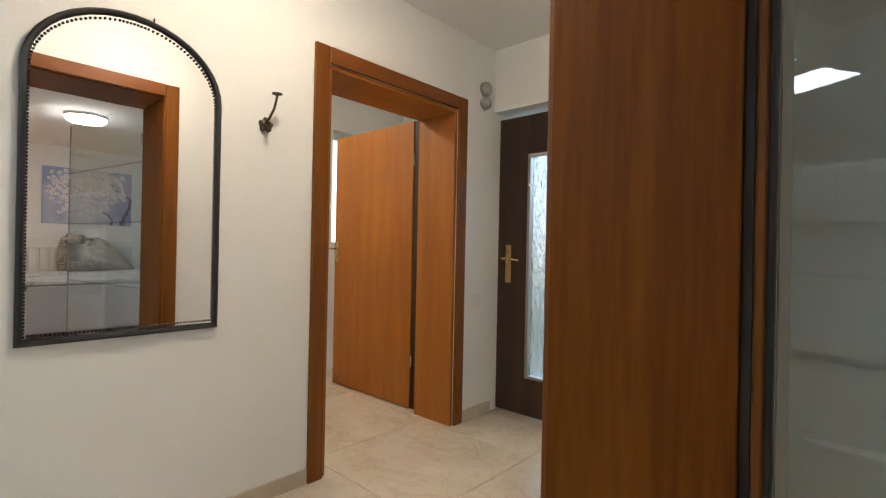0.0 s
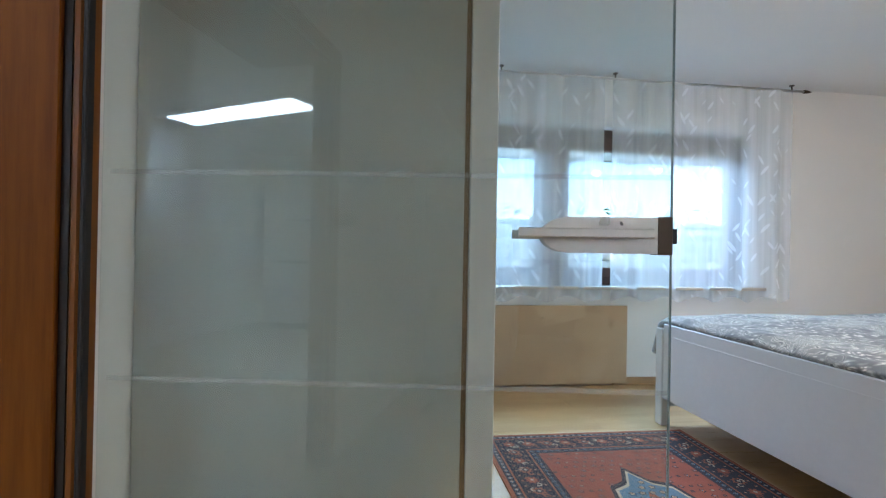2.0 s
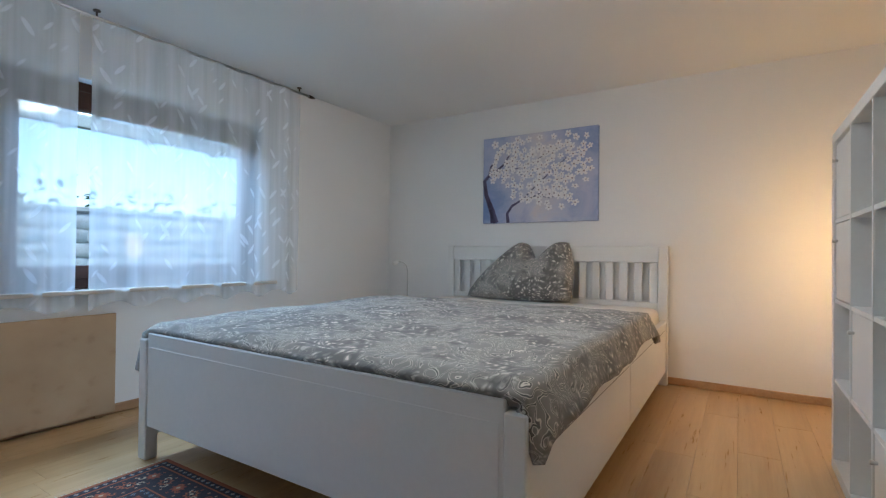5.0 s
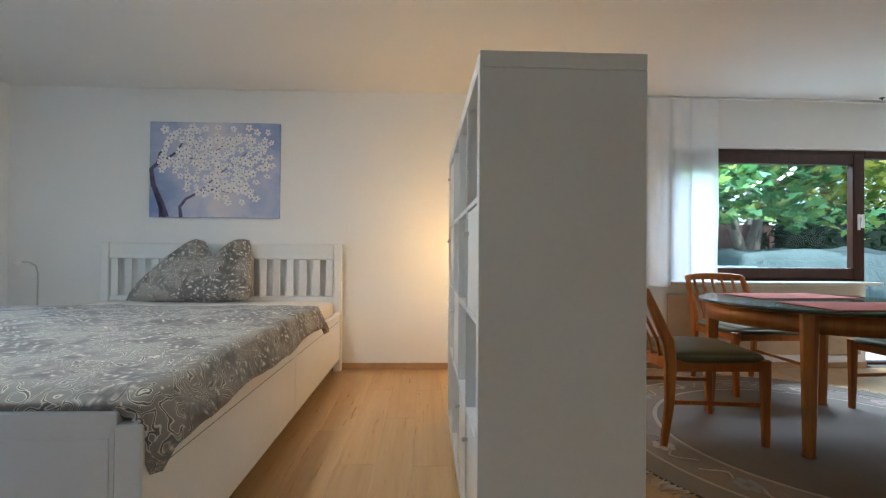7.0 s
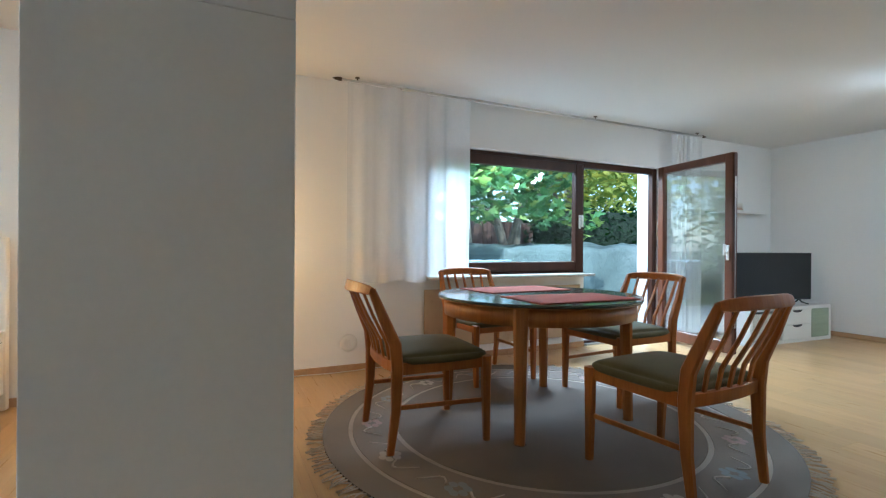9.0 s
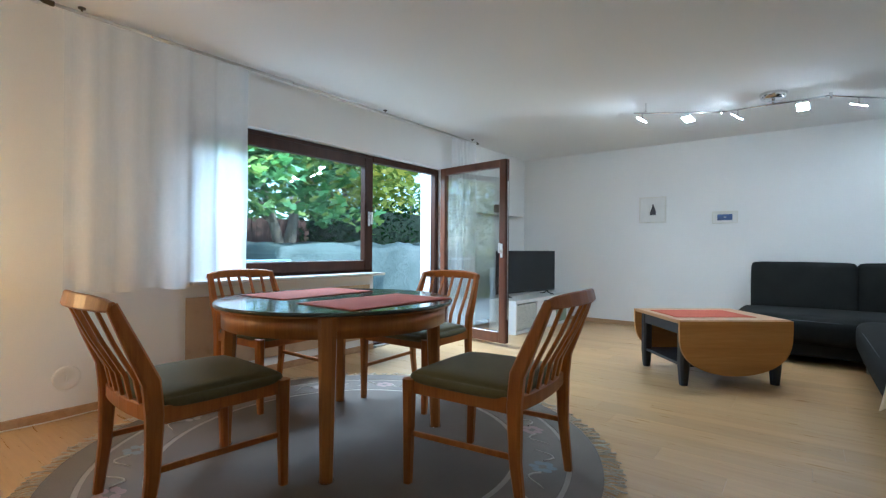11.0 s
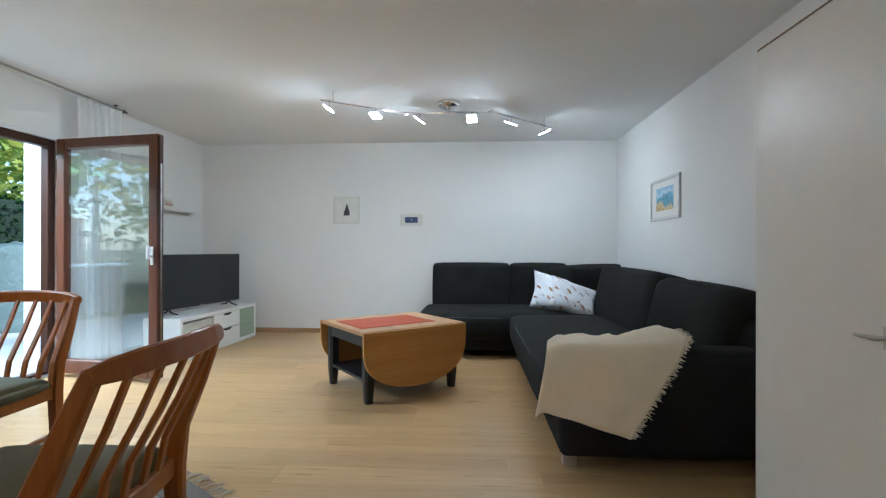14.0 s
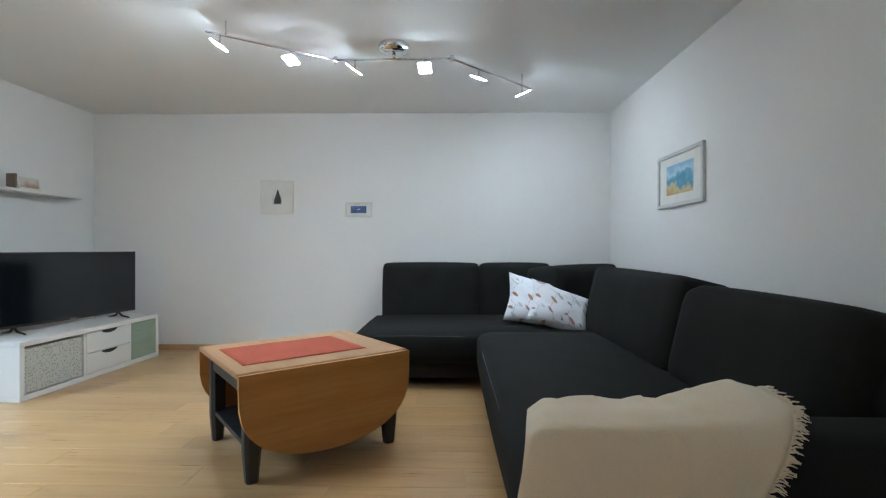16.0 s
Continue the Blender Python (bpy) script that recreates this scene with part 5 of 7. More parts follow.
def dining_chair():
    e = thing("dining_chair", pose(0, 0, 0), "teak dining chair with slatted curved back and olive seat", "chair", "chairs round the dining table")
    W = CHAIR_WOOD
    fw, bw, d = 0.275, 0.262, 0.27
    for s in (-1, 1):
        bm = bmesh.new()
        bar(bm, [(s * (fw - 0.004), d - 0.005, 0), (s * fw, d - 0.012, 0.25), (s * fw, d - 0.012, 0.468)], [0.036, 0.046, 0.054], [0.036, 0.046, 0.054], (1, 0, 0))
        part("leg", bm, W, e)
        bm = bmesh.new()
        bar(bm, [(s * (bw - 0.004), -d - 0.015, 0), (s * bw, -d + 0.012, 0.22), (s * bw, -d + 0.018, 0.44), (s * bw, -d + 0.006, 0.56), (s * (bw - 0.004), -d - 0.055, 0.70), (s * (bw - 0.014), -d - 0.115, 0.845)],
            [0.032, 0.037, 0.041, 0.040, 0.037, 0.031], [0.036, 0.048, 0.062, 0.062, 0.052, 0.038], (1, 0, 0))
        part("back_post", bm, W, e)
        part("side_rail", boxes((s * 0.264 - 0.012, s * 0.264 + 0.012, -d + 0.04, d - 0.035, 0.405, 0.468), bev=0.003), W, e)
        bm = bmesh.new()
        bar(bm, [(s * 0.258, -d + 0.028, 0.235), (s * 0.266, d - 0.03, 0.225)], 0.016, 0.024, (1, 0, 0))
        part("stretcher", bm, W, e)
    part("front_rail", boxes((-fw + 0.022, fw - 0.022, d - 0.026, d - 0.002, 0.405, 0.468), bev=0.003), W, e)
    bm = bmesh.new()
    bar(bm, [(x, -d + 0.020 - 0.022 * (1 - (x / 0.245) ** 2), 0.437) for x in (-0.245, -0.16, -0.08, 0, 0.08, 0.16, 0.245)], 0.062, 0.026, (0, 0, 1))
    part("back_rail", bm, W, e)
    bm = bmesh.new()
    bar(bm, [(x, -d - 0.118 - 0.052 * (1 - (x / 0.262) ** 2), 0.852 - 0.012 * abs(x / 0.262) ** 3) for x in (-0.262, -0.22, -0.15, -0.075, 0, 0.075, 0.15, 0.22, 0.262)], [0.036, 0.05, 0.056, 0.058, 0.058, 0.058, 0.056, 0.05, 0.036], 0.024, (0, 0.25, 1))
    part("top_rail", bm, W, e, "gently curved top rail")
    for k in range(5):
        x = -0.172 + k * 0.086
        c = 1 - (x / 0.262) ** 2
        bm = bmesh.new()
        bar(bm, [(x * 0.94, -d + 0.018 - 0.022 * c, 0.462), (x * 0.96, -d + 0.000 - 0.024 * c, 0.56), (x * 0.99, -d - 0.062 - 0.04 * c, 0.70), (x * 1.02, -d - 0.112 - 0.052 * c, 0.832)], [0.024, 0.024, 0.022, 0.020], [0.013, 0.015, 0.014, 0.012], (1, 0, 0))
        part("slat", bm, W, e)
    a = Mat("olive_velour", 0.9, sheen=0.12)
    vec = a.coords()
    n2 = a.noise(vec, 260, 2)
    a.color(a.mix(0.4, a.ramp(a.noise(vec, 6, 4), [(0.3, (0.085, 0.075, 0.022)), (0.7, (0.130, 0.112, 0.038))]), a.ramp(n2, [(0.35, (0.045, 0.040, 0.014)), (0.65, (0.15, 0.13, 0.055))])))
    a.bump(n2, 0.5, 0.002)
    bm2 = bmesh.new()
    cushion(bm2, -0.262, 0.262, -0.235, 0.268, 0.440, 0.496, 0.026, 0.028, 12)
    part("seat", bm2, a.m, e, "olive green velour seat pad", True)
    return e


dining_table()
ch = dining_chair()
ch.matrix_basis = pose(3.70, -1.745, 0.012, 0, 0, 178)
for m in (pose(2.745, -2.635, 0.012, 0, 0, -87), pose(4.585, -2.70, 0.012, 0, 0, 92), pose(3.78, -3.34, 0.012, 0, 0, 1)):
    copy_thing(ch, m)


def place_mat(m, w, d):
    a = Mat("terracotta_weave", 0.9)
    vec = a.coords()
    n2 = a.noise(a.coords((1, 0.2, 1)), 260, 2)
    a.color(a.mix(0.35, a.ramp(a.noise(vec, 5, 3), [(0.3, (0.40, 0.075, 0.035)), (0.7, (0.47, 0.10, 0.05))]), a.ramp(n2, [(0.3, (0.30, 0.05, 0.025)), (0.7, (0.52, 0.13, 0.07))])))
    a.bump(n2, 0.4, 0.001)
    bm = bmesh.new()
    sheet(bm, 24, 14, lambda u, v: Vector(((u - 0.5) * w, (v - 0.5) * d, 0.0025 + 0.0022 * noise.noise((u * 4, v * 3, w)))), 0.0022)
    ob = solid("place_mat", bm, a.m, "terracotta red woven place mat on the table", "place mat", group="place mats", smooth=True)
    ob.matrix_world = m
    return ob


place_mat(pose(3.42, -2.58, 0.7745, 0, 0, 88), 0.72, 0.44)
place_mat(pose(4.06, -2.62, 0.7745, 0, 0, 92), 0.70, 0.42)

# curtains at the garden side
curtain("curtain", (5.075, -1.62), (5.075, -2.80), 0.775, 2.455, 5.2, 0.030, SHEER_W, "sheer white curtain gathered beside the garden window", lambda u: 0.012 * math.sin(u * 20), 3, 0.55)
curtain("curtain", (5.07, -5.50), (5.05, -5.98), 0.06, 2.445, 6, 0.028, SHEER_W, "sheer white curtain hanging behind the open garden door", None, 9, 0.8)
curtain_rod((5.07, -1.57, 2.467), (5.07, -6.03, 2.467), 0.010, (0.03, 0.615, 0.98), "thin steel curtain rod over the garden window", 1)
ob = thing("radiator_cover", pose(5.205, -2.33, 0), "beige board in front of the living room radiator", "radiator cover")
part("panel", boxes((-0.010, 0.0, -1.9, -0.05, 0.13, 0.685), bev=0.002), BOARD, ob)
part("batten", boxes((0.0005, 0.014, -0.2, -0.15, 0.06, 0.6)), BASEBOARD, ob)
so = thing("wall_socket", pose(XE - 0.001, -1.68, 0.245), "round white wall socket above the baseboard", "socket")
bm = bmesh.new()
lathe(bm, [(0.075, 0.0), (0.075, 0.004), (0.068, 0.008), (0.035, 0.008), (0.03, 0.004)], 28)
bmesh.ops.transform(bm, matrix=pose(0, 0, 0, 0, -90, 0), verts=bm.verts)
part("plate", bm, PLASTIC_W, so, smooth=True)
part("blind_cap", boxes((-0.012, -0.0045, -0.004, 0.004, -0.022, 0.022), bev=0.001), PLASTIC_W, so)
cb = bmesh.new()
tube(cb, [(5.19, y, 0.008 + 0.004 * math.sin(y * 9)) for y in [-1.2 - 0.12 * k for k in range(10)]], 0.004, 6)
solid("cable", cb, PLASTIC_W, "thin white cable along the baseboard", "cable")


# ---- sitting corner ----
SOFA = Mat("charcoal_microfibre", 0.9, spec=0.15)
vec = SOFA.coords()
n2 = SOFA.noise(vec, 300, 2)
SOFA.color(SOFA.mix(0.35, SOFA.ramp(SOFA.noise(vec, 4, 5), [(0.3, (0.012, 0.0125, 0.0118)), (0.7, (0.020, 0.0205, 0.0190))]), SOFA.ramp(n2, [(0.3, (0.010, 0.010, 0.0092)), (0.7, (0.028, 0.028, 0.0255))])))
SOFA.bump(n2, 0.35, 0.001)
SOFA = SOFA.m


def corner_sofa():
    e = thing("corner_sofa", pose(0.9, -6.2, 0), "large charcoal fabric corner sofa with steel feet", "sofa")
    ox, oy = 0.9, -6.2

    def cush(name, x0, x1, y0, y1, z0, z1, r, puff, label="", m=None):
        bm = bmesh.new()
        cushion(bm, x0 - ox, x1 - ox, y0 - oy, y1 - oy, z0, z1, r, puff, 10, m)
        return part(name, bm, SOFA, e, label, True)
    # bases
    cush("base", -0.20, 2.02, -7.62, -6.36, 0.07, 0.33, 0.03, 0.0)
    cush("base", -0.20, 1.165, -6.357, -3.90, 0.07, 0.33, 0.03, 0.0)
    # seats
    cush("seat", 0.30, 2.17, -7.27, -6.28, 0.20, 0.445, 0.075, 0.018, "seat cushion open at one end")
    cush("seat", 0.27, 1.225, -6.32, -4.05, 0.19, 0.452, 0.075, 0.022, "long seat cushion")
    # backs
    lean = lambda x, y, ax, a: Matrix.Translation((x - ox, y - oy, 0.40)) @ Matrix.Rotation(radians(a), 4, ax) @ Matrix.Translation((ox - x, oy - y, -0.40))
    cush("backrest", 1.155, 2.075, -7.58, -7.20, 0.36, 0.925, 0.042, 0.014, "", lean(0, -7.4, "X", 5))
    cush("backrest", 0.475, 1.147, -7.58, -7.20, 0.36, 0.925, 0.042, 0.014, "", lean(0, -7.4, "X", 5))
    cm = Matrix.Translation((0.12 - ox, -7.02 - oy, 0)) @ Matrix.Rotation(radians(45), 4, "Z") @ Matrix.Translation((ox - 0.12, oy + 7.02, 0))
    cush("backrest", -0.42, 0.66, -7.36, -7.02, 0.36, 0.918, 0.05, 0.014, "slanting corner backrest", cm @ lean(0, -7.2, "X", 5))
    cush("backrest", 0.06, 0.36, -6.62, -5.152, 0.36, 0.898, 0.055, 0.012, "", lean(0.1, 0, "Y", -13))
    cush("backrest", 0.08, 0.36, -5.150, -4.10, 0.36, 0.866, 0.090, 0.014, "", lean(0.1, 0, "Y", -13))
    cush("back_shell", -0.20, 0.05, -6.6, -4.05, 0.30, 0.80, 0.08, 0.004)
    cush("arm_end", -0.20, 0.20, -4.30, -3.875, 0.30, 0.735, 0.08, 0.01, "rounded end of the back")
    cush("arm", -0.16, 1.16, -4.10, -3.86, 0.09, 0.60, 0.06, 0.012, "low rounded armrest")
    for x, y in ((1.105, -4.0), (1.12, -6.27), (1.95, -6.45), (0.0, -3.98), (1.95, -7.5)):
        bm = bmesh.new()
        box(bm, x - ox - 0.035, x - ox + 0.035, y - oy - 0.03, y - oy + 0.03, 0.0, 0.085, 0.004)
        part("foot", bm, STEEL, e, "brushed steel foot")
    thread = plain("seam_thread", (0.10, 0.10, 0.105), 0.8)
    for pts in ([(1.215, -6.26, 0.41), (1.223, -5.2, 0.425), (1.215, -4.15, 0.41)], [(2.1, -6.30, 0.41), (1.7, -6.275, 0.42), (1.25, -6.29, 0.41)]):
        bm = bmesh.new()
        tube(bm, [Vector(p) - Vector((ox, oy, 0)) + Vector((0.004, 0.004, 0)) for p in pts], 0.0018, 5)
        part("seam", bm, thread, e, "grey contrast seam")


def throw_blanket():
    rnd = random.Random(4)
    path = [(-4.62, 0.475), (-4.40, 0.48), (-4.20, 0.52), (-4.12, 0.62), (-4.06, 0.652), (-3.95, 0.655), (-3.865, 0.635), (-3.838, 0.57), (-3.832, 0.45), (-3.828, 0.33), (-3.825, 0.2), (-3.822, 0.10)]
    cum = [0]
    for p, q in zip(path, path[1:]):
        cum.append(cum[-1] + math.dist(p, q))

    def at(s):
        s = max(0, min(cum[-1] - 1e-6, s))
        k = max(i for i in range(len(cum) - 1) if cum[i] <= s)
        t = (s - cum[k]) / (cum[k + 1] - cum[k])
        return [path[k][i] + (path[k + 1][i] - path[k][i]) * t for i in range(2)]

    def end(u):
        return 1.13 + 0.13 * u

    def f(u, v):
        s = 0.10 * u + v * (end(u) - 0.10 * u)
        y, z = at(s)
        right = 0.55 + 0.27 * max(0, (s - 0.75) / 0.45)
        left = 1.09 + 0.21 * v
        x = left + (right - left) * u
        w = (0.045 if s < 0.62 else 0.012) * noise.noise((u * 4, v * 5, 2)) + 0.006 * noise.noise((u * 14, v * 6, 5))
        fold = 0.012 * math.sin(u * 9 + v * 2) * min(1, max(0, (s - 0.75) * 4))
        z += 0.055 * max(0.0, 1 - abs(u - 0.86) / 0.30) ** 0.7 * max(0.0, 1 - abs(s - 0.62) / 0.26)
        if u < 0.06:
            z -= 0.03 * (0.06 - u) / 0.06
        return Vector((x, y + abs(w) * 0.6 + max(fold, 0), z + abs(w) * 0.8))
    a = Mat("cream_wool", 0.95, sheen=0.4)
    vec = a.coords()
    n2 = a.noise(vec, 240, 2)
    a.color(a.mix(0.3, a.ramp(a.noise(vec, 5, 3), [(0.3, (0.88, 0.72, 0.48)), (0.7, (0.93, 0.79, 0.57))]), a.ramp(n2, [(0.3, (0.78, 0.66, 0.48)), (0.7, (0.93, 0.85, 0.7))])))
    a.bump(n2, 0.5, 0.002)
    e = thing("throw_blanket", pose(0, 0, 0), "cream wool throw with fringed edge over the sofa arm", "blanket")
    bm = bmesh.new()
    sheet(bm, 40, 50, f, 0.009)
    part("cloth", bm, a.m, e, smooth=True)
    bm = bmesh.new()
    for k in range(300):
        p = f(1.0, k / 300)
        q = p + Vector((rnd.uniform(-0.034, -0.010), rnd.uniform(0.0, 0.015), rnd.uniform(-0.018, 0.008)))
        tube(bm, [p, p.lerp(q, 0.5) + Vector((0, 0, 0.004)), q], [0.003, 0.0024, 0.0014], 4)
    part("fringe", bm, a.m, e, "fringe along one edge")["kind"] = "stuff"


corner_sofa()
throw_blanket()


def floral_cushion():
    a = Mat("white_printed_cotton", 0.9)
    vec = a.coords()
    v1 = a.n("ShaderNodeTexVoronoi", Scale=9.0)
    squash = a.n("ShaderNodeMapping", Scale=(2.3, 0.6, 0.85))
    a.l(a.coords((1, 1, 1), (0, 48, 0)), squash.inputs["Vector"])
    a.l(squash.outputs[0], v1.inputs["Vector"])
    spots = a.ramp(v1.outputs["Distance"], [(0.26, (1, 1, 1)), (0.31, (0, 0, 0))])
    hue = a.n("ShaderNodeSeparateColor")
    a.l(v1.outputs["Color"], hue.inputs[0])
    tones = a.ramp(hue.outputs[0], [(0.0, (0.30, 0.33, 0.40)), (0.35, (0.45, 0.20, 0.14)), (0.65, (0.62, 0.66, 0.74)), (1.0, (0.42, 0.27, 0.14))])
    v2 = a.n("ShaderNodeTexVoronoi", Scale=6.0)
    v2.feature = "DISTANCE_TO_EDGE"
    a.l(a.coords((1, 1, 1), (0, 20, 0)), v2.inputs["Vector"])
    stems = a.ramp(v2.outputs["Distance"], [(0.003, (1, 1, 1)), (0.007, (0, 0, 0))])
    keep = a.ramp(a.noise(vec, 9, 2), [(0.42, (0, 0, 0)), (0.46, (1, 1, 1))])
    c = a.mix(a.mix(1.0, stems, keep, "MULTIPLY"), (0.88, 0.90, 0.96), (0.28, 0.22, 0.20))
    a.color(a.mix(a.mix(1.0, spots, keep, "MULTIPLY"), c, tones))
    a.bump(a.noise(vec, 300, 2), 0.2, 0.001)
    return a.m


FLORAL = floral_cushion()
pillow("cushion", pose(0.74, -6.58, 0.452, -26, 14, 186), 0.50, 0.40, 0.15, FLORAL, "white cushion printed with leaves, leaning on the sofa back", "cushion", 0.08, "printed sofa cushions")
pillow("cushion", pose(0.60, -6.40, 0.455, -34, 20, 186), 0.48, 0.36, 0.14, FLORAL, "white cushion printed with feathers, in front of another", "cushion", 0.08, "printed sofa cushions")


def coffee_table():
    o = Vector((2.364, -4.777, 0))
    u = Vector((0.634, -0.773, 0)).normalized()
    ang = math.degrees(math.atan2(u.y, u.x))
    e = thing("coffee_table", Matrix.Translation(o) @ pose(0, 0, 0, 0, 0, ang), "drop-leaf pine coffee table on a black base", "coffee table")
    A, B = 0.755, -0.90     # along the short end, along the leaf
    part("tabletop", boxes((0.004, A - 0.004, B, 0, 0.493, 0.52), bev=0.004), PINE, e, "oiled pine top")

    def leaf_mesh(x):
        n = 26
        w, h = -B, 0.425
        pts = [(0, 0.0)]
        pts += [(0, -0.06)]
        for k in range(n + 1):
            t = math.pi * k / n
            pts.append((-w / 2 + w / 2 * math.cos(t), -0.06 - (h - 0.06) * max(math.sin(t), 0.0) ** 0.62))
        pts += [(-w, -0.06), (-w, 0.0)]
        seen, out = set(), []
        for p in pts:
            key = (round(p[0], 4), round(p[1], 4))
            if key not in seen:
                seen.add(key)
                out.append(p)
        bm = bmesh.new()
        lo = [bm.verts.new((x, y, 0.515 + z)) for y, z in out]
        hi = [bm.verts.new((x + 0.022, y, 0.515 + z)) for y, z in out]
        bm.faces.new(lo)
        bm.faces.new(hi[::-1])
        for k in range(len(out)):
            bm.faces.new((lo[k], lo[(k + 1) % len(out)], hi[(k + 1) % len(out)], hi[k]))
        return bm
    part("drop_leaf", leaf_mesh(-0.024), PINE_LEAF, e, "rounded pine drop leaf hanging down")
    part("drop_leaf", leaf_mesh(A + 0.002), PINE_LEAF, e, "rounded pine drop leaf hanging down")
    part("apron", boxes((0.03, A - 0.03, -0.075, -0.05, 0.40, 0.492), (0.03, A - 0.03, B + 0.05, B + 0.075, 0.40, 0.492), (0.03, 0.052, B + 0.075, -0.075, 0.40, 0.492), (A - 0.052, A - 0.03, B + 0.075, -0.075, 0.40, 0.492)), BLACK_WOOD, e)
    part("shelf", boxes((0.05, A - 0.05, B + 0.06, -0.06, 0.145, 0.168), bev=0.003), BLACK_WOOD, e)
    part("middle_panel", boxes((0.36, 0.378, B + 0.07, -0.30, 0.169, 0.40)), BLACK_WOOD, e)
    for x in (0.028, A - 0.10):
        for y in (-0.115, B + 0.045):
            bm = bmesh.new()
            bar(bm, [(x + 0.036, y + 0.035, 0), (x + 0.036, y + 0.035, 0.14), (x + 0.036, y + 0.035, 0.491)], [0.056, 0.078, 0.078], [0.054, 0.076, 0.076], (1, 0, 0))
            part("leg", bm, BLACK_WOOD, e)
    runner = place_mat(Matrix.Translation(o) @ pose(0, 0, 0, 0, 0, ang) @ pose(A * 0.5, B * 0.44, 0.5205, 0, 0, 90), 0.66, 0.46)
    runner["label"] = "orange-red cloth runner on the coffee table"
    runner["category"] = "runner"
    runner["group"] = ""


coffee_table()


def tv_bench():
    o = Vector((4.418, -5.95, 0))
    q = Vector((4.357, -7.42, 0))
    L = (q - o).length
    ang = math.degrees(math.atan2((q - o).y, (q - o).x))
    e = thing("tv_bench", Matrix.Translation(o) @ pose(0, 0, 0, 0, 0, ang), "low white cube bench with basket, drawers and green door", "tv bench")
    # local x along the bench, local +y towards the garden wall
    W, D, Z = WHITE_LACQ, 0.39, 0.42
    part("top", boxes((0, L, 0, D, Z - 0.038, Z), bev=0.002), W, e)
    part("bottom", boxes((0, L, 0, D, 0, 0.038), bev=0.002), W, e)
    part("side", boxes((0, 0.038, 0, D, 0.039, Z - 0.039)), W, e)
    part("side", boxes((L - 0.038, L, 0, D, 0.039, Z - 0.039)), W, e)
    b = [0.038, 0.565, 1.085, L - 0.038]
    for x in b[1:3]:
        part("divider", boxes((x - 0.008, x + 0.008, 0.003, D - 0.003, 0.039, Z - 0.039)), W, e)
    part("back", boxes((0.039, L - 0.039, D - 0.012, D - 0.004, 0.039, Z - 0.039)), W, e)
    a = Mat("speckled_basket", 0.9)
    v1 = a.n("ShaderNodeTexVoronoi", Scale=60.0)
    a.l(a.coords(), v1.inputs["Vector"])
    a.color(a.ramp(v1.outputs["Distance"], [(0.2, (0.30, 0.31, 0.29)), (0.45, (0.55, 0.55, 0.50))]))
    a.bump(v1.outputs["Distance"], 0.5, 0.003)
    bk = part("basket", boxes((b[0] + 0.012, b[1] - 0.014, 0.012, D - 0.05, 0.045, Z - 0.06), bev=0.006), a.m, e, "speckled grey fabric basket")
    bm = bmesh.new()
    tube(bm, [(0.20, 0.008, 0.345), (0.30, 0.004, 0.335), (0.40, 0.008, 0.345)], 0.006, 6)
    part("handle", bm, a.m, bk)
    for z0, z1 in ((0.042, 0.207), (0.213, Z - 0.042)):
        dr = part("drawer", boxes((b[1] + 0.012, b[2] - 0.012, 0.0, 0.30, z0, z1), bev=0.002), W, e, "white drawer")
        bm = bmesh.new()
        mid = (b[1] + b[2]) / 2
        pts = [(mid + 0.09 * math.cos(t), z1 - 0.03 * math.sin(t)) for t in [math.pi * k / 12 for k in range(13)]]
        # flat black patch on the front: shadow of the cut-out as colour
        bm.faces.new([bm.verts.new((x, -0.0012, z - 0.001)) for x, z in pts])
        part("grip_shadow", bm, PLASTIC_B, dr, "black patch standing in for the shadowed finger cut-out")
    a = timber("sage_green_front", (0.26, 0.32, 0.24), (0.31, 0.38, 0.29), (0.36, 0.43, 0.33), "x", 0.6)
    part("green_door", boxes((b[2] + 0.012, b[3] - 0.003, 0.001, 0.02, 0.042, Z - 0.042), bev=0.002), a, e, "pale green front")
    # television
    t = thing("television", pose(4.63, -6.685, Z + 0.001, 0, 0, -101.0), "flat black television on two feet", "television")
    w = 1.26
    part("case", boxes((-w / 2, w / 2, 0.002, 0.035, 0.05, 0.622), bev=0.004), PLASTIC_B, t)
    part("rear_bulge", boxes((-w * 0.35, w * 0.35, 0.0355, 0.07, 0.09, 0.42), bev=0.01), PLASTIC_B, t)
    sc = Mat("dark_screen", 0.12)
    sc.b.inputs["Base Color"].default_value = (0.006, 0.008, 0.011, 1)
    part("screen", boxes((-w / 2 + 0.009, w / 2 - 0.009, -0.0005, 0.0015, 0.07, 0.613)), sc.m, t, "glossy dark screen")
    part("badge", boxes((-0.03, 0.03, -0.0008, 0.0012, 0.056, 0.063)), STEEL, t, "small pale maker's badge")
    for x in (-w * 0.36, w * 0.36):
        bm = bmesh.new()
        tube(bm, [(x, 0.02, 0.055), (x, -0.02, 0.02), (x - 0.01, -0.11, 0.006)], [0.01, 0.009, 0.006], 8)
        tube(bm, [(x, 0.02, 0.055), (x, 0.05, 0.02), (x, 0.13, 0.006)], [0.01, 0.009, 0.006], 8)
        part("foot", bm, PLASTIC_B, t)


tv_bench()


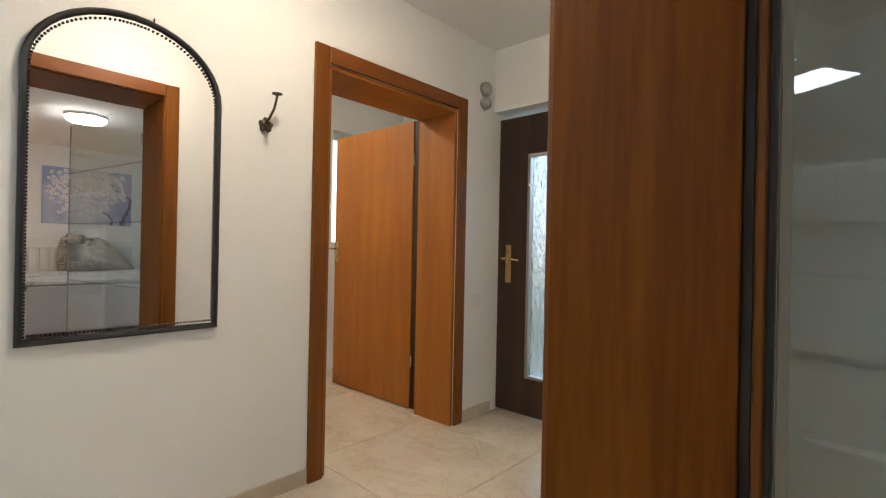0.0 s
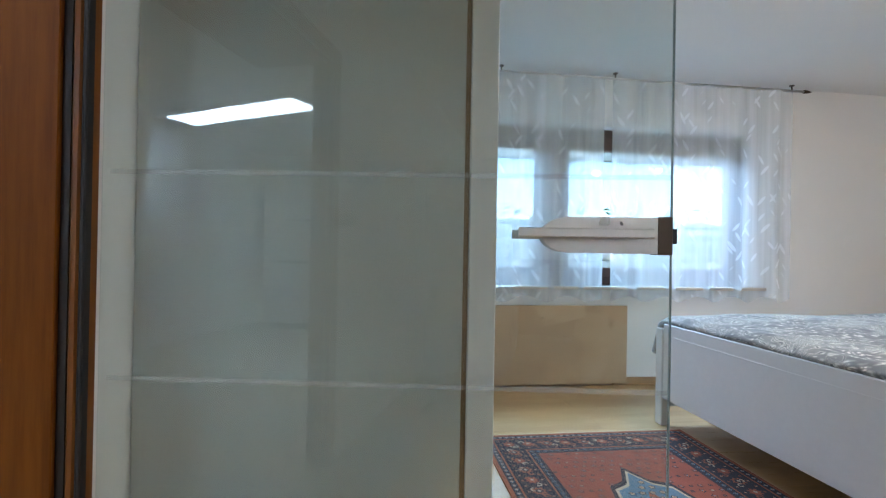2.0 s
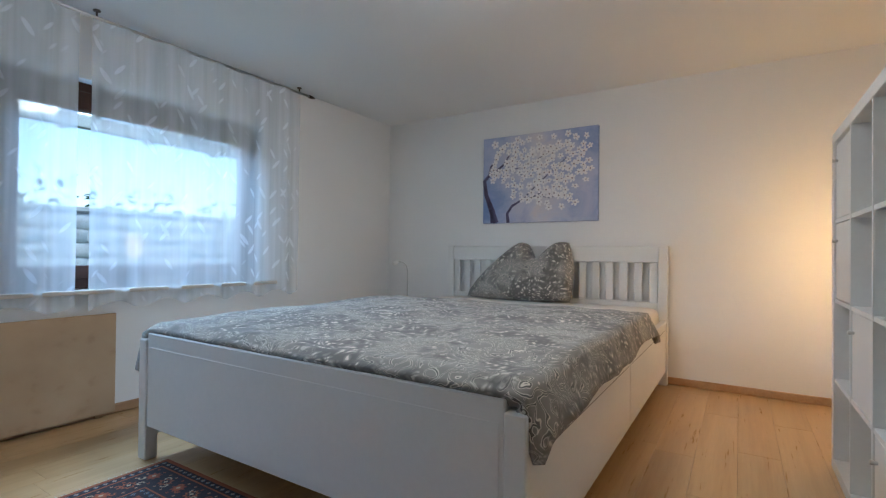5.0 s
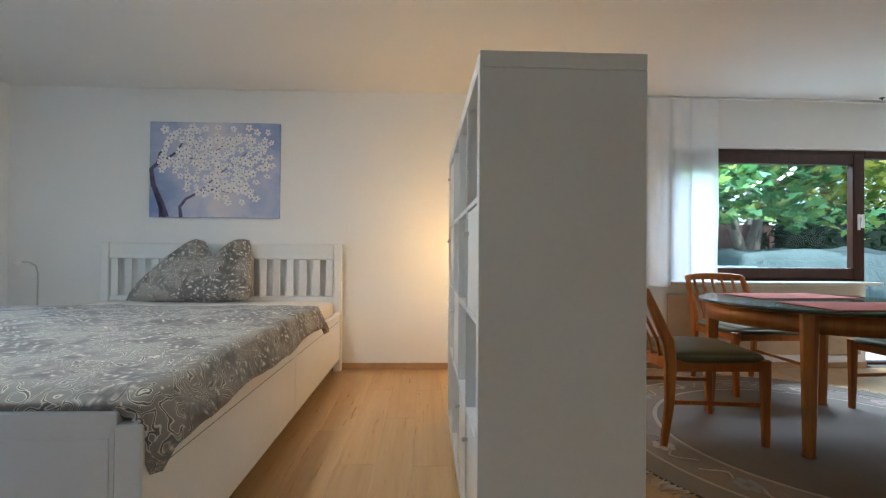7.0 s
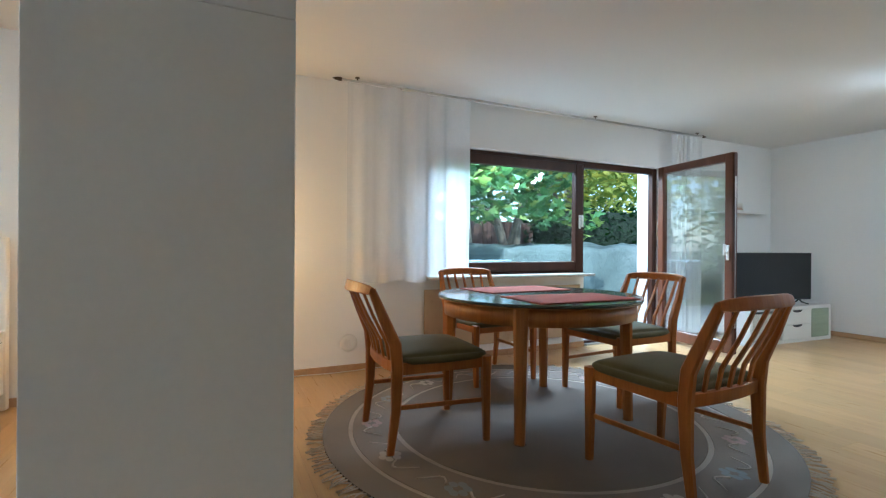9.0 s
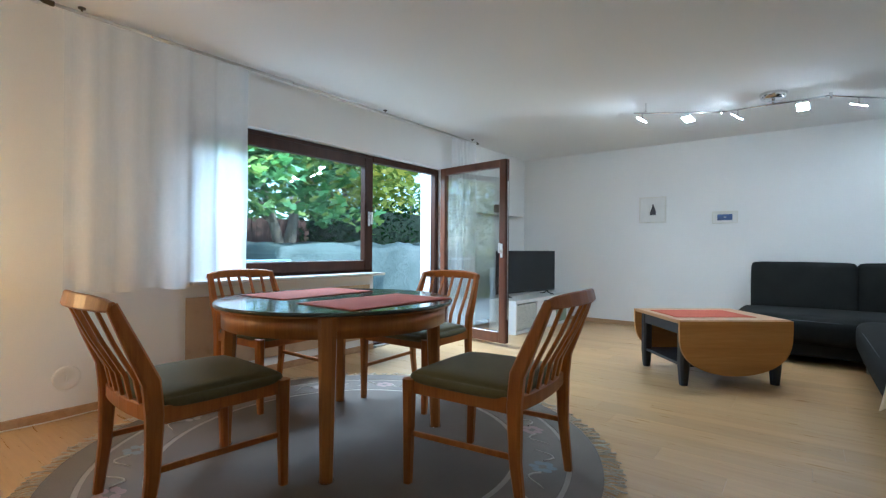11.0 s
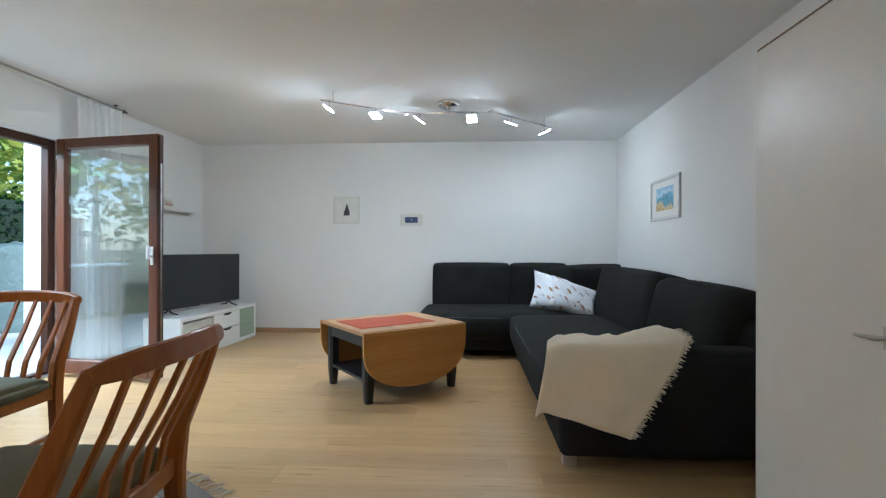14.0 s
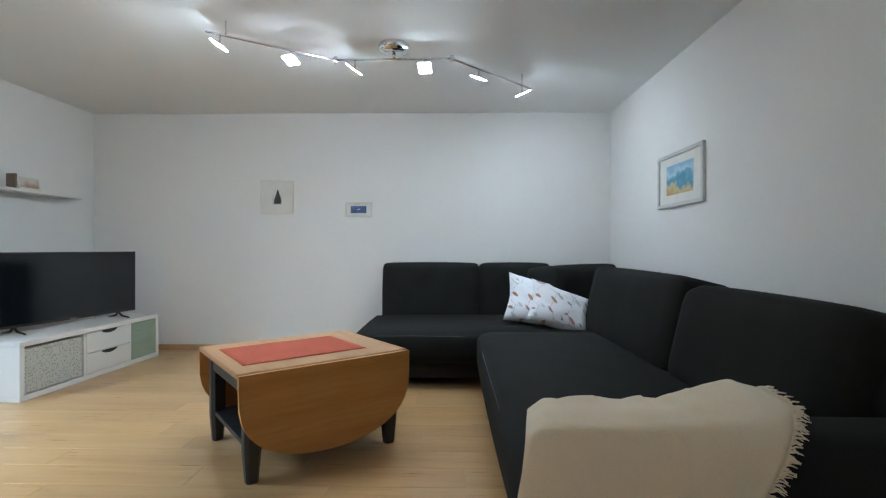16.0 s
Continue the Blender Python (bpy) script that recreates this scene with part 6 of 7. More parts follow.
def picture(name, m, w, h, rim, matw, frame_mat, art, label):
    """A framed picture in its x-y plane."""
    e = thing(name, m, label, "picture")
    part("picture_frame", boxes((-w / 2, w / 2, h / 2 - rim, h / 2, 0, 0.022), (-w / 2, w / 2, -h / 2, -h / 2 + rim, 0, 0.022), (-w / 2, -w / 2 + rim, -h / 2 + rim, h / 2 - rim, 0, 0.022), (w / 2 - rim, w / 2, -h / 2 + rim, h / 2 - rim, 0, 0.022), bev=0.002), frame_mat, e)
    part("mount", boxes((-w / 2 + rim, w / 2 - rim, -h / 2 + rim, h / 2 - rim, 0.0, 0.010)), plain("mount_card", (0.76, 0.75, 0.72), 0.9), e, "white mount card")
    part("print", boxes((-matw[0] / 2, matw[0] / 2, -matw[1] / 2, matw[1] / 2, 0.0102, 0.0112)), art, e)
    return e


def bands_art(name, stops, warp=0.15):
    a = Mat(name, 0.6)
    vec = a.coords()
    sep = a.n("ShaderNodeSeparateXYZ")
    a.l(vec, sep.inputs[0])
    h = a.math("ADD", a.math("MULTIPLY", sep.outputs[1], 4.0), a.math("MULTIPLY", a.math("SUBTRACT", a.noise(vec, 7, 4), 0.5), warp * 6))
    a.color(a.ramp(a.math("ADD", h, 0.5), stops))
    return a.m


SILVER = plain("silver_frame", (0.62, 0.62, 0.61), 0.35, 0.5, var=0.1)
WHITE_FR = plain("white_picture_frame", (0.74, 0.72, 0.66), 0.5)
p1 = picture("sailboat_picture", pose(3.255, YS + 0.001, 1.615, 90, 0, 180), 0.345, 0.355, 0.016, (0.10, 0.16), WHITE_FR, bands_art("pale_print", [(0.2, (0.55, 0.55, 0.53)), (0.5, (0.70, 0.68, 0.64)), (0.8, (0.72, 0.72, 0.70))]), "small white-framed print of a dark sailing boat")
bm = bmesh.new()
bm.faces.new([bm.verts.new((x, y, 0.0120)) for x, y in ((-0.035, -0.07), (0.040, -0.07), (0.045, -0.03), (0.012, 0.075), (0.0, 0.08), (-0.01, 0.03), (-0.032, -0.03))])
part("boat_shape", bm, plain("dark_ink", (0.05, 0.045, 0.05), 0.8), p1, "dark sail shape")
p2 = picture("blue_picture", pose(2.395, YS + 0.001, 1.485, 90, 0, 180), 0.285, 0.155, 0.014, (0.165, 0.075), WHITE_FR, bands_art("blue_print", [(0.25, (0.04, 0.06, 0.14)), (0.5, (0.06, 0.10, 0.24)), (0.8, (0.12, 0.18, 0.38))]), "tiny white-framed deep blue picture")
bm = bmesh.new()
tube(bm, [(-0.012, 0.0, 0.0118), (0.018, 0.004, 0.0118)], 0.004, 6)
part("boat_shape", bm, PLASTIC_W, p2, "white boat speck")
picture("beach_picture", pose(XW + 0.001, -6.17, 1.59, 90, 0, 90), 0.68, 0.40, 0.028, (0.40, 0.22), SILVER,
        bands_art("beach_print", [(0.05, (0.50, 0.33, 0.12)), (0.25, (0.62, 0.50, 0.26)), (0.42, (0.10, 0.28, 0.42)), (0.58, (0.16, 0.38, 0.56)), (0.7, (0.50, 0.62, 0.70)), (0.9, (0.30, 0.48, 0.66))], 0.2), "silver-framed watercolour of a beach and blue sea")

sh = thing("wall_shelf", pose(XE - 0.001, -6.75, 1.555), "narrow white floating wall shelf", "shelf")
part("board", boxes((-0.16, 0, -0.58, 0.46, 0, 0.024), bev=0.002), WHITE_LACQ, sh)
fr = thing("photo_frame", pose(5.10, -6.79, 1.580, 78, 0, -88), "small white photo frame leaning on the shelf", "photo frame")
part("picture_frame", boxes((-0.115, 0.115, 0, 0.018, -0.006, 0.006), (-0.115, 0.115, 0.10, 0.118, -0.006, 0.006), (-0.115, -0.097, 0.018, 0.10, -0.006, 0.006), (0.097, 0.115, 0.018, 0.10, -0.006, 0.006), bev=0.001), WHITE_FR, fr)
part("print", boxes((-0.096, 0.096, 0.0185, 0.0995, -0.003, 0.002)), bands_art("warm_photo", [(0.3, (0.55, 0.50, 0.45)), (0.55, (0.40, 0.25, 0.18)), (0.8, (0.66, 0.62, 0.56))]), fr)
bk = thing("book", pose(5.11, -6.615, 1.580, 0, 0, 0), "thin dark book standing on the shelf", "book")
part("cover", boxes((-0.05, 0.03, -0.008, 0.008, 0, 0.12), bev=0.001), plain("dark_cover", (0.16, 0.11, 0.08), 0.6), bk)
part("pages", boxes((-0.048, 0.025, -0.006, 0.006, 0.0005, 0.1205)), plain("paper", (0.7, 0.66, 0.58), 0.9), bk)


def track_light():
    c = Vector((1.825, -6.02, H))
    e = thing("track_light", Matrix.Translation(c), "chrome ceiling light with six glowing spot heads", "ceiling light")
    bm = bmesh.new()
    lathe(bm, [(0.105, -0.0), (0.108, -0.008), (0.10, -0.045), (0.07, -0.058)], 32)
    part("canopy", bm, CHROME, e, "round chrome canopy", True)
    z = -0.095
    pts = [Vector(p) - Vector((c.x, c.y, 0)) for p in ((2.93, -5.585, z), (2.242, -6.04, z), (1.418, -6.022, z), (0.755, -6.665, z))]
    for p, q in zip(pts, pts[1:]):
        bm = bmesh.new()
        tube(bm, [p, q], 0.008, 10)
        part("arm", bm, CHROME, e)
    for p in pts[1:3]:
        bm = bmesh.new()
        tube(bm, [p + Vector((0, 0, -0.022)), p + Vector((0, 0, 0.022))], 0.013, 12)
        part("joint", bm, CHROME, e)
    for p in (pts[0].lerp(pts[1], 0.14), pts[3].lerp(pts[2], 0.14)):
        bm = bmesh.new()
        tube(bm, [p, Vector((p.x, p.y, -0.0005))], 0.005, 8)
        part("drop_rod", bm, CHROME, e)
    bm = bmesh.new()
    tube(bm, [(0, 0, z), (0, 0, -0.055)], 0.012, 12)
    part("stem", bm, CHROME, e)
    led = glow("led_glow", (1.0, 0.98, 0.93), 125.0)
    aim = ((0.55, 0.05, -0.83), (0.12, 0.34, -0.93), (0.60, -0.20, -0.77), (0.05, 0.50, -0.86), (0.30, -0.25, -0.92), (-0.42, -0.20, -0.88))
    for k, (p, q, f) in enumerate(((0, 1, 0.10), (0, 1, 0.63), (1, 2, 0.17), (1, 2, 0.77), (2, 3, 0.30), (2, 3, 0.86))):
        s = pts[p].lerp(pts[q], f)
        hd = part("head", boxes((-0.048, 0.048, -0.048, 0.048, -0.012, 0.0), bev=0.004), CHROME, e, "square chrome spot head")
        hd.matrix_local = Matrix.Translation(s + Vector((0, 0, -0.055))) @ Vector(aim[k]).to_track_quat("-Z", "Y").to_matrix().to_4x4()
        part("led_panel", boxes((-0.042, 0.042, -0.042, 0.042, -0.016, -0.0125)), led, hd, "glowing white panel")
        bm = bmesh.new()
        tube(bm, [(s.x, s.y, s.z), (s.x, s.y, s.z - 0.055)], 0.006, 8)
        part("neck", bm, CHROME, e)


track_light()


def white_wardrobe():
    x0, x1, y0, y1, z1 = XW + 0.01, 0.515, -3.385, -2.185, 1.86
    e = thing("wardrobe", pose((x0 + x1) / 2, (y0 + y1) / 2, 0), "old white gloss-painted wardrobe with two doors", "wardrobe")
    dx, dy = (x1 - x0) / 2, (y1 - y0) / 2
    part("carcass", boxes((-dx, dx, -dy, dy, 0.075, z1), bev=0.006), WHITE_GLOSS, e)
    part("plinth", boxes((-dx + 0.02, dx - 0.03, -dy + 0.02, dy - 0.02, 0.0, 0.074)), WHITE_GLOSS, e)
    for a, b in ((-dy + 0.003, -0.002), (0.002, dy - 0.003)):
        d = part("door", boxes((dx + 0.001, dx + 0.022, a, b, 0.085, z1 - 0.012), bev=0.006), WHITE_GLOSS, e)
        if a < -0.1:
            bm = boxes((dx + 0.0225, dx + 0.026, b - 0.031, b - 0.017, 0.845, 0.905), bev=0.001)
            tube(bm, [(dx + 0.026, b - 0.024, 0.875), (dx + 0.05, b - 0.024, 0.875), (dx + 0.055, b - 0.085, 0.875)], [0.006, 0.007, 0.005], 10)
            part("key_handle", bm, STEEL, d, "worn metal key handle")
    # solid brown strips: the shadow in the door gaps is put into their colour
    part("top_gap", boxes((dx + 0.0008, dx + 0.016, -dy + 0.006, dy - 0.006, z1 - 0.0115, z1 - 0.004)), plain("old_shadow_gap", (0.20, 0.14, 0.09), 0.8), e, "brown strip painted as the shadow gap over the doors")
    part("gap_line", boxes((dx - 0.001, dx + 0.0205, -0.0018, 0.0018, 0.09, z1 - 0.014)), plain("door_gap_shadow", (0.35, 0.25, 0.15), 0.8), e, "brown strip painted as the shadow gap between the doors")


white_wardrobe()

# ---- kitchen beyond the hall ----
kl = thing("kitchen_light", pose(-2.1, -2.2, 2.4, 0, 0, 13), "long flat white kitchen ceiling light", "ceiling light")
part("body", boxes((-0.83, 0.83, -0.19, 0.19, -0.05, -0.001), bev=0.004), PLASTIC_W, kl)
part("panel", boxes((-0.81, 0.81, -0.17, 0.17, -0.056, -0.0505)), glow("kitchen_glow", (0.82, 0.93, 1.0), 8.5), kl, "glowing diffuser")
for k in range(3):
    cu = thing("wall_cabinet", pose(-2.45 + k * 0.62, -4.22, 1.45), "white kitchen wall cabinet", "cabinet", "kitchen wall cabinets")
    part("body", boxes((-0.30, 0.30, -0.17, 0.16, 0, 0.62), bev=0.002), WHITE_LACQ, cu)
    part("door", boxes((-0.298, 0.298, 0.161, 0.18, 0.002, 0.618), bev=0.002), WHITE_LACQ, cu)
    cu = thing("base_cabinet", pose(-2.45 + k * 0.62, -4.10, 0), "white kitchen base cabinet", "cabinet", "kitchen base cabinets")
    part("body", boxes((-0.30, 0.30, -0.29, 0.27, 0.08, 0.86), bev=0.002), WHITE_LACQ, cu)
    part("door", boxes((-0.298, 0.298, 0.271, 0.29, 0.10, 0.855), bev=0.002), WHITE_LACQ, cu)
    part("plinth", boxes((-0.30, 0.30, -0.25, 0.22, 0.0, 0.079)), PLASTIC_B, cu)
solid("worktop", boxes((-2.77, -0.88, -4.39, -3.79, 0.861, 0.90), bev=0.003), plain("grey_worktop", (0.3, 0.29, 0.27), 0.4, var=0.15, scale=20), "grey laminate kitchen worktop over cabinets", "worktop")


# ---- garden and outdoors ----
a = Mat("garden_ground", 0.95)
vec = a.coords()
a.color(a.mix(a.ramp(a.noise(vec, 0.6, 4), [(0.4, (0, 0, 0)), (0.6, (1, 1, 1))]), (0.06, 0.085, 0.03), (0.10, 0.12, 0.05)))
a.bump(a.noise(vec, 30, 4), 0.8, 0.03)
solid("ground", boxes((-400, -3.85, -400, 400, -0.3, -0.12), (5.53, 400, -400, 400, -0.3, -0.12), (-3.85, 5.53, 3.85, 400, -0.3, -0.12), (-3.85, 5.53, -400, -7.95, -0.3, -0.12)), a.m, "lawn and garden ground", "ground", ST)
a = plain("terrace_slab", (0.42, 0.40, 0.36), 0.85, var=0.15, scale=5, fine=60, bump=0.3)
ter = solid("pavement", boxes((5.53, 8.6, -9.5, -1.5, -0.119, -0.06)), a, "pale concrete terrace slabs outside the garden door", "pavement", ST)
me = bpy.data.meshes.new("slab")
bm = bmesh.new()
box(bm, 0.004, 0.496, 0.004, 0.496, 0.0, 0.02, 0.003)
bm.to_mesh(me)
bm.free()
me.materials.append(a)
for i in range(6):
    for j in range(14):
        s = new("slab", me)
        s.parent = ter
        s.location = (5.56 + 0.5 * i, -8.9 + 0.5 * j, -0.0595)



def leafy(name, light, dark, yellow=None):
    a = Mat(name, 0.6, spec=0.2)
    geo = a.n("ShaderNodeNewGeometry")
    stops = [(0.0, dark), (0.6, light), (1.0, yellow or light)]
    col = a.ramp(geo.outputs["Random Per Island"], stops)
    a.color(col)
    tl = a.n("ShaderNodeBsdfTranslucent")
    mx = a.n("ShaderNodeMixShader")
    mx.inputs[0].default_value = 0.35
    a.l(a.mix(1.0, col, (1.0, 1.0, 0.55), "MULTIPLY"), tl.inputs[0])
    a.l(a.b.outputs[0], mx.inputs[1])
    a.l(tl.outputs[0], mx.inputs[2])
    a.l(mx.outputs[0], a.t.nodes["Material Output"].inputs[0])
    return a.m


FIG = leafy("fig_leaves", (0.12, 0.25, 0.095), (0.045, 0.11, 0.05), (0.28, 0.36, 0.10))
LAUREL = leafy("laurel_leaves", (0.022, 0.060, 0.018), (0.010, 0.028, 0.010))
YELLOW = leafy("autumn_leaves", (0.30, 0.35, 0.07), (0.14, 0.22, 0.05), (0.50, 0.46, 0.09))
BARK = plain("grey_bark", (0.20, 0.17, 0.13), 0.9, var=0.3, scale=9, fine=40, bump=0.6, dist=0.01)


def leaf_crown(rows, seed, lobed=True):
    """Leaves as small bent blades round the given (centre, radii, count, size) clumps."""
    rnd = random.Random(seed)
    verts, faces = [], []
    if lobed:
        half = [(0.0, 0.0), (0.20, 0.08), (0.42, 0.20), (0.44, 0.34), (0.22, 0.40), (0.42, 0.58), (0.40, 0.72), (0.18, 0.66), (0.14, 0.90), (0.0, 1.0)]
        out = half + [(-x, y) for x, y in half[-2:0:-1]]
    else:
        out = [(0, 0), (0.20, 0.3), (0.22, 0.6), (0, 1.0), (-0.22, 0.6), (-0.20, 0.3)]
    for c, r, n, size in rows:
        for _ in range(n):
            d = Vector((rnd.gauss(0, 1), rnd.gauss(0, 1), rnd.gauss(0, 1))).normalized() * rnd.random() ** 0.4
            p = Vector(c) + Vector((d.x * r[0], d.y * r[1], d.z * r[2]))
            s = size * rnd.uniform(0.6, 1.25)
            rot = Euler((rnd.uniform(-0.9, 0.9) + 0.5, rnd.uniform(-0.7, 0.7), rnd.uniform(0, 6.28))).to_matrix()
            base = len(verts)
            for x, y in out:
                v = rot @ Vector((x * s, y * s, -0.35 * s * (y * y) + 0.25 * s * abs(x)))
                verts.append(p + v)
            faces.append(list(range(base, base + len(out))))
    me = bpy.data.meshes.new("crown")
    me.from_pydata(verts, [], faces)
    return me


def tree(name, base, limbs, rows, mat, seed, label, lobed=True):
    e = thing(name, Matrix.Translation(base), label, "tree")
    o = Vector(base)
    bm = bmesh.new()
    for pts, r0, r1 in limbs:
        k = len(pts)
        tube(bm, [Vector(p) - o for p in pts], [r0 + (r1 - r0) * i / (k - 1) for i in range(k)], 10)
    part("trunk", bm, BARK, e, "branching trunk")
    me = leaf_crown([(Vector(c) - o, r, n, s) for c, r, n, s in rows], seed, lobed)
    me.materials.append(mat)
    cr = new("crown", me)
    cr.parent = e
    cr["kind"] = "stuff"
    return e


tree("fig_tree", (9.1, -5.9, -0.12), [([(9.1, -5.9, -0.1), (9.0, -5.75, 0.9), (8.9, -5.5, 1.5), (8.6, -5.1, 2.1), (8.3, -4.6, 2.6)], 0.13, 0.03), ([(9.0, -5.75, 0.9), (9.3, -6.2, 1.7), (9.2, -6.9, 2.4), (8.9, -7.7, 2.8)], 0.08, 0.02),
                                      ([(8.9, -5.5, 1.5), (8.3, -5.0, 1.75), (7.7, -4.5, 1.7)], 0.04, 0.012), ([(8.9, -5.5, 1.5), (9.2, -4.6, 2.2), (9.3, -3.9, 2.7)], 0.05, 0.015)],
     [((8.0, -4.7, 1.72), (0.6, 0.7, 0.28), 110, 0.20), ((7.7, -4.3, 2.15), (0.5, 0.9, 0.30), 130, 0.21), ((8.5, -4.6, 2.5), (0.9, 1.1, 0.5), 320, 0.21), ((8.7, -6.0, 2.6), (0.9, 1.3, 0.6), 280, 0.24), ((9.3, -3.6, 2.4), (0.8, 0.9, 0.8), 220, 0.23),
      ((8.2, -6.0, 1.75), (0.5, 0.45, 0.35), 70, 0.22), ((7.9, -6.7, 1.55), (0.35, 0.35, 0.3), 40, 0.2), ((9.2, -5.0, 3.2), (1.2, 2.4, 0.6), 350, 0.25), ((9.6, -4.2, 1.9), (0.6, 1.0, 0.4), 60, 0.2)], FIG, 3, "spreading fig tree with large lobed green leaves")
tree("walnut_tree", (9.6, -6.2, -0.12), [([(9.6, -6.2, -0.1), (9.7, -6.5, 1.8), (9.9, -7.6, 3.3), (10.1, -9.0, 3.6)], 0.11, 0.03), ([(9.9, -7.6, 3.3), (9.2, -8.0, 3.0)], 0.04, 0.012)],
     [((8.9, -7.8, 2.85), (0.8, 1.1, 0.45), 170, 0.22), ((9.8, -7.0, 3.1), (1.0, 2.4, 0.8), 330, 0.23), ((10.2, -9.2, 3.2), (1.0, 1.8, 0.75), 300, 0.22)], YELLOW, 23, "young tree with yellow-green leaves by the pile")
tree("maple_tree", (14.5, -12.0, -0.12), [([(14.5, -12, -0.1), (14.4, -12, 2.0), (14.2, -11.6, 3.6)], 0.2, 0.06), ([(14.4, -12, 2.0), (14.0, -10.5, 3.4)], 0.1, 0.04)],
     [((13.6, -11.4, 3.2), (2.2, 2.6, 1.3), 700, 0.26), ((14.4, -13.2, 2.6), (2.0, 2.2, 1.3), 500, 0.26), ((13.9, -9.2, 3.9), (2.0, 2.2, 1.2), 500, 0.26), ((14.5, -6.5, 4.0), (2.0, 2.6, 1.3), 500, 0.26)], YELLOW, 6, "tall tree with yellow-green sunlit leaves")
hd = thing("hedge", pose(11.4, -11.2, -0.12), "dark green laurel hedge behind the covered pile", "hedge")
me = leaf_crown([((0, dy, 1.35), (0.65, 0.9, 1.15), 900, 0.17) for dy in (-2.4, -1.2, 0.0, 1.2, 2.4)], 12, False)
me.materials.append(LAUREL)
o = new("foliage", me)
o.parent = hd
o["kind"] = "stuff"
bm = bmesh.new()
for k in range(9):
    y = -2.8 + 0.7 * k
    tube(bm, [(0, y, 0), (0.05, y + 0.1, 0.9), (-0.05, y - 0.05, 1.8)], [0.03, 0.02, 0.008], 6)
part("stems", bm, BARK, hd)["kind"] = "stuff"
# dark block closes the gaps; stands for the shade between the leaves
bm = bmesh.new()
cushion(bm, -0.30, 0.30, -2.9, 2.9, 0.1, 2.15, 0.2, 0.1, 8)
part("dark_core", bm, plain("hedge_core_dark", (0.012, 0.026, 0.010), 0.9, var=0.5, scale=14, fine=60, bump=0.9, dist=0.03), hd, "dark block standing in for the hedge's shaded inside")

tree("ash_tree", (11.5, 2.5, -0.12), [([(11.5, 2.5, -0.1), (11.4, 2.4, 2.2), (11.2, 2.2, 4.0)], 0.18, 0.05), ([(11.4, 2.4, 2.2), (10.8, 1.4, 3.4)], 0.09, 0.03)],
     [((11.2, 2.2, 3.4), (1.8, 2.2, 1.5), 600, 0.24), ((11.0, 0.4, 2.6), (1.4, 1.6, 1.4), 400, 0.22), ((11.6, 4.6, 2.8), (1.6, 2.0, 1.5), 450, 0.24), ((11.0, 2.2, 1.2), (1.2, 2.4, 1.0), 350, 0.22)], YELLOW, 31, "leafy ash tree beside the lawn")
wood = thing("far_trees", pose(22, -8, -0.12), "band of far leafy trees behind the gardens", "trees", "", "stuff")
me = leaf_crown([((random.Random(k).uniform(-2, 3), -26 + 3.1 * k, 3.0 + 1.5 * math.sin(k * 1.7)), (2.2, 2.6, 3.4), 330, 0.50) for k in range(20)], 44, False)
me.materials.append(FIG)
o = new("foliage", me)
o.parent = wood
o["kind"] = "stuff"
bm = bmesh.new()
for k in range(20):
    tube(bm, [(0.4, -26 + 3.1 * k, 0), (0.5, -25.9 + 3.1 * k, 4.5)], [0.22, 0.08], 8)
part("trunks", bm, BARK, wood)["kind"] = "stuff"

fence = thing("fence", pose(12.6, -6.0, -0.12), "brown board fence at the end of the garden", "fence")
FENCE = timber("fence_board", (0.060, 0.030, 0.022), (0.095, 0.050, 0.036), (0.135, 0.075, 0.052), "z", 0.75, jitter=True)
me = bpy.data.meshes.new("board")
bm = bmesh.new()
box(bm, -0.01, 0.01, -0.068, 0.068, 0.02, 1.95, 0.003)
bm.to_mesh(me)
bm.free()
me.materials.append(FENCE)
for k in range(80):
    s = new("board", me)
    s.parent = fence
    s.location = (0.0, -6.0 + 0.145 * k, 0)
for z in (0.4, 1.5):
    part("rail", boxes((0.011, 0.06, -6.1, 5.7, z, z + 0.08)), FENCE, fence)

shed = thing("garden_shed", pose(11.3, -3.4, -0.12), "dark brown timber garden shed", "shed")
for k in range(11):
    part("board", boxes((-0.016 - 0.002 * (k % 2), 0.0, -1.1, 1.5, 0.18 * k, 0.18 * k + 0.176)), FENCE, shed)
part("body", boxes((0.001, 2.0, -1.1, 1.5, 0, 2.0)), FENCE, shed)
part("roof", boxes((-0.25, 2.2, -1.3, 1.7, 2.0, 2.08)), plain("roof_felt", (0.06, 0.06, 0.065), 0.9), shed)

a = Mat("grey_tarpaulin", 0.55, spec=0.25)
vec = a.coords()
a.color(a.ramp(a.noise(vec, 1.2, 5), [(0.3, (0.085, 0.115, 0.108)), (0.5, (0.115, 0.150, 0.142)), (0.72, (0.165, 0.200, 0.190))]))
a.bump(a.noise(vec, 7, 5, 0.6, 0.8), 0.55, 0.06)
TARP = a.m


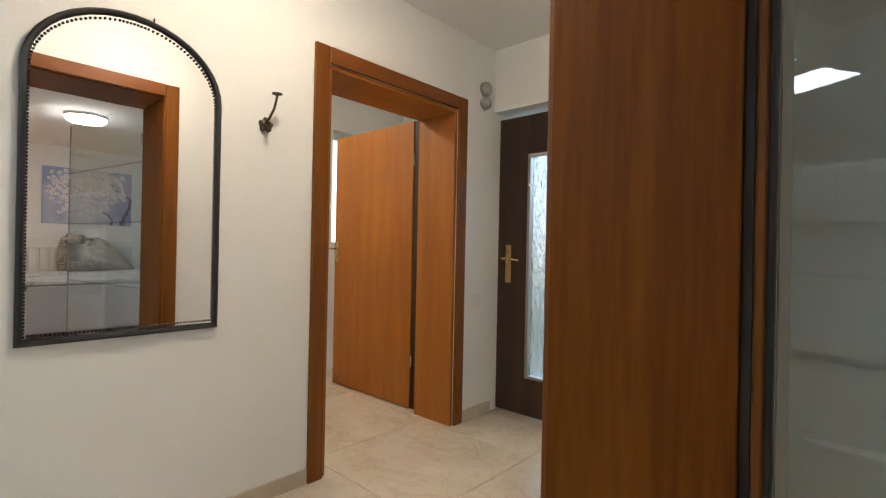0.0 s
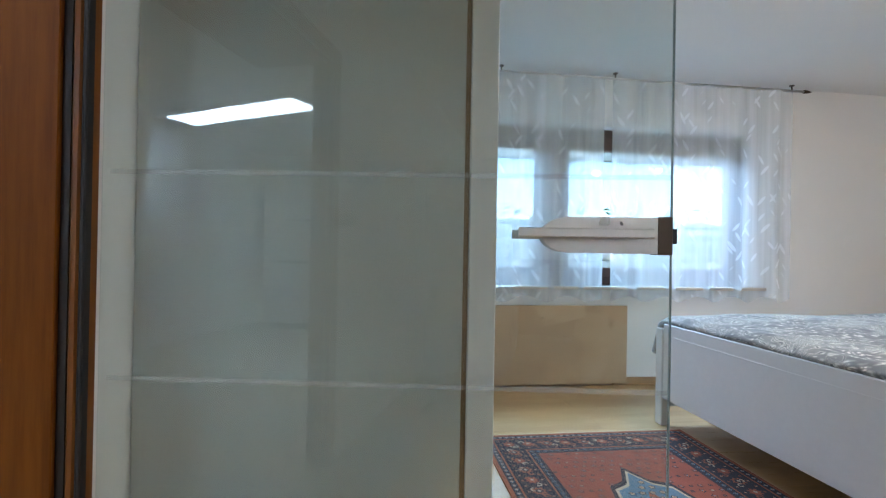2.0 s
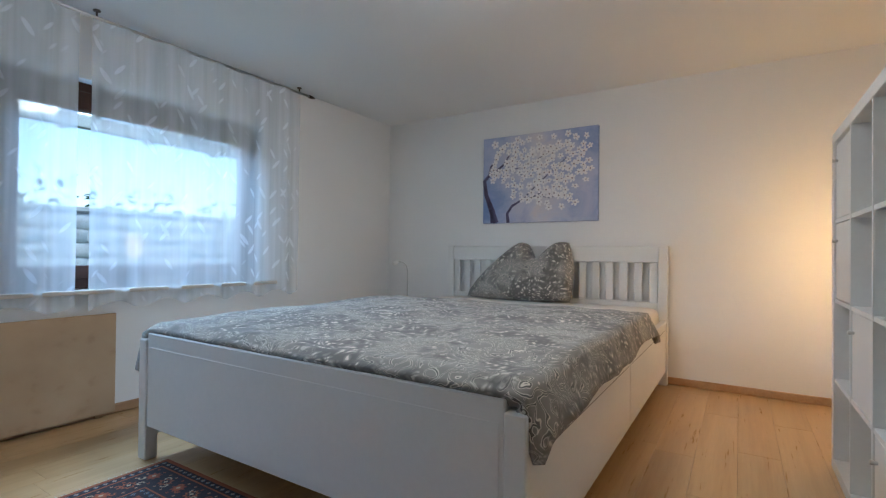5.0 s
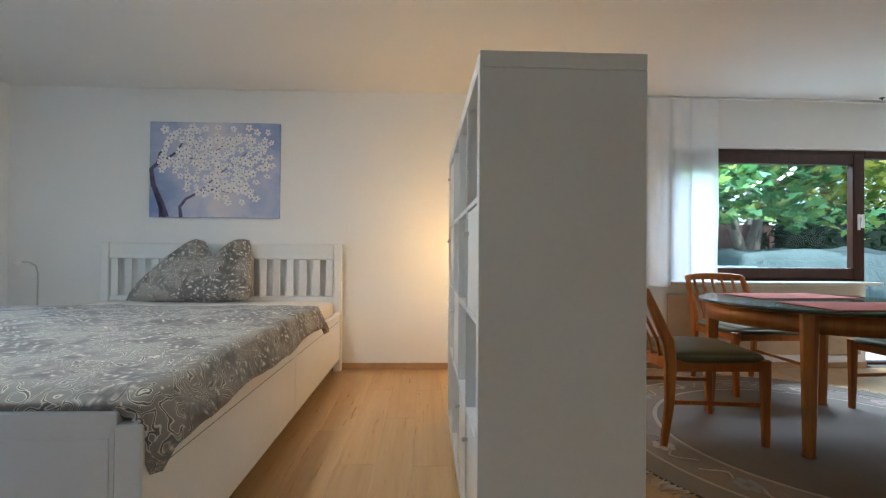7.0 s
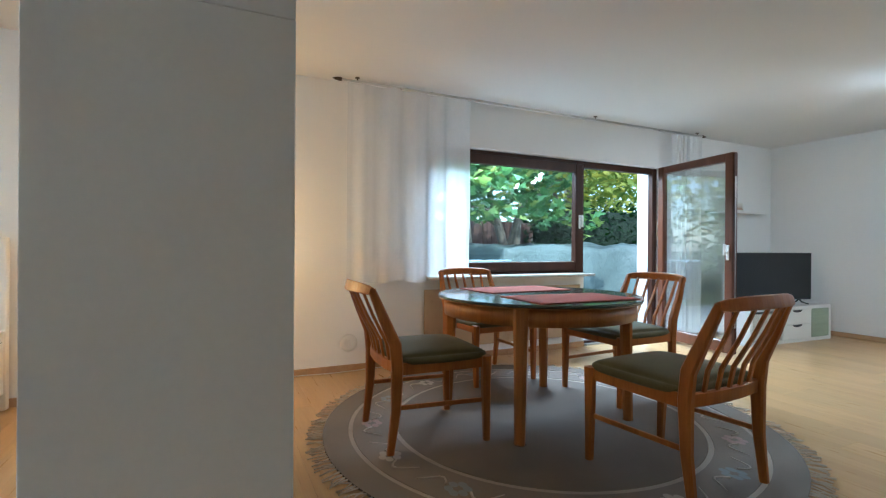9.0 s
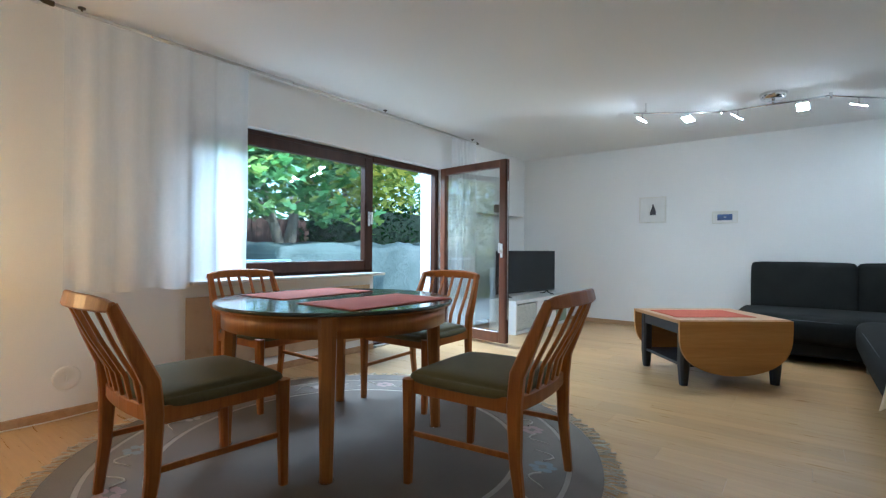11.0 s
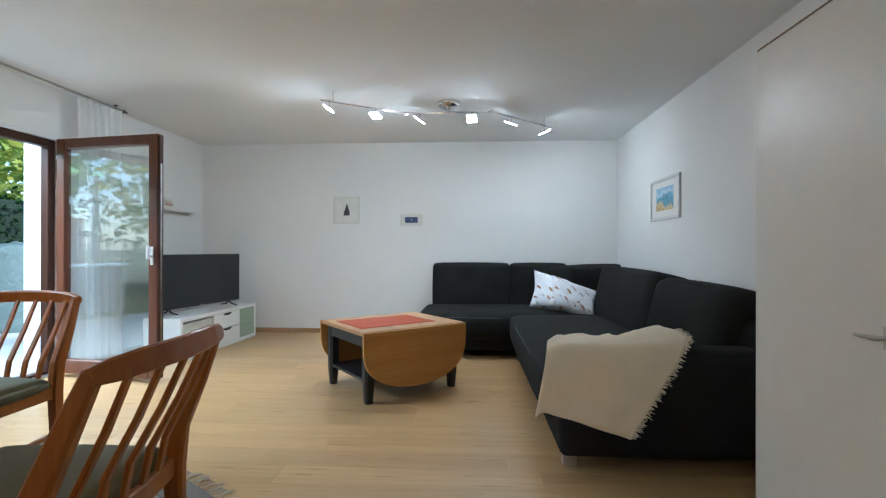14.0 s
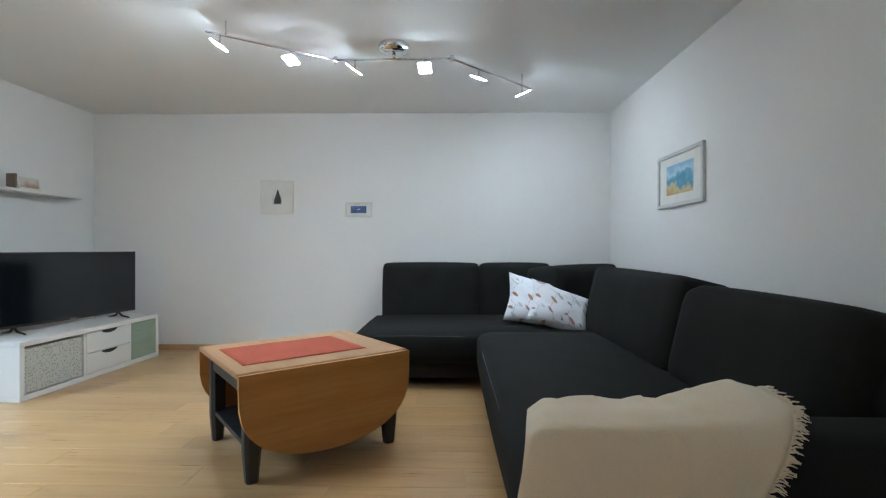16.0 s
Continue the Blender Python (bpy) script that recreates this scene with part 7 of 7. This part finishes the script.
def covered_pile(c, sx, sy, h, seed, label):
    bm = bmesh.new()

    def f(u, v):
        x, y = (u - 0.5) * 2, (v - 0.5) * 2
        k = max(abs(x), abs(y))
        edge = max(0.0, (k - 0.72) / 0.28)
        z = h * (1 - edge ** 1.3) if edge < 1 else 0
        r = 0.10 * noise.noise((x * 2.2, y * 3.0, seed)) + 0.07 * abs(noise.noise((x * 3.4 + y, y * 2.0 - x * 2, seed + 1))) + 0.035 * noise.noise((x * 6, y * 8, seed)) * (0.4 + edge)
        pull = 1 - 0.22 * edge
        crease = abs(math.sin(y * 7 + 2.5 * x + 3 * noise.noise((x * 1.5, y * 1.5, seed + 6))))
        r -= 0.06 * (1 - crease) ** 3 * (0.35 + edge)
        return Vector((c[0] + x * sx * pull + r * edge * 1.5 + 0.10 * edge * math.sin(y * 11 + 4 * noise.noise((y * 2, x, seed))), c[1] + y * sy * pull + 0.10 * edge * noise.noise((x * 5, y * 5, seed + 4)), -0.06 + max(z + r, 0.004)))
    sheet(bm, 44, 60, f)
    return solid("tarpaulin_cover", bm, TARP, label, "tarpaulin", smooth=True)


covered_pile((8.75, -6.6), 1.30, 2.3, 1.17, 3, "pale grey-blue tarpaulin draped over a garden pile")
covered_pile((8.55, -9.6), 1.25, 1.1, 1.22, 8, "pale grey-blue tarpaulin draped over a second pile")
bc = thing("garden_bench", pose(6.9, -4.0, -0.038), "folded garden lounger with pale blue frame", "garden lounger")
bm = bmesh.new()
tube(bm, [(0, 0.45, 0.93), (0, -0.45, 0.93)], 0.022, 10)
part("top_bar", bm, plain("pale_blue_frame", (0.35, 0.46, 0.52), 0.4), bc)
for y in (-0.42, 0.42):
    bm = bmesh.new()
    tube(bm, [(0, y, 0.92), (0.12, y, 0.0)], 0.016, 8)
    part("leg", bm, plain("grey_leg", (0.2, 0.24, 0.27), 0.5), bc)
bm = bmesh.new()
sheet(bm, 4, 12, lambda u, v: Vector((0.012 + u * 0.075 + 0.02 * math.sin(u * 3), -0.38 + 0.76 * v, 0.90 - 0.6 * u)), 0.004)
part("cloth", bm, plain("blue_cloth", (0.06, 0.08, 0.10), 0.9), bc)
tap = thing("garden_roller", pose(10.2, -5.6, -0.12), "pale upright concrete post in the garden", "post")
bm = bmesh.new()
tube(bm, [(0, 0, 0), (0.05, 0.03, 0.9), (0.0, 0.12, 1.75)], [0.14, 0.13, 0.11], 14)
part("shaft", bm, plain("pale_stone", (0.50, 0.45, 0.36), 0.9, var=0.2, scale=8), tap)

# street side of the bedroom window
per = thing("pergola", pose(2.2, 5.4, -0.12), "grey timber pergola outside the bedroom window", "pergola")
GREYW = timber("weathered_beam", (0.16, 0.14, 0.12), (0.22, 0.20, 0.17), (0.28, 0.26, 0.22), "x", 0.8)
part("beam", boxes((-3.0, 3.2, -0.05, 0.05, 2.32, 2.44), bev=0.004), GREYW, per)
for k in range(7):
    part("rafter", boxes((-2.6 + 0.85 * k, -2.54 + 0.85 * k, -1.5, 0.8, 2.441, 2.53), bev=0.004), GREYW, per)
for x in (-2.9, 3.0):
    part("post", boxes((x, x + 0.1, -0.05, 0.05, 0.0, 2.319), bev=0.004), GREYW, per)
hd2 = thing("hedge", pose(2.2, 9.5, -0.12), "hedge along the street side", "hedge")
me = leaf_crown([((dx, 0, 1.15), (1.0, 0.6, 1.15), 420, 0.17) for dx in (-5, -3.6, -2.2, -0.8, 0.6, 2.0, 3.4, 4.8)], 15, False)
me.materials.append(LAUREL)
o = new("foliage", me)
o.parent = hd2
o["kind"] = "stuff"

STONE = plain("pale_wall_stone", (0.42, 0.40, 0.37), 0.9, var=0.25, scale=5, fine=40, bump=0.5, dist=0.01)
sw = thing("garden_wall", pose(2.2, 8.3, -0.12), "pale rough stone garden wall on the street side", "garden wall")
part("core", boxes((-5.0, 5.0, 0.06, 0.3, 0, 1.72)), STONE, sw)
rnd = random.Random(17)
shapes = []
for k in range(6):
    bm = bmesh.new()
    cushion(bm, -0.23 - 0.02 * (k % 3), 0.23 + 0.02 * (k % 3), -0.08, 0.07, 0.004, 0.206, 0.035, 0.012, 4)
    for v in bm.verts:
        v.co += Vector((0.02, 0.02, 0.006)) * noise.noise(v.co * 9 + Vector((k, 0, 0)))
    me = bpy.data.meshes.new("stone")
    bm.to_mesh(me)
    bm.free()
    me.materials.append(STONE)
    shapes.append(me)
for row in range(8):
    for k in range(20):
        s = new("stone", shapes[rnd.randrange(6)])
        s.parent = sw
        s.location = (-4.85 + 0.5 * k + (0.25 if row % 2 else 0.0), 0.0, 0.21 * row)
part("coping", boxes((-5.05, 5.15, -0.1, 0.34, 1.721, 1.79), bev=0.01), STONE, sw)

# ---- floor pieces, last ----
def shared_piece(name, data, parent, loc):
    ob = new(name, data)
    ob.parent = parent
    ob.location = loc
    return ob


def floor_planks():
    floor = bpy.data.objects["floor"]
    pw, pl = 0.19, 1.285
    full = {}

    def mesh_for(length, width):
        key = (round(length, 3), round(width, 3))
        if key not in full:
            me = bpy.data.meshes.new("plank")
            bm = bmesh.new()
            box(bm, 0.0004, length - 0.0004, 0.0003, width - 0.0003, -0.0078, 0.0, 0.0008)
            for f in [f for f in bm.faces if f.normal.z < -0.9]:
                bm.faces.remove(f)
            bmesh.ops.recalc_face_normals(bm, faces=bm.faces)
            bm.to_mesh(me)
            bm.free()
            me.materials.append(LAMINATE)
            full[key] = me
        return full[key]
    rnd = random.Random(21)
    y, row = YS, 0
    while y < YN - 0.001:
        w = min(pw, YN - y)
        x = XW - rnd.uniform(0.1, 1.2)
        while x < XE:
            a, b = max(x, XW - 0.02), min(x + pl, XE)
            if b - a > 0.02:
                shared_piece("plank", mesh_for(b - a, w), floor, (a, y, 0))
            x += pl
        y += pw
        row += 1


def hall_tiles():
    a = Mat("cream_marble_tile", 0.18)
    vec = a.coords(jitter=True)
    n1 = a.noise(vec, 2.0, 6, 0.6, 1.0)
    n2 = a.noise(vec, 7.0, 5, 0.7, 2.0)
    a.color(a.mix(0.25, a.ramp(n1, [(0.3, (0.56, 0.47, 0.34)), (0.5, (0.66, 0.58, 0.45)), (0.7, (0.72, 0.65, 0.53))]), a.ramp(n2, [(0.42, (0.5, 0.4, 0.28)), (0.5, (0.70, 0.63, 0.52))])))
    me = bpy.data.meshes.new("tile")
    bm = bmesh.new()
    box(bm, 0.002, 0.767, 0.002, 0.787, -0.006, 0.0, 0.0012)
    bmesh.ops.recalc_face_normals(bm, faces=bm.faces)
    bm.to_mesh(me)
    bm.free()
    me.materials.append(a.m)
    for i in range(5):
        for j in range(9):
            shared_piece("tile", me, hall_floor, (-3.70 + i * 0.769 - 0.008, -3.64 + j * 0.789 + 0.22, 0))


floor_planks()
hall_tiles()
